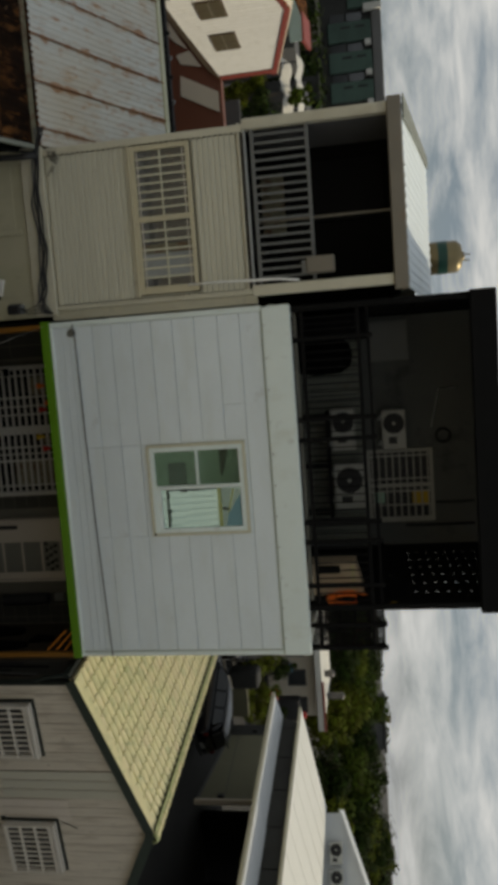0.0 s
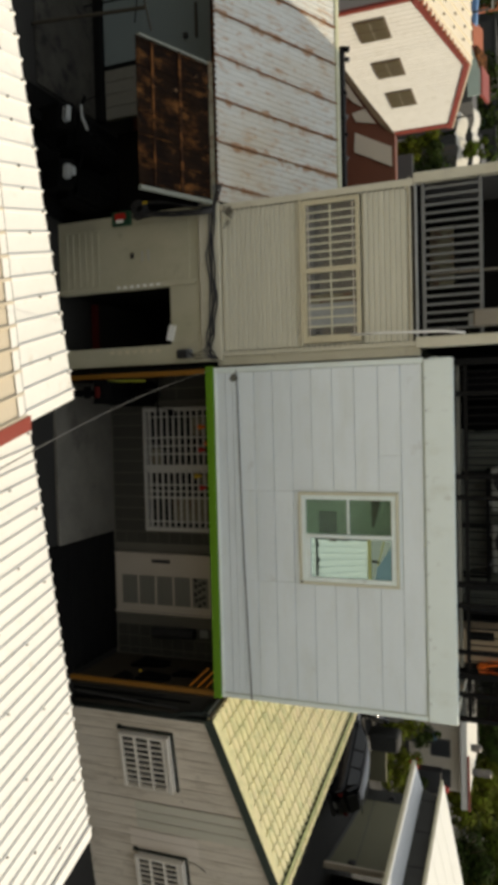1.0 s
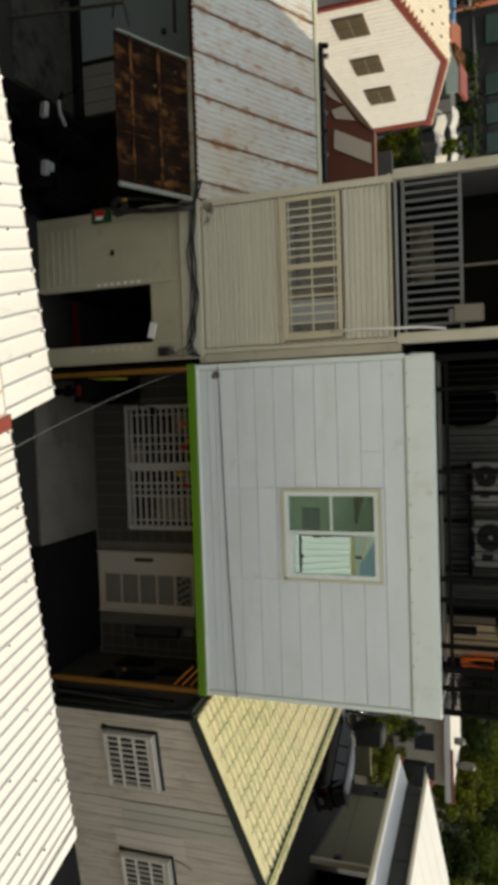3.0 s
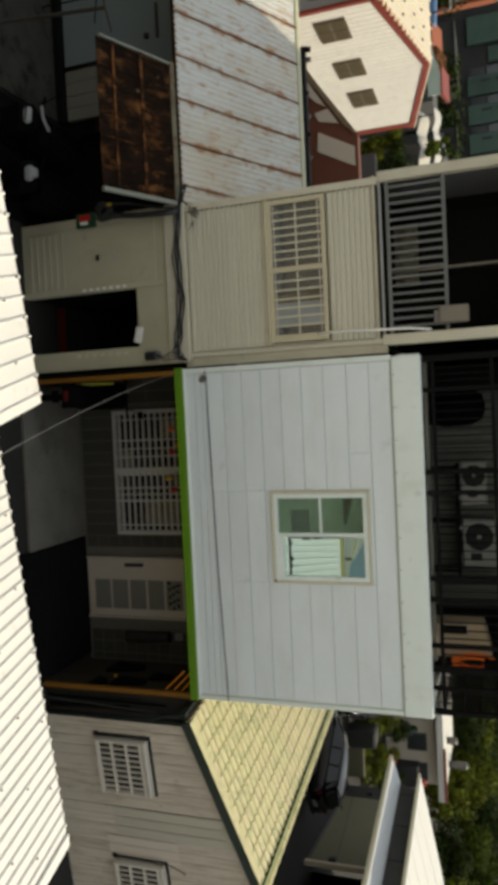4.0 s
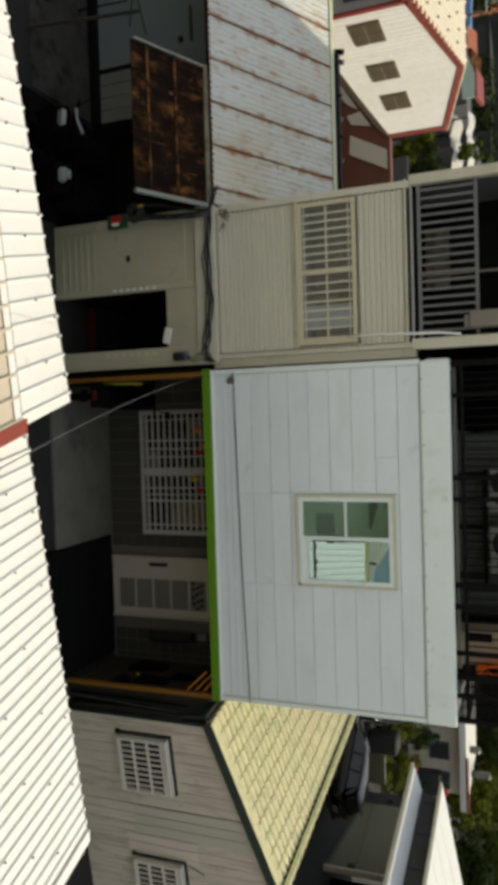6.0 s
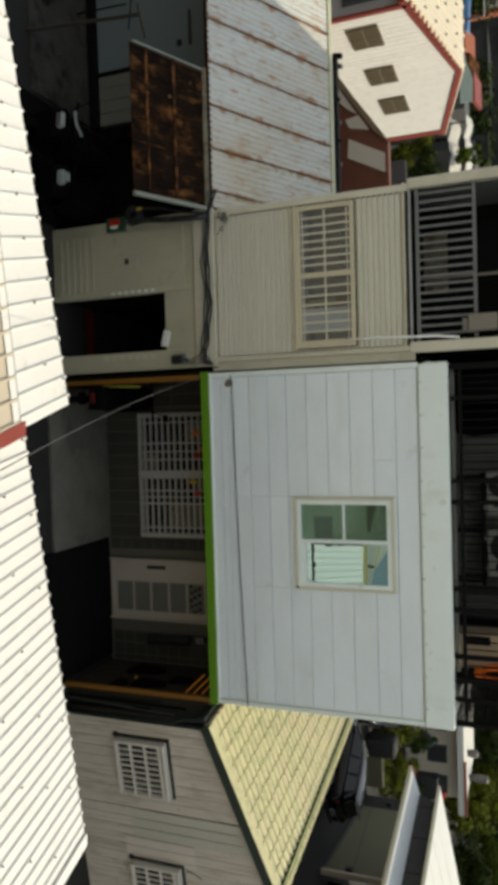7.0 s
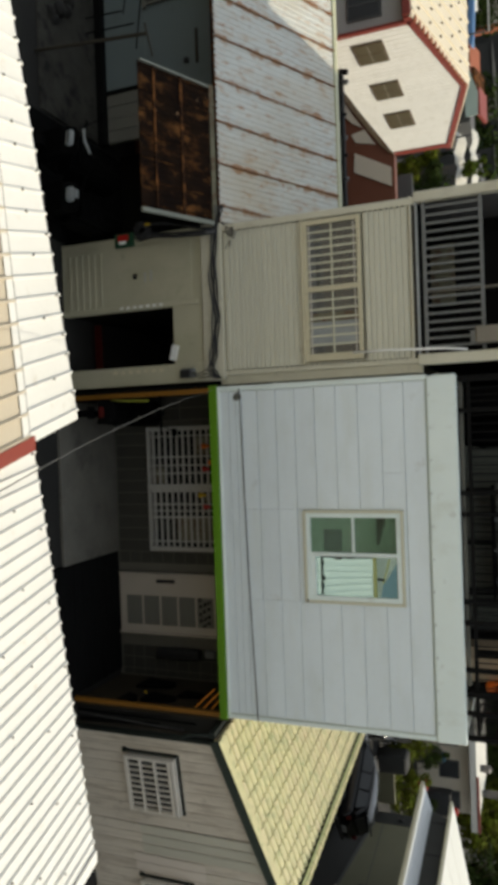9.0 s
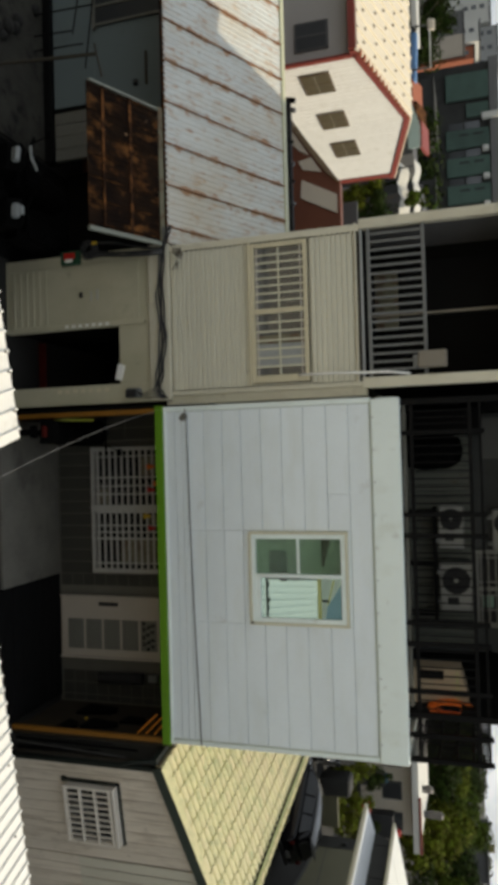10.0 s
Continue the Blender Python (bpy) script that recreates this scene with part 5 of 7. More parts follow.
# ---------------------------------------------------------------- lean-to with rusty roof
def lean_to():
    s = thing("shed", (-6.0, 11, 0), "lean-to shed with a worn white metal roof", "shed")
    x0, x1 = -10.0, -3.04
    o, v = Vector((x0, 9.70, 2.70)), Vector((0, 2.30, 1.16))
    bm = bmesh.new()
    add_sheet(bm, o, (1, 0, 0), v, x1 - x0, v.length, 0.083, 0.0075, 0.4)
    part("roof", bm, RUST_ROOF, s, label="worn white ribbed roof with rust stains")
    k = 0
    x = -3.27
    while x > x0:
        bm = bmesh.new()
        w = 0.007 + 0.004 * ((k * 7) % 3) / 2
        add_box(bm, -w, w, 0, v.length, 0.008, 0.026)
        part("seam", bm, RUST_SEAM, s, m=Matrix.Translation((x, 9.70, 2.70)) @ pose(0, 0, 0, math.degrees(math.atan2(1.16, 2.30)), 0, 0.4 * ((k * 5) % 3 - 1)))
        x -= 0.600
        k += 1
    bx("eave_edge", s, x0, x1, 9.67, 9.70, 2.66, 2.70, RUST, 0.004)
    for i in range(82):
        q = x1 - 0.045 - 0.083 * i
        bx("eave_clip", s, q, q + 0.03, 9.655, 9.70 + 0.012 * (i % 3), 2.70, 2.716, RUST_RIDGE, 0.003)
    bx("ridge_flashing", s, x0, x1, 11.98, 12.18, 3.82, 3.885, RIDGE_PALE, 0.01, label="pale green-beige ridge flashing")
    bx("back_wall", s, x0, x1, 12.16, 12.3, 0, 3.83, MAROON, 0)
    bx("back_gutter", s, -6.22, -3.9, 12.5, 12.72, 2.9, 3.86, BLACK_STEEL, 0.03, label="black sagging gutter behind the ridge")
    for k, (q, r) in enumerate(((-6.22, 0.05), (-6.05, 0.045), (-5.5, 0.03), (-5.1, 0.045), (-4.8, 0.03), (-4.4, 0.04))):
        rod("gutter_stub", s, (q, 12.6, 3.8), (q + 0.04, 12.6, 3.90 + 0.05 * (k < 2)), r, (BLACK_STEEL, CABLE_GREY)[k % 2], 8)
    bx("side_flashing", s, -3.06, -3.0, 9.66, 12.1, 3.0, 3.2, BEIGE_TRIM, 0.01, tilt=(26.8, 0, 0))
    bx("shed_wall", s, x0, -5.05, 11.02, 11.12, 0.9, 3.25, SHED_BLUE, 0.004, label="blue-grey painted wall under the roof")
    bx("shed_wall", s, x0, -5.9, 11.02, 11.12, 0.12, 0.9, SHED_BLUE, 0.004)
    for i in range(4):
        bx("shed_board", s, -5.86 + 0.205 * i, -5.662 + 0.205 * i, 11.0, 11.1, 0.14, 1.12, SHED_BOARD, 0.006)
    # Black strip stands in for the dark gap beside the boards.
    bx("corner_batten", s, -5.93, -5.868, 10.98, 11.1, 0.14, 1.16, BLACK_STEEL, 0.004)
    bx("kerb_beam", s, x0, -5.0, 10.88, 11.02, 0.0, 0.14, BLACK_STEEL, 0.01)
    # Inner walls made near black to stand in for shade under the roof.
    bx("inner_wall", s, -5.05, -3.04, 11.6, 11.7, 0.0, 3.4, ROOM_SHADE, 0)
    bx("side_wall", s, -3.08, -3.03, 9.8, 11.6, 0.0, 2.7, ROOM_SHADE, 0)
    bx("wall_pipe", s, -6.62, -6.08, 10.97, 11.02, 1.83, 1.87, POST_BROWN, 0.006)
    bx("wall_knob", s, -6.18, -6.1, 10.96, 11.02, 1.62, 1.70, DARK_PLASTIC, 0.01)
    w = bx("shed_window", s, -9.0, -7.2, 10.99, 11.02, 0.95, 2.3, GLASS_DARK, 0, label="dark shed window")
    for x in (-9.0, -8.4, -7.85, -7.55, -7.24):
        bx("shed_window_bar", s, x, x + 0.04, 10.97, 10.99, 0.95, 2.3, SHED_BOARD, 0.003)
    bx("shed_window_sill", s, -9.05, -7.15, 10.95, 11.02, 0.9, 0.95, SHED_BOARD, 0.004)
    # rusted awning
    a = thing("awning", (-4.0, 9.1, 2.3), "rusted corrugated awning under the shed eave", "awning")
    v2 = Vector((0.08, -1.33, -0.46))
    bm = bmesh.new()
    add_sheet(bm, (-4.90, 9.68, 2.655), (1, 0, 0), v2, 1.85, v2.length, 0.076, 0.004, 0.4)
    part("sheet", bm, RUST, a)
    for k in range(7):
        bm = bmesh.new()
        add_box(bm, -0.007, 0.007, -v2.length, 0, 0.004, 0.012)
        part("rib_cap", bm, RUST, a, m=Matrix.Translation((-4.86 + 0.295 * k, 9.68, 2.655)) @ pose(0, 0, 0, 19, 0, 3.4))
    for f in (0.46, 0.81):
        bm = bmesh.new()
        w = 0.024 if f < 0.6 else 0.017
        add_box(bm, -4.90, -3.05, -w, w, 0.013, 0.022)
        part("lap_strip", bm, RUST_RIDGE, a, m=Matrix.Translation(Vector((0, 9.68, 2.655)) + f * v2) @ pose(0, 0, 0, 19, 0, 0))
    bm = bmesh.new()
    add_box(bm, -4.95, -3.05, -0.09, 0.0, 0.012, 0.022)
    part("eave_strip", bm, RUST_GREEN, a, m=Matrix.Translation((0, 9.68, 2.655)) @ pose(0, 0, 0, 19, 0, 0))
    bx("end_beam", a, -3.0, -2.945, 8.32, 9.66, 2.385, 2.44, BEAM_GREY, 0.006, tilt=(19, 0, 3.4))
    bx("end_beam", a, -4.90, -4.872, 8.36, 9.67, 2.39, 2.445, BEAM_GREY, 0.006, tilt=(19, 0, 3.4))
    # pole with arm beside the shed
    pl = thing("sign_arm", (-5.84, 9.25, 0), "slanting brown-grey post with a short arm beside the shed", "post")
    rod("post", pl, (-5.84, 9.25, 0), (-5.67, 9.25, 1.88), 0.026, POST_BROWN)
    rod("arm", pl, (-5.82, 9.25, 1.85), (-5.36, 9.30, 1.93), 0.014, POST_BROWN)
    rk = thing("metal_rack", (-7.1, 10.6, 0), "thin black metal rack standing before the shed wall", "rack")
    for x, z in ((-7.65, 0.87), (-7.35, 1.12), (-7.0, 0.72), (-6.75, 0.93)):
        rod("upright", rk, (x, 10.6, 0.03), (x + 0.04, 10.6, z), 0.013, BLACK_STEEL)
    rod("cross_bar", rk, (-7.62, 10.6, 0.88), (-6.90, 10.6, 0.74), 0.012, BLACK_STEEL)
    rod("cross_bar", rk, (-7.40, 10.6, 1.12), (-6.30, 10.6, 0.96), 0.012, BLACK_STEEL)


lean_to()


# ---------------------------------------------------------------- gabled house with yellow tiles
def gable_house():
    """Local frame: x along the gable front, y into depth, origin at the near left corner."""
    h = thing("house", (4.40, 9.60, 0), "single-storey gabled house with grey-beige ribbed walls and yellow tiled roof", "house", turn=10.0)
    F = PLACE[h]
    W, EV, AP, D = 5.15, 2.46, 3.25, 6.2
    xm = W / 2
    slope, back = (AP - EV) / xm, 0.46
    rng = random.Random(31)
    def top(q):
        return EV + slope * q if q < xm else AP - back * (q - xm)
    # front wall as lapped vertical boards, cut along the gable, each a little out of line
    board, x = 0.1675, 0.0
    k = 0
    while x < W - 0.01:
        x1 = min(x + board, W)
        if k == 8:
            x1 = 1.502
        gap = 0.015 if k == 9 else 0.0085
        near, far = -0.008 - rng.uniform(0, 0.003), -0.020 - rng.uniform(0, 0.004)
        bm = bmesh.new()
        cols = []
        for q, d in ((x + gap, near), (x + 0.75 * (x1 - x), far), (x1 - 0.0055, far + 0.004)):
            z = top(q)
            cols.append((bm.verts.new((q, d, 0.0)), bm.verts.new((q, d, z - 0.02)), bm.verts.new((q, 0.02, z - 0.02)), bm.verts.new((q, 0.02, 0.0))))
        for a, b in zip(cols, cols[1:]):
            for i in range(4):
                bm.faces.new((a[i], a[(i + 1) % 4], b[(i + 1) % 4], b[i]))
        bm.faces.new(cols[0])
        bm.faces.new(cols[-1][::-1])
        part("wall_board", bm, GABLE_SIDING, h, m=F)
        x, k = x1, k + 1
    bm = bmesh.new()
    add_poly(bm, [(0, 0.03, 0), (W, 0.03, 0), (W, 0.03, top(W)), (xm, 0.03, AP - 0.05), (0, 0.03, EV)], D, (0, 1, 0))
    part("wall", bm, BOARD_GAP, h, m=F)
    # repainted patch beside the second window
    for a, b in ((2.028, 2.17), (2.18, 2.335), (2.345, 2.41)):
        bx("wall_patch", h, a, b, -0.0262, -0.0245, 0.80, 1.99, PATCH, 0, fr=F)
    for a, b in ((1.52, 1.664), (1.68, 1.831), (1.847, 1.999)):
        bm = bmesh.new()
        add_poly(bm, [(a, -0.0245, 0.97), (b, -0.0245, 0.96), (b, -0.0245, top(b) - 0.09), (a, -0.0245, top(a) - 0.09)], 0.0018, (0, -1, 0))
        part("wall_patch", bm, PATCH_DARK, h, m=F)
    # boxed windows
    for wx in (0.30, 2.43, 4.1):
        w = bx("window_box", h, wx, wx + 0.88, -0.10, -0.012, 0.92, 1.70, BOX_CREAM, 0.008, fr=F, label="white boxed security window")
        bx("window_dark", w, wx + 0.05, wx + 0.83, -0.104, -0.098, 0.96, 1.64, GLASS_DARK, 0, fr=F)
        for i in range(10):
            q = wx + 0.015 + 0.092 * i
            bx("slat", w, q, q + 0.024, -0.140, -0.112, 0.94, 1.67, BOX_CREAM, 0.004, fr=F)
        for z, t in ((0.905, 0.055), (1.155, 0.03), (1.395, 0.03), (1.625, 0.055)):
            bx("rail", w, wx - 0.005, wx + 0.885, -0.155, -0.106, z, z + t, BOX_CREAM, 0.004, fr=F)
        for q in (wx - 0.008, wx + 0.862):
            bx("side_frame", w, q, q + 0.026, -0.156, -0.10, 0.902, 1.68, BOX_CREAM, 0.004, fr=F)
        bx("window_hood", w, wx - 0.02, wx + 0.90, -0.16, -0.012, 1.70, 1.735, BOX_CREAM, 0.006, fr=F)
        bx("window_edge", w, wx - 0.055, wx - 0.018, -0.05, -0.012, 0.86, 1.775, BARGE_BLACK, 0.004, fr=F)
        bx("window_edge", w, wx - 0.055, wx + 0.925, -0.05, -0.012, 1.738, 1.775, BARGE_BLACK, 0.004, fr=F)
        bx("window_edge", w, wx - 0.075, wx - 0.01, -0.055, -0.012, 0.84, 0.91, BARGE_BLACK, 0.004, fr=F)
        # dirt of dead insects and rust caught along the lower slats
        for i in range(5):
            q = wx + 0.10 + 0.092 * (i + 3)
            bx("grime", w, q, q + 0.05, -0.109, -0.105, 0.965, 0.965 + 0.03 + 0.03 * (i % 3), RUST_GREEN, 0, fr=F)
    tube("wall_crack_wire", h, [F @ Vector(p) for p in ((2.43, -0.03, 1.80), (2.47, -0.035, 1.92), (2.52, -0.03, 2.00), (2.555, -0.03, 2.06))], 0.006, POST_BROWN)
    # corner trim and barge boards
    bx("corner_trim", h, -0.05, 0.012, -0.04, 0.04, 0.0, EV, BARGE_BLACK, 0.006, fr=F)
    ang = math.degrees(math.atan(slope))
    ln = math.hypot(xm, AP - EV)
    steep = math.degrees(math.atan(back))
    def slope_pose(s):
        return F @ Matrix.Translation((0 if s > 0 else W, 0, top(0 if s > 0 else W))) @ (pose(0, 0, 0, 0, -ang, 0) if s > 0 else pose(0, 0, 0, 0, steep, 0) @ Matrix.Diagonal((-1, 1, 1, 1)))
    for s in (1, -1):
        bm = bmesh.new()
        add_box(bm, -0.10, (ln if s > 0 else math.hypot(xm, back * xm)) + 0.03, -0.11, -0.07, -0.085, 0.065)
        part("barge_board", bm, BARGE_GREEN, h, m=slope_pose(s), label="dark green barge board")
        bm = bmesh.new()
        add_box(bm, -0.12, ln if s > 0 else math.hypot(xm, back * xm), -0.07, D + 0.1, -0.02, 0.02)
        part("roof_deck", bm, YELLOW_TILE, h, m=slope_pose(s))
    # flat verge flashing over the first tiles
    bm = bmesh.new()
    add_box(bm, -0.09, ln - 0.02, -0.115, 0.035, 0.066, 0.072)
    add_box(bm, -0.09, ln - 0.02, 0.031, 0.039, 0.03, 0.072)
    part("verge_flashing", bm, YELLOW_TILE, h, m=slope_pose(1), label="flat pale yellow verge flashing")
    # pressed tiles: broad rolls in stepped courses
    tw, tl, n = 0.157, 0.250, 8
    def roll(i):
        c = i / n
        return 0.052 * math.sin(math.pi * c) ** 0.55
    def tile_rows():
        top = [[(q * (tl + 0.014), tw * i / n, lift + roll(i)) for i in range(n + 1)] for q, lift in ((0.0, 0.0135), (0.12, 0.014), (1.0, 0.001))]
        low = [(0.004, tw * i / n, -0.005 + roll(i)) for i in range(n + 1)]
        return [low] + top
    def add_tile(bm, m):
        rows = [[bm.verts.new(m @ Vector(p)) for p in row] for row in tile_rows()]
        for a, b in zip(rows, rows[1:]):
            for i in range(n):
                bm.faces.new((a[i], b[i], b[i + 1], a[i + 1]))
    bm = bmesh.new()
    add_tile(bm, Matrix.Identity(4))
    tile = bpy.data.meshes.new("tile")
    bm.to_mesh(tile)
    bm.free()
    tile.materials.append(YELLOW_TILE)
    base = slope_pose(1)
    rest = bmesh.new()
    for c in range(40):
        for r in range(11):
            spot = Matrix.Translation((-0.11 + tl * r + rng.uniform(-0.006, 0.006), 0.0 + tw * c, 0.018)) @ pose(0, 0, 0, 0, rng.uniform(-0.4, 0.4), rng.uniform(-0.5, 0.5))
            if c < 27:
                put("tile", tile, base @ spot, h)
            else:
                add_tile(rest, spot)
    part("tiles", rest, YELLOW_TILE, h, kind="stuff", m=base)
    # ridge: green side flashing, a black beam for shade in the open roll ends below it, and ribbed caps
    bx("ridge_beam", h, xm - 0.10, xm + 0.05, -0.09, D + 0.1, AP - 0.06, AP + 0.062, BARGE_BLACK, 0.006, fr=F)
    bx("ridge_flashing", h, xm - 0.105, xm - 0.06, -0.09, D + 0.1, AP + 0.066, AP + 0.088, GREEN_EDGE, 0.006, fr=F)
    cap = bmesh.new()
    pr = [(-0.066, 0.0), (-0.052, 0.040), (0, 0.058), (0.052, 0.040), (0.066, 0.0)]
    ra = [[cap.verts.new((a * g, yy, b * g)) for a, b in pr] for yy, g in ((0, 1.18), (0.03, 1.18), (0.23, 0.90))]
    for p, q in zip(ra, ra[1:]):
        for i in range(4):
            cap.faces.new((p[i], p[i + 1], q[i + 1], q[i]))
    cap.faces.new(ra[0])
    cm = bpy.data.meshes.new("ridge_cap")
    cap.to_mesh(cm)
    cap.free()
    cm.materials.append(YELLOW_TILE)
    for i in range(28):
        put("ridge_cap", cm, F @ Matrix.Translation((xm + 0.015, -0.12 + 0.222 * i, AP + 0.064)), h)
    tube("ridge_end", h, [F @ Vector(p) for p in ((xm - 0.05, -0.12, AP + 0.05), (xm, -0.13, AP + 0.10), (xm + 0.06, -0.13, AP + 0.09), (xm + 0.10, -0.12, AP + 0.02))], 0.022, GREEN_EDGE, 8)
    # eave gutter with its bracket, and pipes in the narrow gap
    bx("eave_gutter", h, -0.22, -0.12, -0.08, D + 0.1, EV - 0.13, EV - 0.03, BARGE_BLACK, 0.012, fr=F)
    bx("eave_edge", h, -0.135, -0.115, -0.08, D + 0.1, EV - 0.03, EV + 0.012, RUST_GREEN, 0.004, fr=F)
    tube("down_pipe", h, [F @ Vector(p) for p in ((-0.17, -0.05, EV - 0.1), (-0.14, -0.06, EV - 0.4), (-0.09, -0.07, EV - 0.6), (-0.09, -0.07, 0.05))], 0.03, BARGE_BLACK, 8)
    tube("down_pipe", h, [F @ Vector(p) for p in ((-0.17, 0.4, EV - 0.1), (-0.2, 0.3, 1.9), (-0.19, 0.25, 0.05))], 0.02, CABLE, 8)


gable_house()


# ---------------------------------------------------------------- near roofs below the camera
def near_roofs():
    r = thing("awning_roof", (2.0, 4.0, 2.6), "sunlit white ribbed metal awning roof", "roof")
    u = Vector((math.cos(radians(10.1)), math.sin(radians(10.1)), 0))
    v = Vector((math.sin(radians(10.1)), -math.cos(radians(10.1)), 0.125))
    o = Vector((0.02, 5.48, 2.585))
    bm = bmesh.new()
    add_sheet(bm, o, u, v, 4.12, 3.6, 0.1355, 0.020, 0.16, side=0.05)
    part("sheet", bm, NEAR_ROOF, r)
    n = u.cross(v).normalized()
    n = n if n.z > 0 else -n
    vn = v.normalized()
    for k in range(44):
        a = 0.1355 * (0.5 + ((k * 11) % 30))
        b = 0.08 + 0.42 * ((k * 7) % 5) + 0.05 * (k % 3)
        p = o + u * a + vn * b + n * 0.022
        bm = bmesh.new()
        add_rod(bm, p, p + n * 0.012, 0.010, n=6)
        part("roof_screw", bm, POST_BROWN, r)
    bm = bmesh.new()
    add_poly(bm, [o + u * 4.10 + n * 0.03, o + u * 4.24 + n * 0.01, o + u * 4.24 + vn * 3.6 + n * 0.01, o + u * 4.10 + vn * 3.6 + n * 0.03], 0.02, -n)
    part("verge_flashing", bm, NEAR_ROOF, r)
    # second roof, with an upper sheet layer and red verge
    s = thing("awning_roof", (-2.0, 4.5, 2.6), "sunlit white ribbed awning roof with a cream upper sheet", "roof")
    u2 = Vector((math.cos(radians(12.2)), math.sin(radians(12.2)), 0))
    v2 = Vector((math.sin(radians(13.5)), -math.cos(radians(13.5)), 0.17))
    o2 = Vector((-0.22, 6.17, 2.60)) - u2 * 5.92
    bm = bmesh.new()
    add_sheet(bm, o2, u2, v2, 5.92, 1.5, 0.185, 0.022, 0.10, side=0.045)
    part("sheet", bm, NEAR_ROOF, s)
    n2 = u2.cross(v2).normalized()
    n2 = n2 if n2.z > 0 else -n2
    vn2 = v2.normalized()
    # the upper sheet starts farther up towards its red end, behind a bent flashing
    k3 = 0.126
    u3 = u2 + vn2 * k3
    def edge(a, b, lift):
        return o2 + u2 * a + vn2 * (1.06 + k3 * (a - 5.9) + b) + n2 * lift
    # The lip's grey carries the shade on its turned-down face.
    bm = bmesh.new()
    add_poly(bm, [edge(0, 0, 0.028), edge(5.86, 0, 0.028), edge(5.86, 0.055, 0.062), edge(0, 0.055, 0.062)], 0.006, -n2)
    part("flashing_lip", bm, CABLE_GREY, s, label="bent flashing lip with its shade put into the grey")
    # Black strip drawn as the shadow line below the upper sheet.
    bm = bmesh.new()
    add_poly(bm, [edge(0, -0.022, 0.0285), edge(5.86, -0.022, 0.0285), edge(5.86, 0.004, 0.0345), edge(0, 0.004, 0.0345)], 0.02, -n2)
    part("closure_strip", bm, BLACK_STEEL, s, label="black strip for the shadow line under the upper sheet edge")
    bm = bmesh.new()
    add_poly(bm, [edge(0, 0.055, 0.064), edge(5.86, 0.055, 0.064), edge(5.86, 0.17, 0.068), edge(0, 0.17, 0.068)], 0.006, -n2)
    part("flashing", bm, NEAR_ROOF, s)
    bm = bmesh.new()
    add_sheet(bm, edge(0, 0.06, 0.052), u3.normalized(), v2, 5.86 * u3.length, 3.4, 0.187, 0.024, 0.10, side=0.045)
    part("upper_sheet", bm, NEAR_CREAM, s, label="cream upper roof sheet")
    bm = bmesh.new()
    add_poly(bm, [edge(5.84, 0.0, 0.085), edge(5.96, 0.0, 0.07), edge(5.96, 0, 0.07) + vn2 * 3.4, edge(5.84, 0, 0.085) + vn2 * 3.4], 0.05, -n2)
    part("verge_flashing", bm, RED_TRIM, s, label="red painted verge flashing")
    for k in range(30):
        p = o2 + u2 * (0.185 * (0.5 + (k * 7) % 31)) + vn2 * (0.10 + 0.33 * (k % 2)) + n2 * 0.026
        bm = bmesh.new()
        add_rod(bm, p, p + n2 * 0.012, 0.012, n=6)
        part("roof_screw", bm, POST_BROWN, s)
    # posts that carry them
    for x, y in ((0.2, 5.2), (4.0, 5.8), (-3.4, 5.0), (-0.6, 5.6)):
        bx("awning_post", r if x > 0 else s, x - 0.04, x + 0.04, y - 0.04, y + 0.04, 0.0, 2.6, GREY_STEEL, 0.006)
    # the building that the camera stands on
    bx("wall_near", None, -14, 14, -7.0, 1.9, 0.0, 5.0, NEAR_WALL, 0.01, "plain grey wall of the house behind the viewer", "wall", kind="structure")
    bx("wall_near_upper", None, -14, 14, -7.0, -1.6, 5.004, 8.2, NEAR_WALL, 0.01, "plain grey upper wall behind the viewer", "wall", kind="structure")


near_roofs()


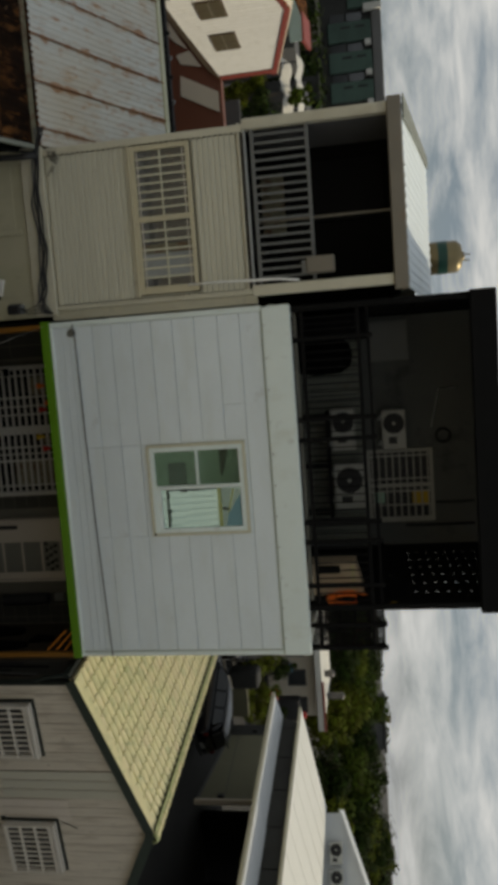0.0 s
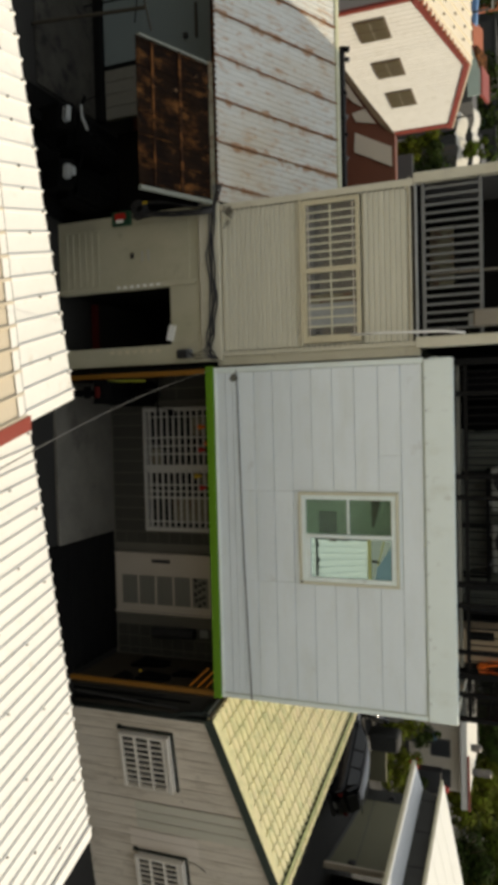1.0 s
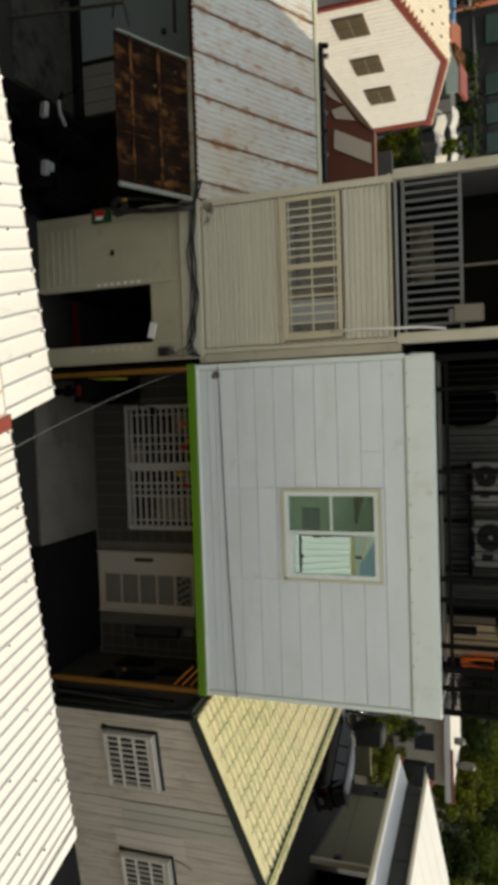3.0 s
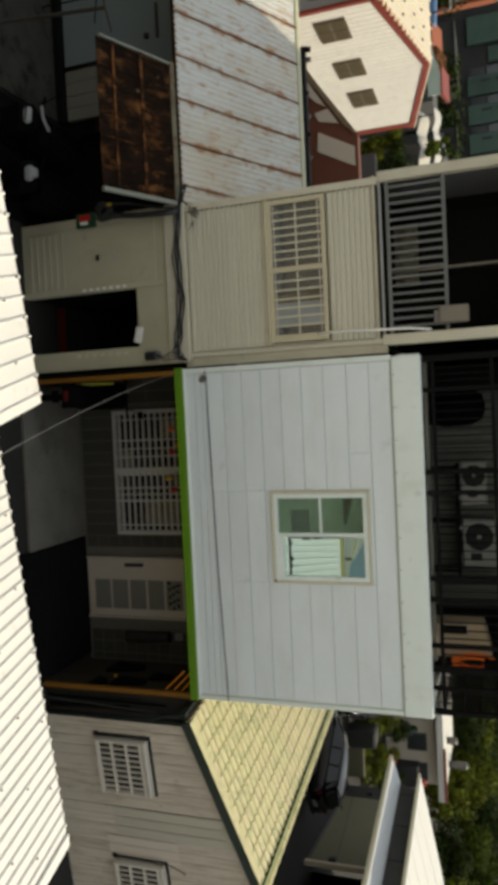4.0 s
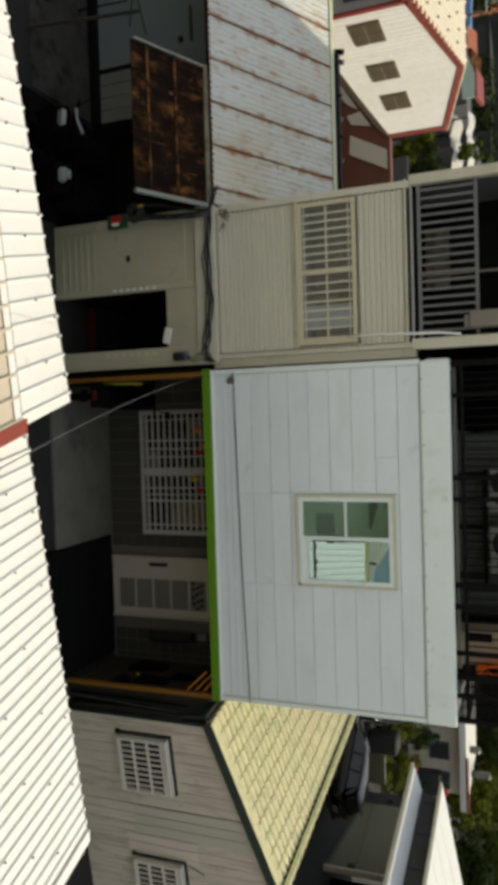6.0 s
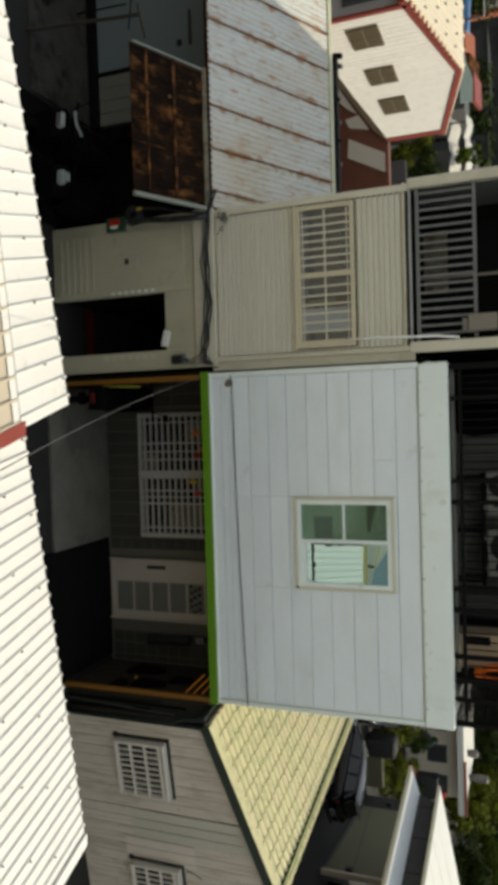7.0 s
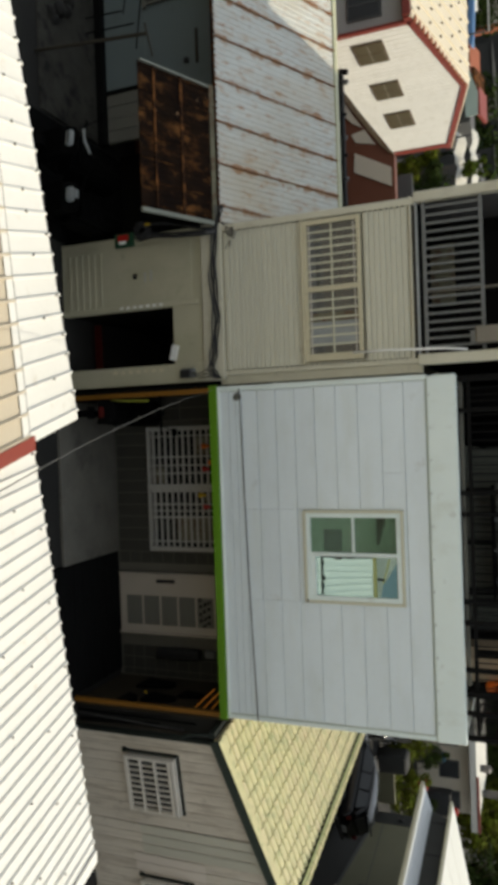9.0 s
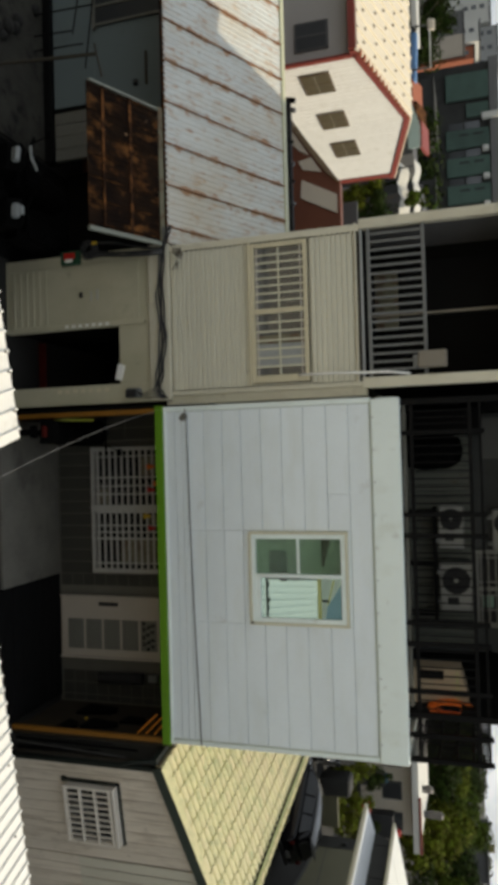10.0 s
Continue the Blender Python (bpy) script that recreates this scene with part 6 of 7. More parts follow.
# ---------------------------------------------------------------- white gabled house with red trim
def red_trim_house():
    h = thing("house", (-12.7, 20, 0), "white sided house with red trim and a pale tiled roof", "house")
    X, y0, y1, EV, AP, ym, L = -8.75, 16.25, 23.7, 4.53, 5.32, 19.8, -19.0
    bm = bmesh.new()
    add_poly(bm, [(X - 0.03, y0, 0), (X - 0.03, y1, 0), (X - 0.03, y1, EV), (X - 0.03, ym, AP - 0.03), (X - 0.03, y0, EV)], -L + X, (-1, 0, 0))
    part("wall", bm, GABLE_SHADE, h)
    # upright boards on the gable
    q = y0
    while q < y1 - 0.01:
        e = min(q + 0.2, y1)
        pts = [(X - 0.03, q + 0.009, 0.0), (X - 0.03, e - 0.009, 0.0)]
        for v in (e - 0.009, q + 0.009):
            f = (v - y0) / (ym - y0) if v < ym else (y1 - v) / (y1 - ym)
            pts.append((X - 0.03, v, EV + f * (AP - EV) - 0.04))
        bm = bmesh.new()
        add_poly(bm, pts, 0.026, (1, 0, 0))
        part("siding_board", bm, GABLE_WHITE, h)
        q = e
    bx("corner_trim", h, X - 0.04, X + 0.03, y0 - 0.10, y0 + 0.04, 0, EV + 0.03, RED_TRIM, 0.01)
    bx("corner_trim", h, X - 0.04, X + 0.035, y1 - 0.16, y1 + 0.10, 0, EV + 0.03, RED_TRIM, 0.01)
    for pa, pb in (((y0 - 0.25, EV - 0.055), (ym, AP)), ((y1 + 0.22, EV - 0.05), (ym, AP))):
        bm = bmesh.new()
        add_poly(bm, [(X - 0.1, pa[0], pa[1] - 0.06), (X - 0.1, pb[0], pb[1] - 0.06), (X - 0.1, pb[0], pb[1] + 0.10), (X - 0.1, pa[0], pa[1] + 0.10)], 0.13, (1, 0, 0))
        part("barge_board", bm, RED_TRIM, h, label="red barge board")
    for s, ye in ((1, y0 - 0.3), (-1, y1 + 0.25)):
        bm = bmesh.new()
        ze = EV - (AP - EV) / (ym - y0) * 0.3
        add_poly(bm, [(X + 0.02, ye, ze + 0.08), (X + 0.02, ym, AP + 0.08), (L, ym, AP + 0.08), (L, ye, ze + 0.08)], 0.06, (0, 0, 1))
        part("roof", bm, CREAM_ROOF, h)
    # tile ends standing over the barge board
    for k in range(15):
        f = (k + 0.5) / 15
        q = y0 - 0.22 + (ym - y0 + 0.22) * f
        bx("tile_end", h, X - 0.05, X + 0.06, q - 0.07, q + 0.07, EV + (AP - EV) * f + 0.05, EV + (AP - EV) * f + 0.12, TERRACOTTA, 0.015)
    # raised tile courses on the near slope
    v = Vector((0, ym - y0 + 0.3, AP - EV + 0.07))
    tilt = math.degrees(math.atan2(v.z, v.y))
    lift = Vector((0, 0, 0.145))
    for k in range(20):
        x = X - 0.12 - 0.36 * k
        q = Vector((x, y0 - 0.3, EV - 0.07)) + v * 0.5 + lift
        bx("roof_rib", h, x - 0.03, x + 0.03, q.y - v.length / 2, q.y + v.length / 2, q.z - 0.005, q.z + 0.03, CREAM_ROOF, 0.006, tilt=(tilt, 0, 0))
        for f in (0.1, 0.28, 0.46, 0.64, 0.82):
            q = Vector((x - 0.18, y0 - 0.3, EV - 0.07)) + v * (f + 0.03 * (k % 2)) + lift
            bx("roof_clip", h, q.x - 0.02, q.x + 0.02, q.y - 0.04, q.y + 0.04, q.z - 0.01, q.z + 0.03, BROWN_FRAME, 0.006, tilt=(tilt, 0, 0))
    bx("fascia", h, L, X, y0 - 0.34, y0 - 0.28, EV - 0.12, EV + 0.05, RED_TRIM, 0.01)
    # windows of the gable wall: frame of bars round a brown pane
    R = Matrix.Translation((X, 0, 0)) @ pose(0, 0, 0, 0, 0, 90)
    for a, b in ((16.70, 17.66), (18.75, 19.68), (20.63, 21.68)):
        w = bx("window", h, a, b, -0.035, -0.004, 3.12, 3.84, BROWN_FRAME, 0.01, fr=R)
        m = (a + b) / 2
        bx("mullion", w, m - 0.022, m + 0.022, -0.048, -0.036, 3.14, 3.82, BROWN_FRAME, 0, fr=R)
        for p, q in ((a + 0.05, m - 0.025), (m + 0.025, b - 0.05)):
            bx("pane", w, p, q, -0.042, -0.03, 3.18, 3.78, GLASS_BROWN, 0, fr=R)
            bx("pane_bar", w, p, q, -0.05, -0.04, 3.458, 3.482, FASCIA_SHADE_RUST, 0, fr=R)
    for a, b in ((-9.68, -9.02), (-11.6, -10.8)):
        w = bx("window", h, a, b, y0 - 0.05, y0 - 0.003, 3.16, 3.93, FAR_GREY, 0.01)
        bx("pane", w, a + 0.05, b - 0.05, y0 - 0.06, y0 - 0.045, 3.21, 3.88, GLASS_DARK, 0)
        bx("pane_bar", w, (a + b) / 2 - 0.02, (a + b) / 2 + 0.02, y0 - 0.07, y0 - 0.055, 3.2, 3.9, FAR_GREY, 0)


red_trim_house()


def yard_between():
    """Low maroon and cream outbuilding, plants and white roofs between the shed and the gabled house."""
    b = thing("outbuilding", (-6.4, 16.2, 0), "low maroon outbuilding with cream wall panels", "outbuilding")
    Y = 15.5
    def face(name, pts, mat, out):
        bm = bmesh.new()
        add_poly(bm, [(x, Y - out, z) for x, z in pts], 0.03 if out else 0.25, (0, 1, 0))
        part(name, bm, mat, b)
    face("wall", [(-8.6, 0), (-4.6, 0), (-4.6, 4.22), (-5.72, 4.22), (-7.3, 3.12), (-8.6, 2.3)], MAROON, 0)
    face("barge_board", [(-8.6, 2.30), (-7.26, 3.17), (-5.90, 4.05), (-5.70, 4.24), (-5.74, 4.14), (-5.92, 3.95), (-7.18, 3.08), (-8.5, 2.2)], ROOF_EDGE_BROWN, 0.06)
    face("wall_panel", [(-7.10, 3.12), (-6.36, 3.58), (-6.50, 3.36), (-6.95, 2.95)], CREAM_WALL, 0.034)
    face("wall_panel", [(-6.32, 3.62), (-5.98, 3.84), (-6.08, 3.42), (-6.26, 3.34)], CREAM_WALL, 0.034)
    face("wall_panel", [(-5.86, 3.40), (-5.46, 4.15), (-5.06, 4.15), (-5.47, 3.37)], CREAM_WALL, 0.034)
    face("wall_panel", [(-6.75, 2.85), (-6.2, 3.25), (-6.3, 2.7)], CREAM_WALL, 0.034)
    bx("grey_wall", b, -5.95, -4.4, 17.5, 17.6, 0.0, 4.28, FAR_GREY, 0.01)
    for k, (x, y, z, r) in enumerate(((-9.06, 25.5, 3.49, 0.52), (-8.44, 25.4, 3.74, 0.62), (-7.94, 25.75, 3.68, 0.62), (-8.69, 25.0, 3.18, 0.45), (-9.0, 27.2, 5.05, 0.5))):
        shrub((x, y, 0), z + r, r, 40 + k, "bushy dark green shrub beside the outbuilding", (LEAF_YELLOW, LEAF_DARK, LEAF_DARK, LEAF_YELLOW, LEAF)[k], 900, 0.075)
    c = thing("canopy", (-9.5, 27.5, 0), "ragged white fabric canopy on thin posts among the yards", "canopy")
    for z0, wide, lean, mat in ((4.40, 0.27, 0.75, FAR_WHITE), (4.95, 0.16, 0.5, FAR_WHITE)):
        bm = bmesh.new()
        rows = []
        for k in range(13):
            x = -10.6 + 0.19 * k
            wob = 0.05 * math.sin(1.1 * k) + 0.03 * math.sin(2.7 * k + 1)
            rows.append([bm.verts.new((x, 27.5 + lean * f + 0.1 * math.sin(0.8 * k), z0 + wob + (wide + 0.04 * math.sin(1.7 * k)) * f)) for f in (0.0, 0.5, 1.0)])
        for a, b in zip(rows, rows[1:]):
            for i in range(2):
                bm.faces.new((a[i], b[i], b[i + 1], a[i + 1]))
        geo = bmesh.ops.extrude_face_region(bm, geom=bm.faces[:])
        bmesh.ops.translate(bm, vec=(0, 0.02, 0), verts=[q for q in geo["geom"] if isinstance(q, bmesh.types.BMVert)])
        part("valance", bm, mat, c)
    for x in (-10.4, -8.5):
        rod("post", c, (x, 27.6, 0), (x, 27.6, 4.95), 0.03, FAR_GREY)
    g = thing("house", (-13.4, 31, 0), "small house with terracotta and red roofs", "house")
    bx("wall", g, -14.6, -11.9, 30.2, 33, 0, 4.75, FAR_GREY, 0.01)
    for name, x0, x1, y0, z0, z1, mat, label in (("roof", -14.75, -13.5, 29.7, 4.86, 5.16, TERRACOTTA, ""), ("roof", -13.65, -12.95, 29.5, 5.02, 5.30, RUST_RIDGE, "rust brown roof sheet"), ("roof", -13.0, -11.95, 29.8, 5.16, 5.36, RED_TRIM, "dull red metal roof")):
        bm = bmesh.new()
        add_poly(bm, [(x0, y0, z0), (x1, y0, z0), (x1, y0 + 1.0, z1), (x0, y0 + 1.0, z1)], 0.12, (0, 0, -1))
        part(name, bm, mat, g, label=label)
    bm = bmesh.new()
    add_poly(bm, [(-13.95, 29.3, 4.60), (-11.75, 29.3, 4.66), (-11.75, 29.3, 5.10), (-12.6, 29.3, 5.12), (-13.6, 29.3, 4.80)], 0.04, (0, 1, 0))
    part("green_panel", bm, PALE_MINT, g, label="pale mint sheet under the red roof")
    q = thing("canopy", (-16.2, 30, 0), "white canopy with a blue sheet on thin posts", "canopy")
    bx("sheet", q, -16.7, -14.6, 29.7, 30.2, 4.80, 5.05, BLUE_SHEET, 0.05, tilt=(0, 3, 0))
    bx("sheet", q, -19.0, -16.45, 29.7, 31, 4.85, 5.12, FAR_WHITE, 0.05)
    bx("top_beam", q, -16.9, -14.95, 29.6, 29.66, 5.55, 5.60, FAR_WHITE, 0.01)
    bx("beam_box", q, -16.85, -16.4, 29.55, 29.7, 5.5, 5.78, CREAM_WALL, 0.05)
    for x in (-18.8, -16.7, -15.0):
        bx("post", q, x, x + 0.06, 29.62, 29.68, 0, 5.54 if x > -17 else 4.7, FAR_GREY, 0.01)
    g2 = thing("house", (-9, 35.5, 0), "low pale house with a flat grey roof", "house")
    bx("wall", g2, -11.5, -6.5, 33.4, 38, 0, 4.7, FAR_GREY, 0.02)
    bx("roof", g2, -11.7, -6.3, 33.2, 38.2, 4.7, 4.9, FAR_GREY, 0.02)
    for i in range(3):
        bx("window", g2, -10.8 + 1.4 * i, -9.9 + 1.4 * i, 33.34, 33.41, 3.5, 4.3, GLASS_DARK, 0.005)


# ---------------------------------------------------------------- plants
def add_leaves(bm, rng, count, centre, radii, size, lumps):
    """Many small bent leaf clumps filling a lumpy crown."""
    c = Vector(centre)
    blobs = []
    for _ in range(lumps):
        d = Vector((rng.gauss(0, 1), rng.gauss(0, 1), rng.gauss(0, 1))).normalized()
        q = rng.random() ** 0.5
        blobs.append((c + Vector((d.x * radii[0] * q, d.y * radii[1] * q, d.z * radii[2] * q)) * 0.85, rng.uniform(0.22, 0.52)))
    for i in range(count):
        o, s = blobs[i % lumps]
        d = Vector((rng.gauss(0, 1), rng.gauss(0, 1), rng.gauss(0, 1))).normalized()
        p = o + Vector((d.x * radii[0], d.y * radii[1], d.z * radii[2])) * s * rng.uniform(0.6, 1.05)
        a = (1.7 * d + Vector((rng.uniform(-0.8, 0.8), rng.uniform(-0.8, 0.8), rng.uniform(-0.3, 0.9)))).normalized()
        t = a.orthogonal().normalized()
        t.rotate(Matrix.Rotation(rng.uniform(0, 6.28), 3, a))
        b = a.cross(t)
        l, w = size * rng.uniform(0.6, 1.3), size * rng.uniform(0.25, 0.5)
        v = [bm.verts.new(p - t * l), bm.verts.new(p + b * w + a * 0.12 * l), bm.verts.new(p + t * l), bm.verts.new(p - b * w + a * 0.12 * l)]
        bm.faces.new(v)


def tree(at, height, spread, seed, label, mat, count=1500, size=0.22, lumps=16):
    rng = random.Random(seed)
    t = thing("tree", at, label, "tree", "trees beyond the yards")
    x, y, z = at
    bm = bmesh.new()
    top = Vector((x + rng.uniform(-0.3, 0.3), y, 0.62 * height))
    add_rod(bm, (x, y, 0), top, 0.035 * height, 0.018 * height, 8)
    for k in range(6):
        a = 2 * math.pi * k / 6 + rng.uniform(-0.4, 0.4)
        s = Vector((x, y, 0)).lerp(top, rng.uniform(0.55, 0.95))
        add_rod(bm, s, s + Vector((math.cos(a) * spread * 0.6, math.sin(a) * spread * 0.6, rng.uniform(0.15, 0.3) * height)), 0.012 * height, 0.004 * height, 6)
    part("trunk", bm, BARK, t)
    bm = bmesh.new()
    add_leaves(bm, rng, count, (x, y, 0.64 * height), (spread, spread, 0.36 * height), size, lumps)
    part("crown", bm, mat, t)
    return t


def shrub(at, height, spread, seed, label, mat, count=420, size=0.09):
    rng = random.Random(seed)
    t = thing("shrub", at, label, "shrub", "garden shrubs")
    x, y, z = at
    bm = bmesh.new()
    for k in range(4):
        add_rod(bm, (x + 0.05 * k, y, 0), (x + rng.uniform(-0.6, 0.6) * spread, y + rng.uniform(-0.4, 0.4) * spread, 0.8 * height), 0.03, 0.01, 5)
    part("stems", bm, BARK, t)
    bm = bmesh.new()
    add_leaves(bm, rng, count, (x, y, height - spread), (spread, spread, min(spread * 1.2, height * 0.5)), size, 9)
    part("leaves", bm, mat, t)
    return t


yard_between()


# ---------------------------------------------------------------- buildings, cars and yards beyond the gabled house
def long_roof():
    s = thing("building", (14, 21, 0), "long low building with a white metal roof and a wide gutter", "building")
    d, u, up = Vector((0.171, -0.985, 0)), Vector((0.985, 0.171, 0)), Vector((0, 0, 1))
    A = Vector((11.915, 25.155, 0))
    def at(along, off, z):
        return A + d * along + u * off + up * z
    def slab(name, pts, mat, thick, way=(0, 0, -1), label=""):
        bm = bmesh.new()
        add_poly(bm, pts, thick, way)
        return part(name, bm, mat, s, label=label)
    # lower awning sheet in three lengths with lapped joints, cream front lip
    for k, (a, b) in enumerate(((0.0, 5.2), (5.15, 10.4), (10.35, 15.0))):
        slab("awning_sheet", [at(a, 0, 2.92 + 0.006 * k), at(b, 0, 2.90 + 0.006 * k), at(b, 1.0, 3.13 + 0.006 * k), at(a, 1.0, 3.14 + 0.006 * k)], GUTTER, 0.012, label="grey-white sloping awning sheet below the roof")
    slab("awning_lip", [at(-0.02, -0.035, 2.90), at(15, -0.035, 2.88), at(15, 0.0, 2.94), at(-0.02, 0.0, 2.96)], CREAM_FRAME, 0.07, label="stained cream lip of the awning sheet")
    slab("wall_face", [at(-0.02, 1.0, 3.10), at(15, 1.0, 3.08), at(15, 1.0, 3.74), at(0.35, 1.0, 3.75)], DARK_WALL, 0.10, u, "dark grey wall above the awning sheet")
    for k in range(9):
        slab("wall_seam", [at(1.5 * k + 0.6, 0.996, 3.14), at(1.5 * k + 0.63, 0.996, 3.14), at(1.5 * k + 0.63, 0.996, 3.72), at(1.5 * k + 0.6, 0.996, 3.72)], BLACK_STEEL, 0.006, -u)
    # roof
    near = 15.0
    slab("roof", [at(-0.45, 0.94, 3.78), at(near, 0.94, 3.78), at(near, 5.0, 4.43), at(-0.05, 5.0, 4.43)], WHITE_ROOF, 0.05, label="white metal roof")
    slab("roof_back", [at(-0.05, 5.0, 4.43), at(near, 5.0, 4.43), at(near, 9.0, 3.9), at(-0.05, 9.0, 3.9)], WHITE_ROOF, 0.05)
    slab("eave_edge", [at(-0.46, 0.90, 3.745), at(near, 0.90, 3.745), at(near, 0.945, 3.80), at(-0.46, 0.945, 3.80)], CREAM_FRAME, 0.05, label="stained cream eave edge")
    for k in range(1, 15):
        bm = bmesh.new()
        q = near * k / 15
        add_rod(bm, at(q, 0.95, 3.785), at(q, 4.98, 4.435), 0.010, n=4)
        part("roof_seam", bm, WHITE_ROOF, s)
    # wall of the carport below, and black walls standing in for its inner shade
    G = Matrix.Translation((15.3, 23.85, 0)) @ pose(0, 0, 0, 0, 0, 81.6)
    bx("carport_wall", s, 0.06, 6.45, -0.1, 0.0, 0, 2.95, GARAGE_WALL, 0.01, label="dull beige carport wall", fr=G)
    slab("carport_joint", [G @ Vector((0.4, 0.004, 0.98)), G @ Vector((6.4, 0.004, 0.42)), G @ Vector((6.4, 0.004, 0.45)), G @ Vector((0.4, 0.004, 1.01))], FAR_GREY, 0.006, G.to_3x3() @ Vector((0, 1, 0)))
    bx("carport_base", s, 0.0, 6.45, 0.0, 0.05, 0, 0.10, FAR_GREY, 0.01, fr=G)
    bx("carport_post", s, -0.10, 0.05, -0.08, 0.10, 0, 3.0, CREAM_WALL, 0.01, fr=G)
    bx("carport_rail", s, 0.055, 0.16, -0.02, 0.06, 0, 2.9, DARK_PLASTIC, 0.01, fr=G)
    bx("carport_lamp", s, 0.10, 0.34, 0.0, 0.16, 0.78, 1.02, DARK_PLASTIC, 0.02, fr=G)
    bx("carport_end", s, 6.46, 7.7, -0.14, 0.02, 0, 2.9, DARK_WALL, 0.01, fr=G)
    bx("carport_switch", s, 6.7, 6.9, 0.02, 0.14, 1.0, 1.2, DARK_PLASTIC, 0.02, fr=G)
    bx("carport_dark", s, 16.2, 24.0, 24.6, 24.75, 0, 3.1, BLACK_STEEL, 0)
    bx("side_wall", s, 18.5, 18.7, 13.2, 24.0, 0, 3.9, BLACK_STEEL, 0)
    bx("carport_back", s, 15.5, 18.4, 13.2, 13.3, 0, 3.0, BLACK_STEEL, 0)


long_roof()


def ac_house():
    """White building behind the long roof with two outdoor units on its sloping gable."""
    F = pose(17.15, 26.2, 0, 0, 0, -33)
    h = thing("house", (17.15, 26.2, 0), "white rendered house with two outdoor units on its gable", "house", turn=-33)
    bm = bmesh.new()
    add_poly(bm, [(0, 0, 0), (5.5, 0, 0), (5.5, 0, 6.85), (0, 0, 4.90)], 2.0, (0, 1, 0))
    part("wall", bm, GUTTER, h, m=F)
    bm = bmesh.new()
    add_poly(bm, [(-0.12, -0.12, 4.87), (5.6, -0.12, 6.90), (5.6, 2.1, 6.90), (-0.12, 2.1, 4.87)], 0.08, (0, 0, 1))
    part("roof", bm, GUTTER, h, m=F)
    for x in (1.31, 2.18):
        p = F @ Vector((x, -0.2, 4.48))
        air_conditioner(p, 0.72, 0.52, "white outdoor air conditioner hung on the white gable", turn=-33)
        k = thing("bracket", F @ Vector((x, -0.2, 4.43)), "steel wall bracket under an air conditioner", "bracket", "brackets", turn=-33)
        for q in (-0.25, 0.2):
            bx("arm", k, x + q, x + q + 0.04, -0.36, -0.002, 4.435, 4.475, GREY_STEEL, 0.004, fr=F)


ac_house()


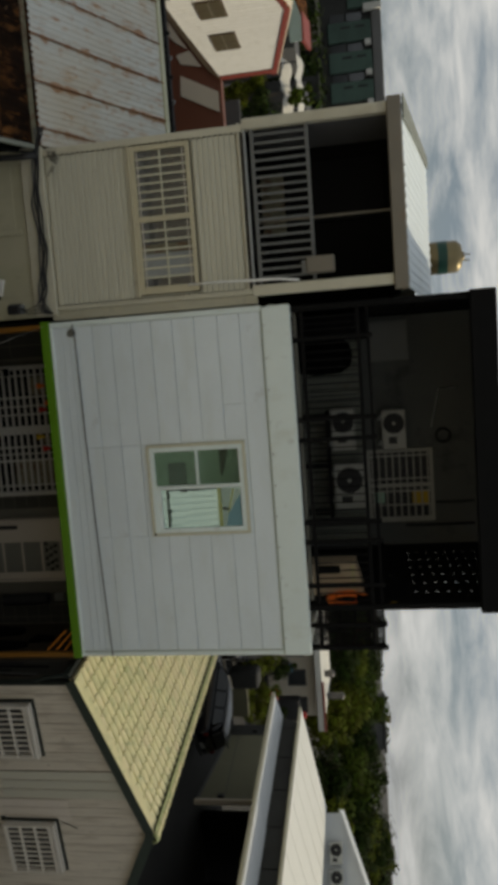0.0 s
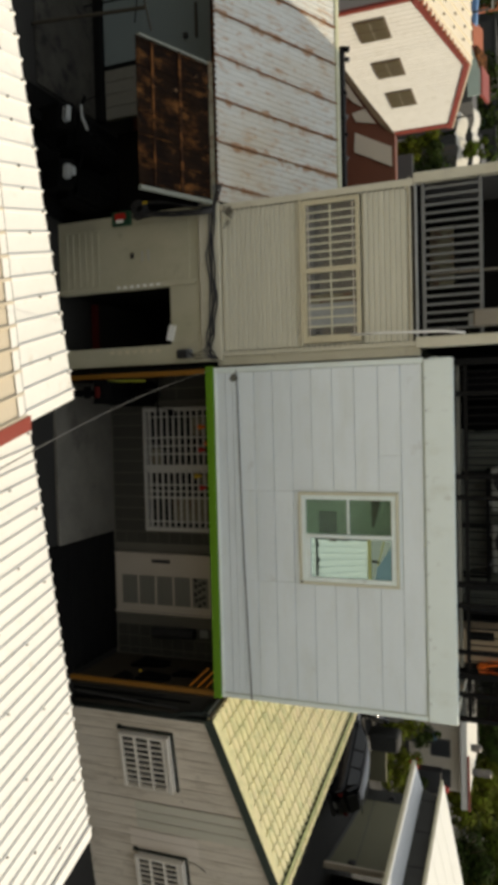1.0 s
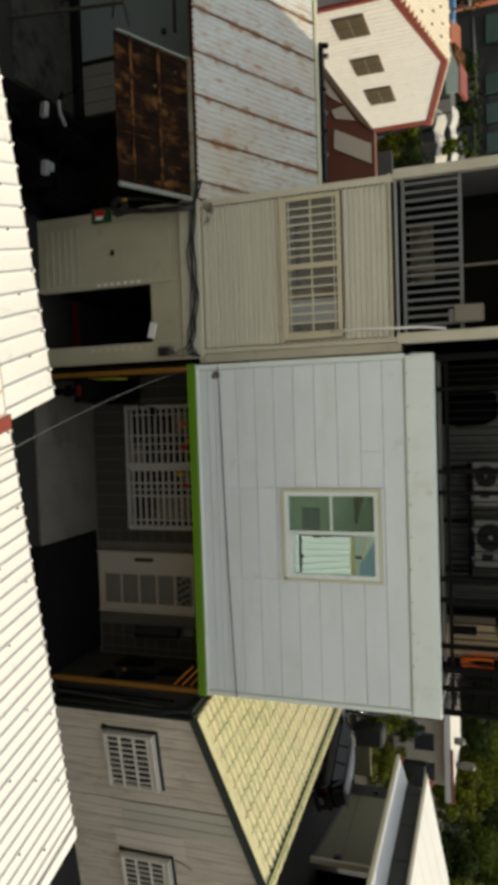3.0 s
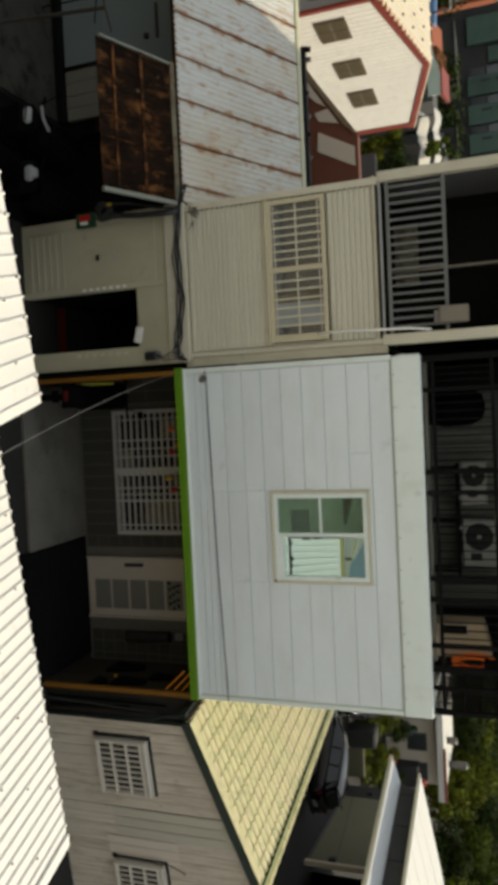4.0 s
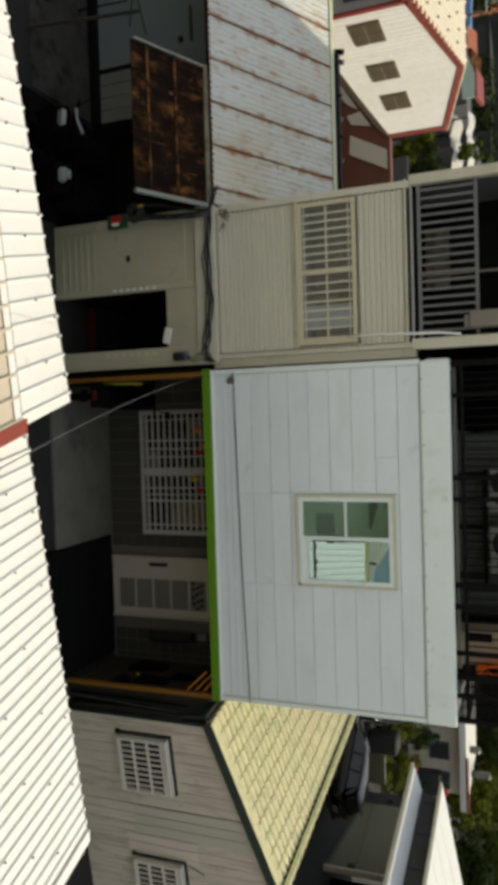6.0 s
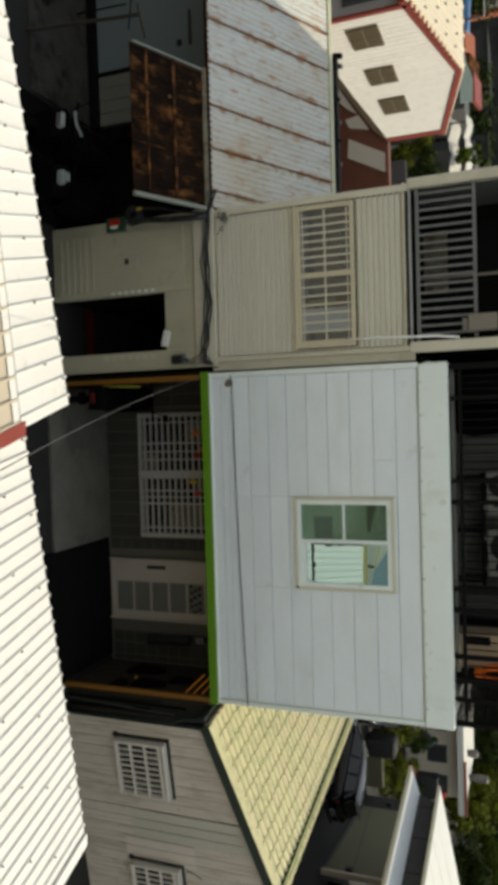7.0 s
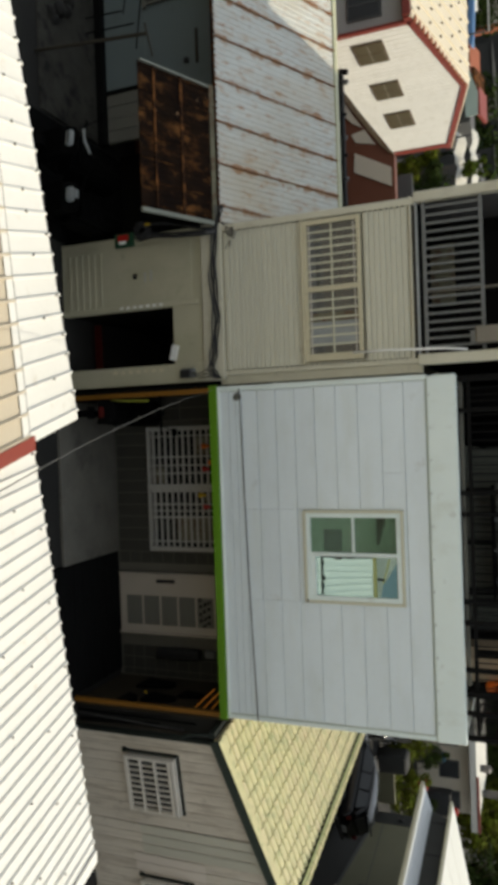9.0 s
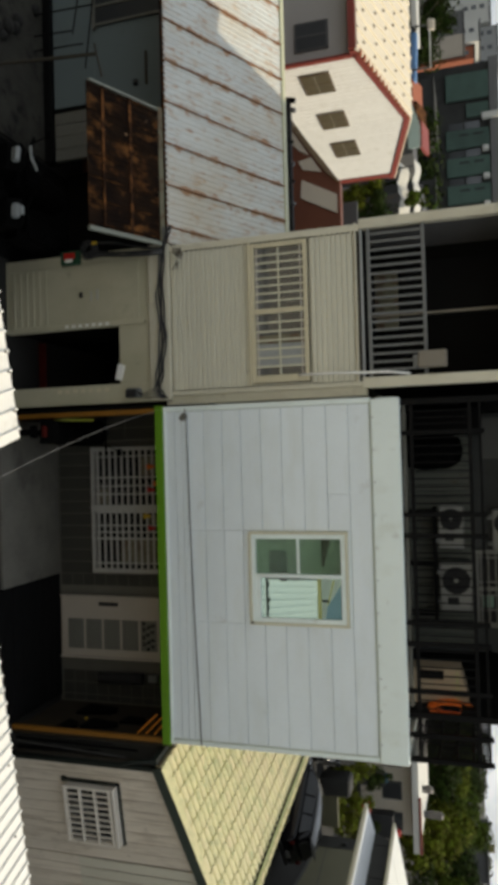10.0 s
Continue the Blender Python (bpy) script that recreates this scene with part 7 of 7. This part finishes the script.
def car(at, turn, paint, label, size=1.0):
    """Hatchback: rounded body and glasshouse lofted from side outlines, panes, wheels, lamps, plate."""
    t = thing("car", at, label, "car", "parked cars", turn=turn)
    F = PLACE[t] @ Matrix.Scale(size, 4)
    Wd = 1.75
    def loft(outline, half, lean):
        bm = bmesh.new()
        cols = []
        mid = sum(x for x, z in outline) / len(outline)
        for f, sc, nip in ((-1.0, 0.86, 0.93), (-0.97, 0.95, 0.97), (-0.86, 0.985, 0.99), (-0.5, 1.0, 1.0), (0.0, 1.005, 1.01), (0.5, 1.0, 1.0), (0.86, 0.985, 0.99), (0.97, 0.95, 0.97), (1.0, 0.86, 0.93)):
            cols.append([bm.verts.new((mid + (x - mid) * nip, f * (half - lean * max(0.0, z - 0.95)), 0.5 + (z - 0.5) * sc)) for x, z in outline])
        for a, b in zip(cols, cols[1:]):
            for i in range(len(outline)):
                j = (i + 1) % len(outline)
                bm.faces.new((a[i], a[j], b[j], b[i]))
        bm.faces.new(cols[0])
        bm.faces.new(cols[-1][::-1])
        return bm
    body = [(-2.08, 0.34), (-2.16, 0.50), (-2.15, 0.70), (-2.07, 0.92), (-1.9, 1.0), (-1.3, 1.02), (0.6, 1.02), (1.2, 0.99), (1.75, 0.90), (2.05, 0.76), (2.15, 0.58), (2.13, 0.42), (2.0, 0.28), (-1.95, 0.26)]
    part("body", loft(body, Wd / 2, 0.0), paint, t, m=F, smooth=True)
    top = [(-2.02, 0.97), (-1.93, 1.20), (-1.76, 1.40), (-1.55, 1.49), (-1.1, 1.535), (-0.4, 1.55), (0.1, 1.525), (0.45, 1.44), (0.8, 1.22), (1.2, 0.97)]
    part("cabin", loft(top, Wd / 2 - 0.05, 0.30), paint, t, m=F, smooth=True)
    bx("spoiler", t, -2.02, -1.72, -0.58, 0.58, 1.465, 1.50, paint, 0.012, fr=F, tilt=(0, 5, 0))
    def pane(name, pts, depth, way):
        bm = bmesh.new()
        add_poly(bm, pts, depth, way)
        part(name, bm, CAR_GLASS, t, m=F)
    for q in (-1, 1):
        lo, hi = q * (Wd / 2 - 0.072), q * (Wd / 2 - 0.182)
        for a, b, c, d in ((-1.72, -1.55, -1.05, -1.0), (-0.95, -0.93, -0.30, -0.28), (-0.22, -0.22, 0.34, 0.86)):
            pane("side_window", [(a, lo, 1.06), (b, hi, 1.42), (c, hi, 1.44), (d, lo, 1.06)], 0.014, (0, q, 0))
        bx("sill_trim", t, -1.8, 1.3, q * 0.868 - 0.012, q * 0.868 + 0.012, 0.44, 0.50, DARK_PLASTIC, 0.006, fr=F)
    pane("rear_window", [(-2.05, -0.60, 1.06), (-2.05, 0.60, 1.06), (-1.86, 0.54, 1.38), (-1.86, -0.54, 1.38)], 0.02, (-1, 0, 0.3))
    pane("windscreen", [(1.14, -0.64, 1.03), (1.14, 0.64, 1.03), (0.56, 0.56, 1.42), (0.56, -0.56, 1.42)], 0.02, (1, 0, 0.6))
    for x in (-1.32, 1.32):
        for q in (-1, 1):
            bm = bmesh.new()
            add_rod(bm, (x, q * (Wd / 2 - 0.2), 0.32), (x, q * (Wd / 2 + 0.01), 0.32), 0.32, n=20)
            wh = part("wheel", bm, RUBBER, t, m=F)
            bm = bmesh.new()
            add_rod(bm, (x, q * (Wd / 2 - 0.01), 0.32), (x, q * (Wd / 2 + 0.018), 0.32), 0.07, n=12)
            for k in range(5):
                a = 2 * math.pi * k / 5
                add_rod(bm, (x, q * (Wd / 2 + 0.014), 0.32), (x + 0.2 * math.cos(a), q * (Wd / 2 + 0.014), 0.32 + 0.2 * math.sin(a)), 0.026, n=5)
            part("rim", bm, GREY_STEEL, wh, m=F)
    for q in (-1, 1):
        bx("tail_lamp", t, -2.14, -1.96, q * 0.70 - 0.08, q * 0.70 + 0.08, 0.74, 0.92, DARK_RED, 0.03, fr=F)
        bx("head_lamp", t, 1.93, 2.10, q * 0.60 - 0.15, q * 0.60 + 0.15, 0.64, 0.76, CHROME, 0.03, fr=F, tilt=(0, 20, 0))
        bx("mirror", t, 0.72, 0.85, q * 0.94 - 0.10, q * 0.94 + 0.08, 1.0, 1.13, paint, 0.03, fr=F)
    bx("number_plate", t, -2.19, -2.165, -0.22, 0.22, 0.50, 0.64, GREY_STEEL, 0.003, fr=F)
    bx("bumper", t, -2.22, -2.02, -0.80, 0.80, 0.30, 0.46, DARK_PLASTIC, 0.04, fr=F)
    return t


car((12.0, 25.2, 0), 125, CAR_DARK, "small glossy black hatchback parked by the beige carport", 0.88)
car((12.35, 31.3, 0), 245, CAR_DARK, "dark car parked deep in the yard", 0.95)
# Plain block added for a grey van-like shape behind the cars.
bx("covered_crate", None, 13.85, 14.62, 31.2, 32.2, 0, 1.28, DARK_WALL, 0.08, "plain dark grey block standing in the yard", "crate")
bx("garden_wall", None, 14.66, 16.0, 31.4, 31.55, 0, 0.72, GARAGE_WALL, 0.02, "low beige garden wall behind the parked cars", "wall")


def right_yard():
    for k, (x, y, hh, r) in enumerate(((13.9, 33.6, 1.6, 0.9), (15.0, 33.2, 1.5, 0.9), (16.3, 33.4, 1.4, 0.9), (15.0, 35.6, 1.9, 1.0), (16.6, 35.2, 1.8, 1.0), (18.2, 35.5, 1.7, 1.0))):
        shrub((x, y, 0), hh, r, 60 + k, "yellow-green garden shrub behind the parked cars", LEAF_YELLOW, 1100, 0.11)
    for k, (x, y, hh, r) in enumerate(((17.0, 39.2, 2.2, 0.8), (19.4, 38.4, 1.7, 0.7), (21.4, 38.2, 2.4, 0.9), (22.6, 39.4, 2.6, 1.0), (23.6, 41.0, 3.0, 1.2))):
        shrub((x, y, 0), hh, r, 80 + k, "dark green potted shrub before the white house", LEAF_DARK, 700, 0.1)
    h = thing("house", (17.8, 43, 0), "distant white house with a pale flat roof and dark windows", "house")
    bx("wall", h, 15.8, 21.3, 42.0, 48.0, 0, 2.9, CREAM_WALL, 0.02)
    bx("roof", h, 15.4, 21.5, 40.6, 48.2, 3.0, 3.3, FAR_WHITE, 0.03)
    bx("roof_edge", h, 15.4, 21.5, 40.5, 40.6, 2.98, 3.34, FAR_WHITE, 0.02)
    bx("red_edge", h, 18.5, 21.5, 40.44, 40.5, 3.32, 3.46, RED_TRIM, 0.01)
    for x in (16.6, 18.4, 20.1):
        w = bx("window", h, x, x + 1.0, 41.93, 42.01, 1.2, 2.3, FAR_GREY, 0.02)
        bx("pane", w, x + 0.08, x + 0.92, 41.9, 41.94, 1.28, 2.22, GLASS_DARK, 0)
    for k, (x, y, c) in enumerate(((18.7, 39.5, RED_PLASTIC), (22.1, 39.0, RED_PLASTIC), (20.2, 39.8, BLUE_SHEET), (21.0, 39.6, DARK_PLASTIC))):
        bx("yard_bin", None, x, x + 0.5, y, y + 0.5, 0, 0.9 + 0.2 * (k % 2), c, 0.06, "coloured plastic bin standing before the white house", "bin", "yard bins")
    bx("yard_cabinet", None, 19.2, 20.4, 39.6, 40.3, 0, 2.05, DARK_PLASTIC, 0.04, "dark cabinet standing before the white house", "cabinet")
    bx("yard_cabinet", None, 17.3, 18.0, 40.2, 40.8, 0, 1.55, DARK_WALL, 0.04, "low dark cabinet standing before the white house", "cabinet")
    # Dark block before the wall puts the porch shade into colour.
    bx("wall_shade", h, 15.9, 17.1, 41.2, 41.95, 0, 2.95, DARK_WALL, 0.02, label="dark block standing in for the porch's shade")
    bx("bucket", None, 20.05, 20.38, 39.75, 40.05, 2.052, 2.40, RED_PLASTIC, 0.05, "red plastic bucket set on the dark cabinet", "bucket")
    bx("basin", None, 17.4, 17.85, 40.3, 40.7, 1.552, 1.75, BLUE_DARK, 0.05, "dull blue basin on the low cabinet", "basin")
    for k, (x, y, z) in enumerate(((19.3, 43.4, 3.3), (21.0, 44.0, 3.3))):
        t = thing("water_tank", (x, y, z), "small stainless water tank on a flat roof", "water tank", "far tanks")
        bm = bmesh.new()
        hh = 0.5 if k == 0 else 1.0
        add_rod(bm, (x, y, z), (x, y, z + hh * 0.3), 0.2, n=8)
        part("stand", bm, FAR_GREY, t)
        bm = bmesh.new()
        add_rod(bm, (x, y, z + hh * 0.3), (x, y, z + hh), 0.22, n=16)
        add_rod(bm, (x, y, z + hh), (x, y, z + hh + 0.1), 0.22, 0.1, n=16)
        part("tank", bm, TANK_GREY, t, smooth=False)
    # trees
    spots = [(14.5, 55, 6.6, 2.4), (18.5, 56, 6.1, 2.6), (22.3, 54, 5.9, 2.5), (26.5, 52, 5.7, 2.7), (30.0, 50, 6.4, 3.1), (33.5, 50, 6.1, 3.0), (24.0, 60, 6.1, 2.8),
             (28.5, 60, 6.3, 3.4), (33.0, 60, 6.5, 3.8), (37.5, 56, 6.4, 3.8), (20.5, 62, 6.2, 3.2), (41.5, 58, 6.3, 4.0), (29.5, 43, 4.9, 2.6), (33.0, 43, 5.0, 2.8), (26.2, 44, 4.6, 2.4), (23.2, 46, 4.7, 1.9), (37.0, 46, 5.2, 2.6), (46.5, 68, 7.0, 3.2), (51.0, 72, 7.3, 3.4), (37.0, 74, 7.1, 3.0), (32.0, 76, 7.0, 3.0)]
    for k, (x, y, hh, r) in enumerate(spots):
        tree((x, y, 0), hh, r, 100 + k, ("broad yellow-green tree beyond the yards", "dense dark green tree beyond the yards")[k % 2], (LEAF_YELLOW, LEAF, LEAF_DARK)[k % 3], 5600, 0.17, 17)
    for k, (x, y, w, z) in enumerate(((43.2, 85, 4.2, 6.6),)):
        b = thing("building", (x, y, 0), "far low grey building among trees", "building", "far buildings")
        bx("wall", b, x, x + w, y, y + 6, 0, z, FAR_GREY, 0.05)
        bx("roof", b, x - 0.3, x + w + 0.3, y - 0.3, y + 6.3, z, z + 0.25, FAR_GREY, 0.05)
        bm = bmesh.new()
        add_rod(bm, (x + 0.8, y + 1, z + 0.25), (x + 0.8, y + 1, z + 0.85), 0.42, n=12)
        part("roof_tank", bm, TANK_STEEL, b)
        for i in range(3):
            bx("window", b, x + 0.8 + i * w / 3.2, x + 1.8 + i * w / 3.2, y - 0.04, y + 0.02, z - 2.2, z - 1.2, GLASS_DARK, 0)
    rng = random.Random(5)
    bm = bmesh.new()
    for k in range(70):
        x = rng.uniform(-130, 160)
        y = rng.uniform(100, 150)
        hh = rng.uniform(6.0, 8.2)
        add_leaves(bm, rng, 160, (x, y, 0.55 * hh), (4.5, 3.0, 0.45 * hh), 0.75, 7)
    part("far_woods", bm, FAR_LEAF, None, "distant belt of dull green woods", "woods", kind="stuff")


right_yard()


# ---------------------------------------------------------------- far left: green apartment block and town
def far_left():
    b = thing("apartment_building", (-26, 63, 0), "long green-clad apartment block with a grey parapet", "building")
    bx("wall", b, -30.2, -18.3, 60.3, 70, 0, 8.62, DARK_WALL, 0)
    bx("parapet", b, -30.4, -18.1, 60.0, 70.2, 8.62, 9.35, FAR_PARAPET, 0.05)
    bx("cladding_bay", b, -29.4, -27.3, 60.0, 60.28, 5.4, 8.6, FAR_GREEN, 0.03)
    bx("cladding_bay", b, -27.0, -25.9, 60.1, 60.29, 6.9, 8.6, FAR_GREEN, 0.03)
    bx("pale_beam", b, -26.0, -25.55, 59.7, 60.25, 8.05, 9.4, FAR_WHITE, 0.03)
    for k in range(3):
        x = -24.95 + 2.17 * k
        for z0, z1 in ((5.32, 8.55), (1.2, 4.2)):
            bx("cladding_bay", b, x, x + 1.45, 60.0, 60.28, z0, z1, FAR_GREEN, 0.03)
        for z in (6.3, 7.4):
            bx("vent_slot", b, x + 0.35, x + 0.5, 59.97, 60.0, z, z + 0.7, DARK_PLASTIC, 0)
        bx("ledge", b, x + 1.5, x + 1.85, 59.7, 60.25, 8.05, 8.5, FAR_WHITE, 0.03)
        bx("window", b, x - 0.68, x - 0.04, 60.24, 60.29, 5.5, 6.6, GLASS_DARK, 0.01)
        bx("window", b, x - 0.68, x - 0.04, 60.24, 60.29, 6.75, 7.9, GLASS_DARK, 0.01)
    for x, y, w, z, m, n in ((-49.4, 84, 3.0, 9.7, FAR_WHITE, 1), (-46.2, 84.6, 4.8, 10.4, FAR_PALE, 3), (-44.5, 80, 2.2, 8.5, FAR_WHITE, 1), (-42.2, 80.5, 1.4, 7.9, TERRACOTTA, 1), (-43.6, 76, 2.4, 6.9, FAR_PARAPET, 1)):
        t = thing("apartment_building", (x, y, 0), "far town building with rows of small windows", "building", "far buildings")
        bx("wall", t, x, x + w, y, y + 8, 0, z, m, 0.05)
        bx("roof", t, x - 0.1, x + w + 0.1, y - 0.1, y + 8.1, z, z + 0.15, FAR_GREY, 0.05)
        for f in range(3):
            for q in range(n):
                a = x + w * (q + 0.35) / n
                bx("window", t, a, a + 0.42, y - 0.05, y + 0.02, z - 1.0 - 0.85 * f, z - 0.5 - 0.85 * f, GLASS_DARK, 0)
    for k, (x, y, w, z) in enumerate(((-16.4, 46, 2.2, 4.9), (-24.5, 50, 3, 4.8))):
        t = thing("house", (x, y, 0), "small dark far town house with a flat roof", "house", "far houses")
        bx("wall", t, x, x + w, y, y + 5, 0, z, DARK_WALL, 0.03)
        bx("roof", t, x - 0.1, x + w + 0.1, y - 0.1, y + 5.1, z, z + 0.12, DARK_WALL, 0.03)
        bx("window", t, x + 0.6, x + 1.5, y - 0.04, y + 0.02, z - 1.7, z - 0.7, GLASS_DARK, 0.005)
    for k, (x, y, hh, r) in enumerate(((-24, 54, 5.4, 2.0), (-20.5, 50, 5.6, 2.2), (-17.5, 49, 5.5, 2.0), (-14.6, 47, 5.5, 1.9), (-27.5, 52, 5.5, 2.2), (-11.5, 38, 5.3, 1.3), (-31.5, 56, 6.6, 2.2), (-34.5, 60, 7.0, 2.6), (-14, 52, 5.4, 1.6))):
        tree((x, y, 0), hh, r, 300 + k, "dark green tree among the town houses", LEAF_DARK, 1200, 0.22, 12)


far_left()


# ---------------------------------------------------------------- scooters and clutter
def scooter(at, turn, paint, label, lamp, half, tall=0.05, trim=False):
    t = thing("scooter", at, label, "scooter", "parked scooters", turn=turn)
    F = PLACE[t]
    for x in (-0.6, 0.6):
        ring = [F @ Vector((x + 0.2 * math.cos(a), 0, 0.24 + 0.2 * math.sin(a))) for a in (2 * math.pi * i / 16 for i in range(17))]
        w = tube("tyre", t, ring, 0.045, SCOOTER_BLACK, 8)
        bm = bmesh.new()
        add_rod(bm, (x, -0.03, 0.24), (x, 0.03, 0.24), 0.13, n=12)
        part("rim", bm, SCOOTER_BLACK, t, m=F)
    def shell(name, outline, half, mat):
        bm = bmesh.new()
        cols = [[bm.verts.new((x, y * half, 0.5 + (z - 0.5) * s)) for x, z in outline] for y, s in ((-1, 0.9), (-0.6, 1), (0.6, 1), (1, 0.9))]
        for a, b in zip(cols, cols[1:]):
            for i in range(len(outline)):
                j = (i + 1) % len(outline)
                bm.faces.new((a[i], a[j], b[j], b[i]))
        bm.faces.new(cols[0])
        bm.faces.new(cols[-1][::-1])
        part(name, bm, mat, t, m=F)
    shell("rear_body", [(-0.85, 0.62), (-0.5, 0.42), (0.05, 0.36), (0.1, 0.62), (-0.1, 0.72), (-0.8, 0.78)], 0.17, paint)
    shell("seat", [(-0.82, 0.78), (-0.4, 0.80), (0.05, 0.73), (0.1, 0.78), (-0.1, 0.83), (-0.78, 0.88)], 0.14, SCOOTER_BLACK)
    shell("foot_board", [(0.05, 0.30), (0.42, 0.30), (0.42, 0.36), (0.05, 0.38)], 0.18, SCOOTER_BLACK)
    shell("front_shield", [(0.38, 0.32), (0.50, 0.34), (0.56, 0.78), (0.46, 0.98), (0.40, 0.95)], 0.2, paint)
    shell("front_fender", [(0.38, 0.44), (0.6, 0.52), (0.85, 0.40), (0.62, 0.46)], 0.07, paint)
    for s in (-1, 1):
        rod("handlebar", t, F @ Vector((0.44, 0, 1.0)), F @ Vector((0.36, s * 0.33, 1.04)), 0.016, SCOOTER_BLACK)
        rod("mirror_stem", t, F @ Vector((0.40, s * 0.22, 1.03)), F @ Vector((0.38, s * 0.30, 1.25)), 0.007, SCOOTER_BLACK)
        bx("mirror", t, 0.365, 0.385, s * 0.33 - 0.06, s * 0.33 + 0.06, 1.22, 1.31, SCOOTER_BLACK, 0.006, fr=F)
    bx("head_lamp", t, 0.50, 0.58, -half, half, 0.90 - tall, 0.90 + tall, lamp, 0.025, fr=F)
    if trim:
        bx("lamp_divider", t, 0.578, 0.588, -half + 0.01, half - 0.01, 0.892, 0.908, SCOOTER_BLACK, 0.002, fr=F)
        tube("shield_edge", t, [F @ Vector(p) for p in ((0.50, -0.11, 1.09), (0.50, -0.03, 1.10), (0.49, 0.08, 1.12), (0.48, 0.18, 1.17), (0.47, 0.25, 1.20))], 0.02, lamp, 6)
    else:
        bx("lamp_brow", t, 0.49, 0.57, -0.6 * half, 0.6 * half, 0.905 + tall, 0.95 + tall, lamp, 0.02, fr=F)
    bx("tail_lamp", t, -0.90, -0.84, -0.08, 0.08, 0.67, 0.73, DARK_RED, 0.01, fr=F)
    bx("number_plate", t, -0.90, -0.885, -0.09, 0.09, 0.48, 0.60, SCOOTER_BLACK, 0.002, fr=F)
    return t


scooter((-4.09, 9.23, 0.021), -100, SCOOTER_BLACK, "black scooter parked in the dark before the shed", PALE_GREY_WHITE, 0.11, 0.055, True)
scooter((-3.35, 9.2, 0.021), -95, SCOOTER_BLACK, "black scooter with a pale head lamp before the shed", PALE_GREY_WHITE, 0.10, 0.06)
scooter((-0.42, 10.36, 0.06), 90, SCOOTER_BLACK, "black motor scooter parked inside the carport", DARK_PLASTIC, 0.08)


def clutter():
    # Slab added so the yard's deep shade is in the floor colour.
    bx("pavement_dark", None, -4.95, -3.10, 8.2, 11.58, 0.0, 0.02, DECK_AND_SHADE, 0.004, "black slab standing in for deep shade on the floor before the shed", "pavement", kind="structure")
    bm = bmesh.new()
    add_poly(bm, [(-0.585, 9.86, 0.70), (-0.585, 9.92, 0.68), (-0.585, 10.28, 1.10), (-0.585, 10.24, 1.16)], 0.03, (-1, 0, 0))
    part("raincoat", bm, LIME, None, "folded lime yellow raincoat hung on the carport side", "raincoat")
    for k, (x, z, m) in enumerate(((0.15, 1.82, ORANGE_HOSE), (0.52, 1.82, RED_PLASTIC), (0.42, 1.93, ORANGE_HOSE), (0.94, 1.74, YELLOW_PAINT), (1.13, 1.82, RED_PLASTIC))):
        rod("ornament", None, (x, 10.86, z - 0.06), (x, 10.86, z + 0.05), 0.045, m, 10, 0.02, label="small orange and red ornament hung on the window grille", category="ornament", group="hung ornaments")
    # things along the inner side of the carport
    rod("wall_pipe_roll", None, (3.58, 10.90, 0.80), (3.56, 10.90, 1.56), 0.09, DARK_PLASTIC, 12, label="dark rolled mat standing by the door", category="mat")
    bx("switch_box", None, 3.50, 3.62, 10.93, 11.0, 1.64, 1.80, DARK_BARS, 0.01, "grey switch box on the carport wall", "box")
    for k, (y, z, w, hh) in enumerate(((10.05, 1.55, 0.16, 0.55), (10.30, 1.9, 0.12, 0.40), (10.62, 1.25, 0.20, 0.62), (9.9, 0.95, 0.22, 0.3))):
        bm = bmesh.new()
        add_poly(bm, [(4.026, y - w, z - hh), (4.026, y + w, z - hh + 0.05), (4.026, y + 0.5 * w, z - 0.04), (4.026, y, z), (4.026, y - 0.6 * w, z - 0.08)], 0.05, (-1, 0, 0))
        part("hung_bag", bm, SCOOTER_BLACK, None, "limp black bag hung on the carport side", "bag", "hung bags")
    bx("hook_ball", None, 3.985, 4.027, 10.02, 10.06, 0.70, 0.74, RED_PLASTIC, 0.015, "small red ball hung on the carport side", "ball")
    bx("hook_ball", None, 3.985, 4.027, 10.23, 10.275, 0.88, 0.925, YELLOW_PAINT, 0.02, "small yellow ball hung on the carport side", "ball")
    # clutter in the narrow gap beside the gabled house
    # Dark sheet added to give the gap its shade.
    bx("gap_board", None, 4.10, 4.36, 9.80, 9.84, 0.0, 2.3, DARK_WALL, 0.006, "dark sheet standing in for shade in the narrow gap between houses", "board")
    g = thing("pipe_stack", (4.2, 10.2, 0), "stack of dark pipes stored in the narrow gap", "pipes")
    for i in range(5):
        rod("pipe", g, (4.12 + 0.05 * i, 9.70 + 0.01 * i, 0.02), (4.11 + 0.055 * ((i * 2) % 5), 9.76, 2.2 - 0.2 * i), 0.014, (CABLE, BLACK_STEEL, CABLE_GREY)[i % 3])
    # stones and pots on the ground by the shed
    rng = random.Random(9)
    for i in range(12):
        x, y, r = rng.uniform(-8.6, -6.3), rng.uniform(9.6, 10.7), rng.uniform(0.05, 0.13)
        bm = bmesh.new()
        bmesh.ops.create_icosphere(bm, subdivisions=2, radius=r)
        for v in bm.verts:
            v.co *= 1 + 0.25 * noise.noise(v.co * 9 + Vector((i, 0, 0)))
            v.co.z *= 0.7
        bmesh.ops.translate(bm, vec=(x, y, 0.6 * r), verts=bm.verts)
        part("rubble_stone", bm, ASPHALT, None, "rough grey stone on the ground by the shed", "stone", "rubble by the shed", smooth=True)
    bx("pavement_slab", None, -9.0, -5.0, 9.3, 10.85, 0.0, 0.035, DIRT, 0.01, "worn dirty concrete strip before the shed", "pavement", kind="structure")


clutter()
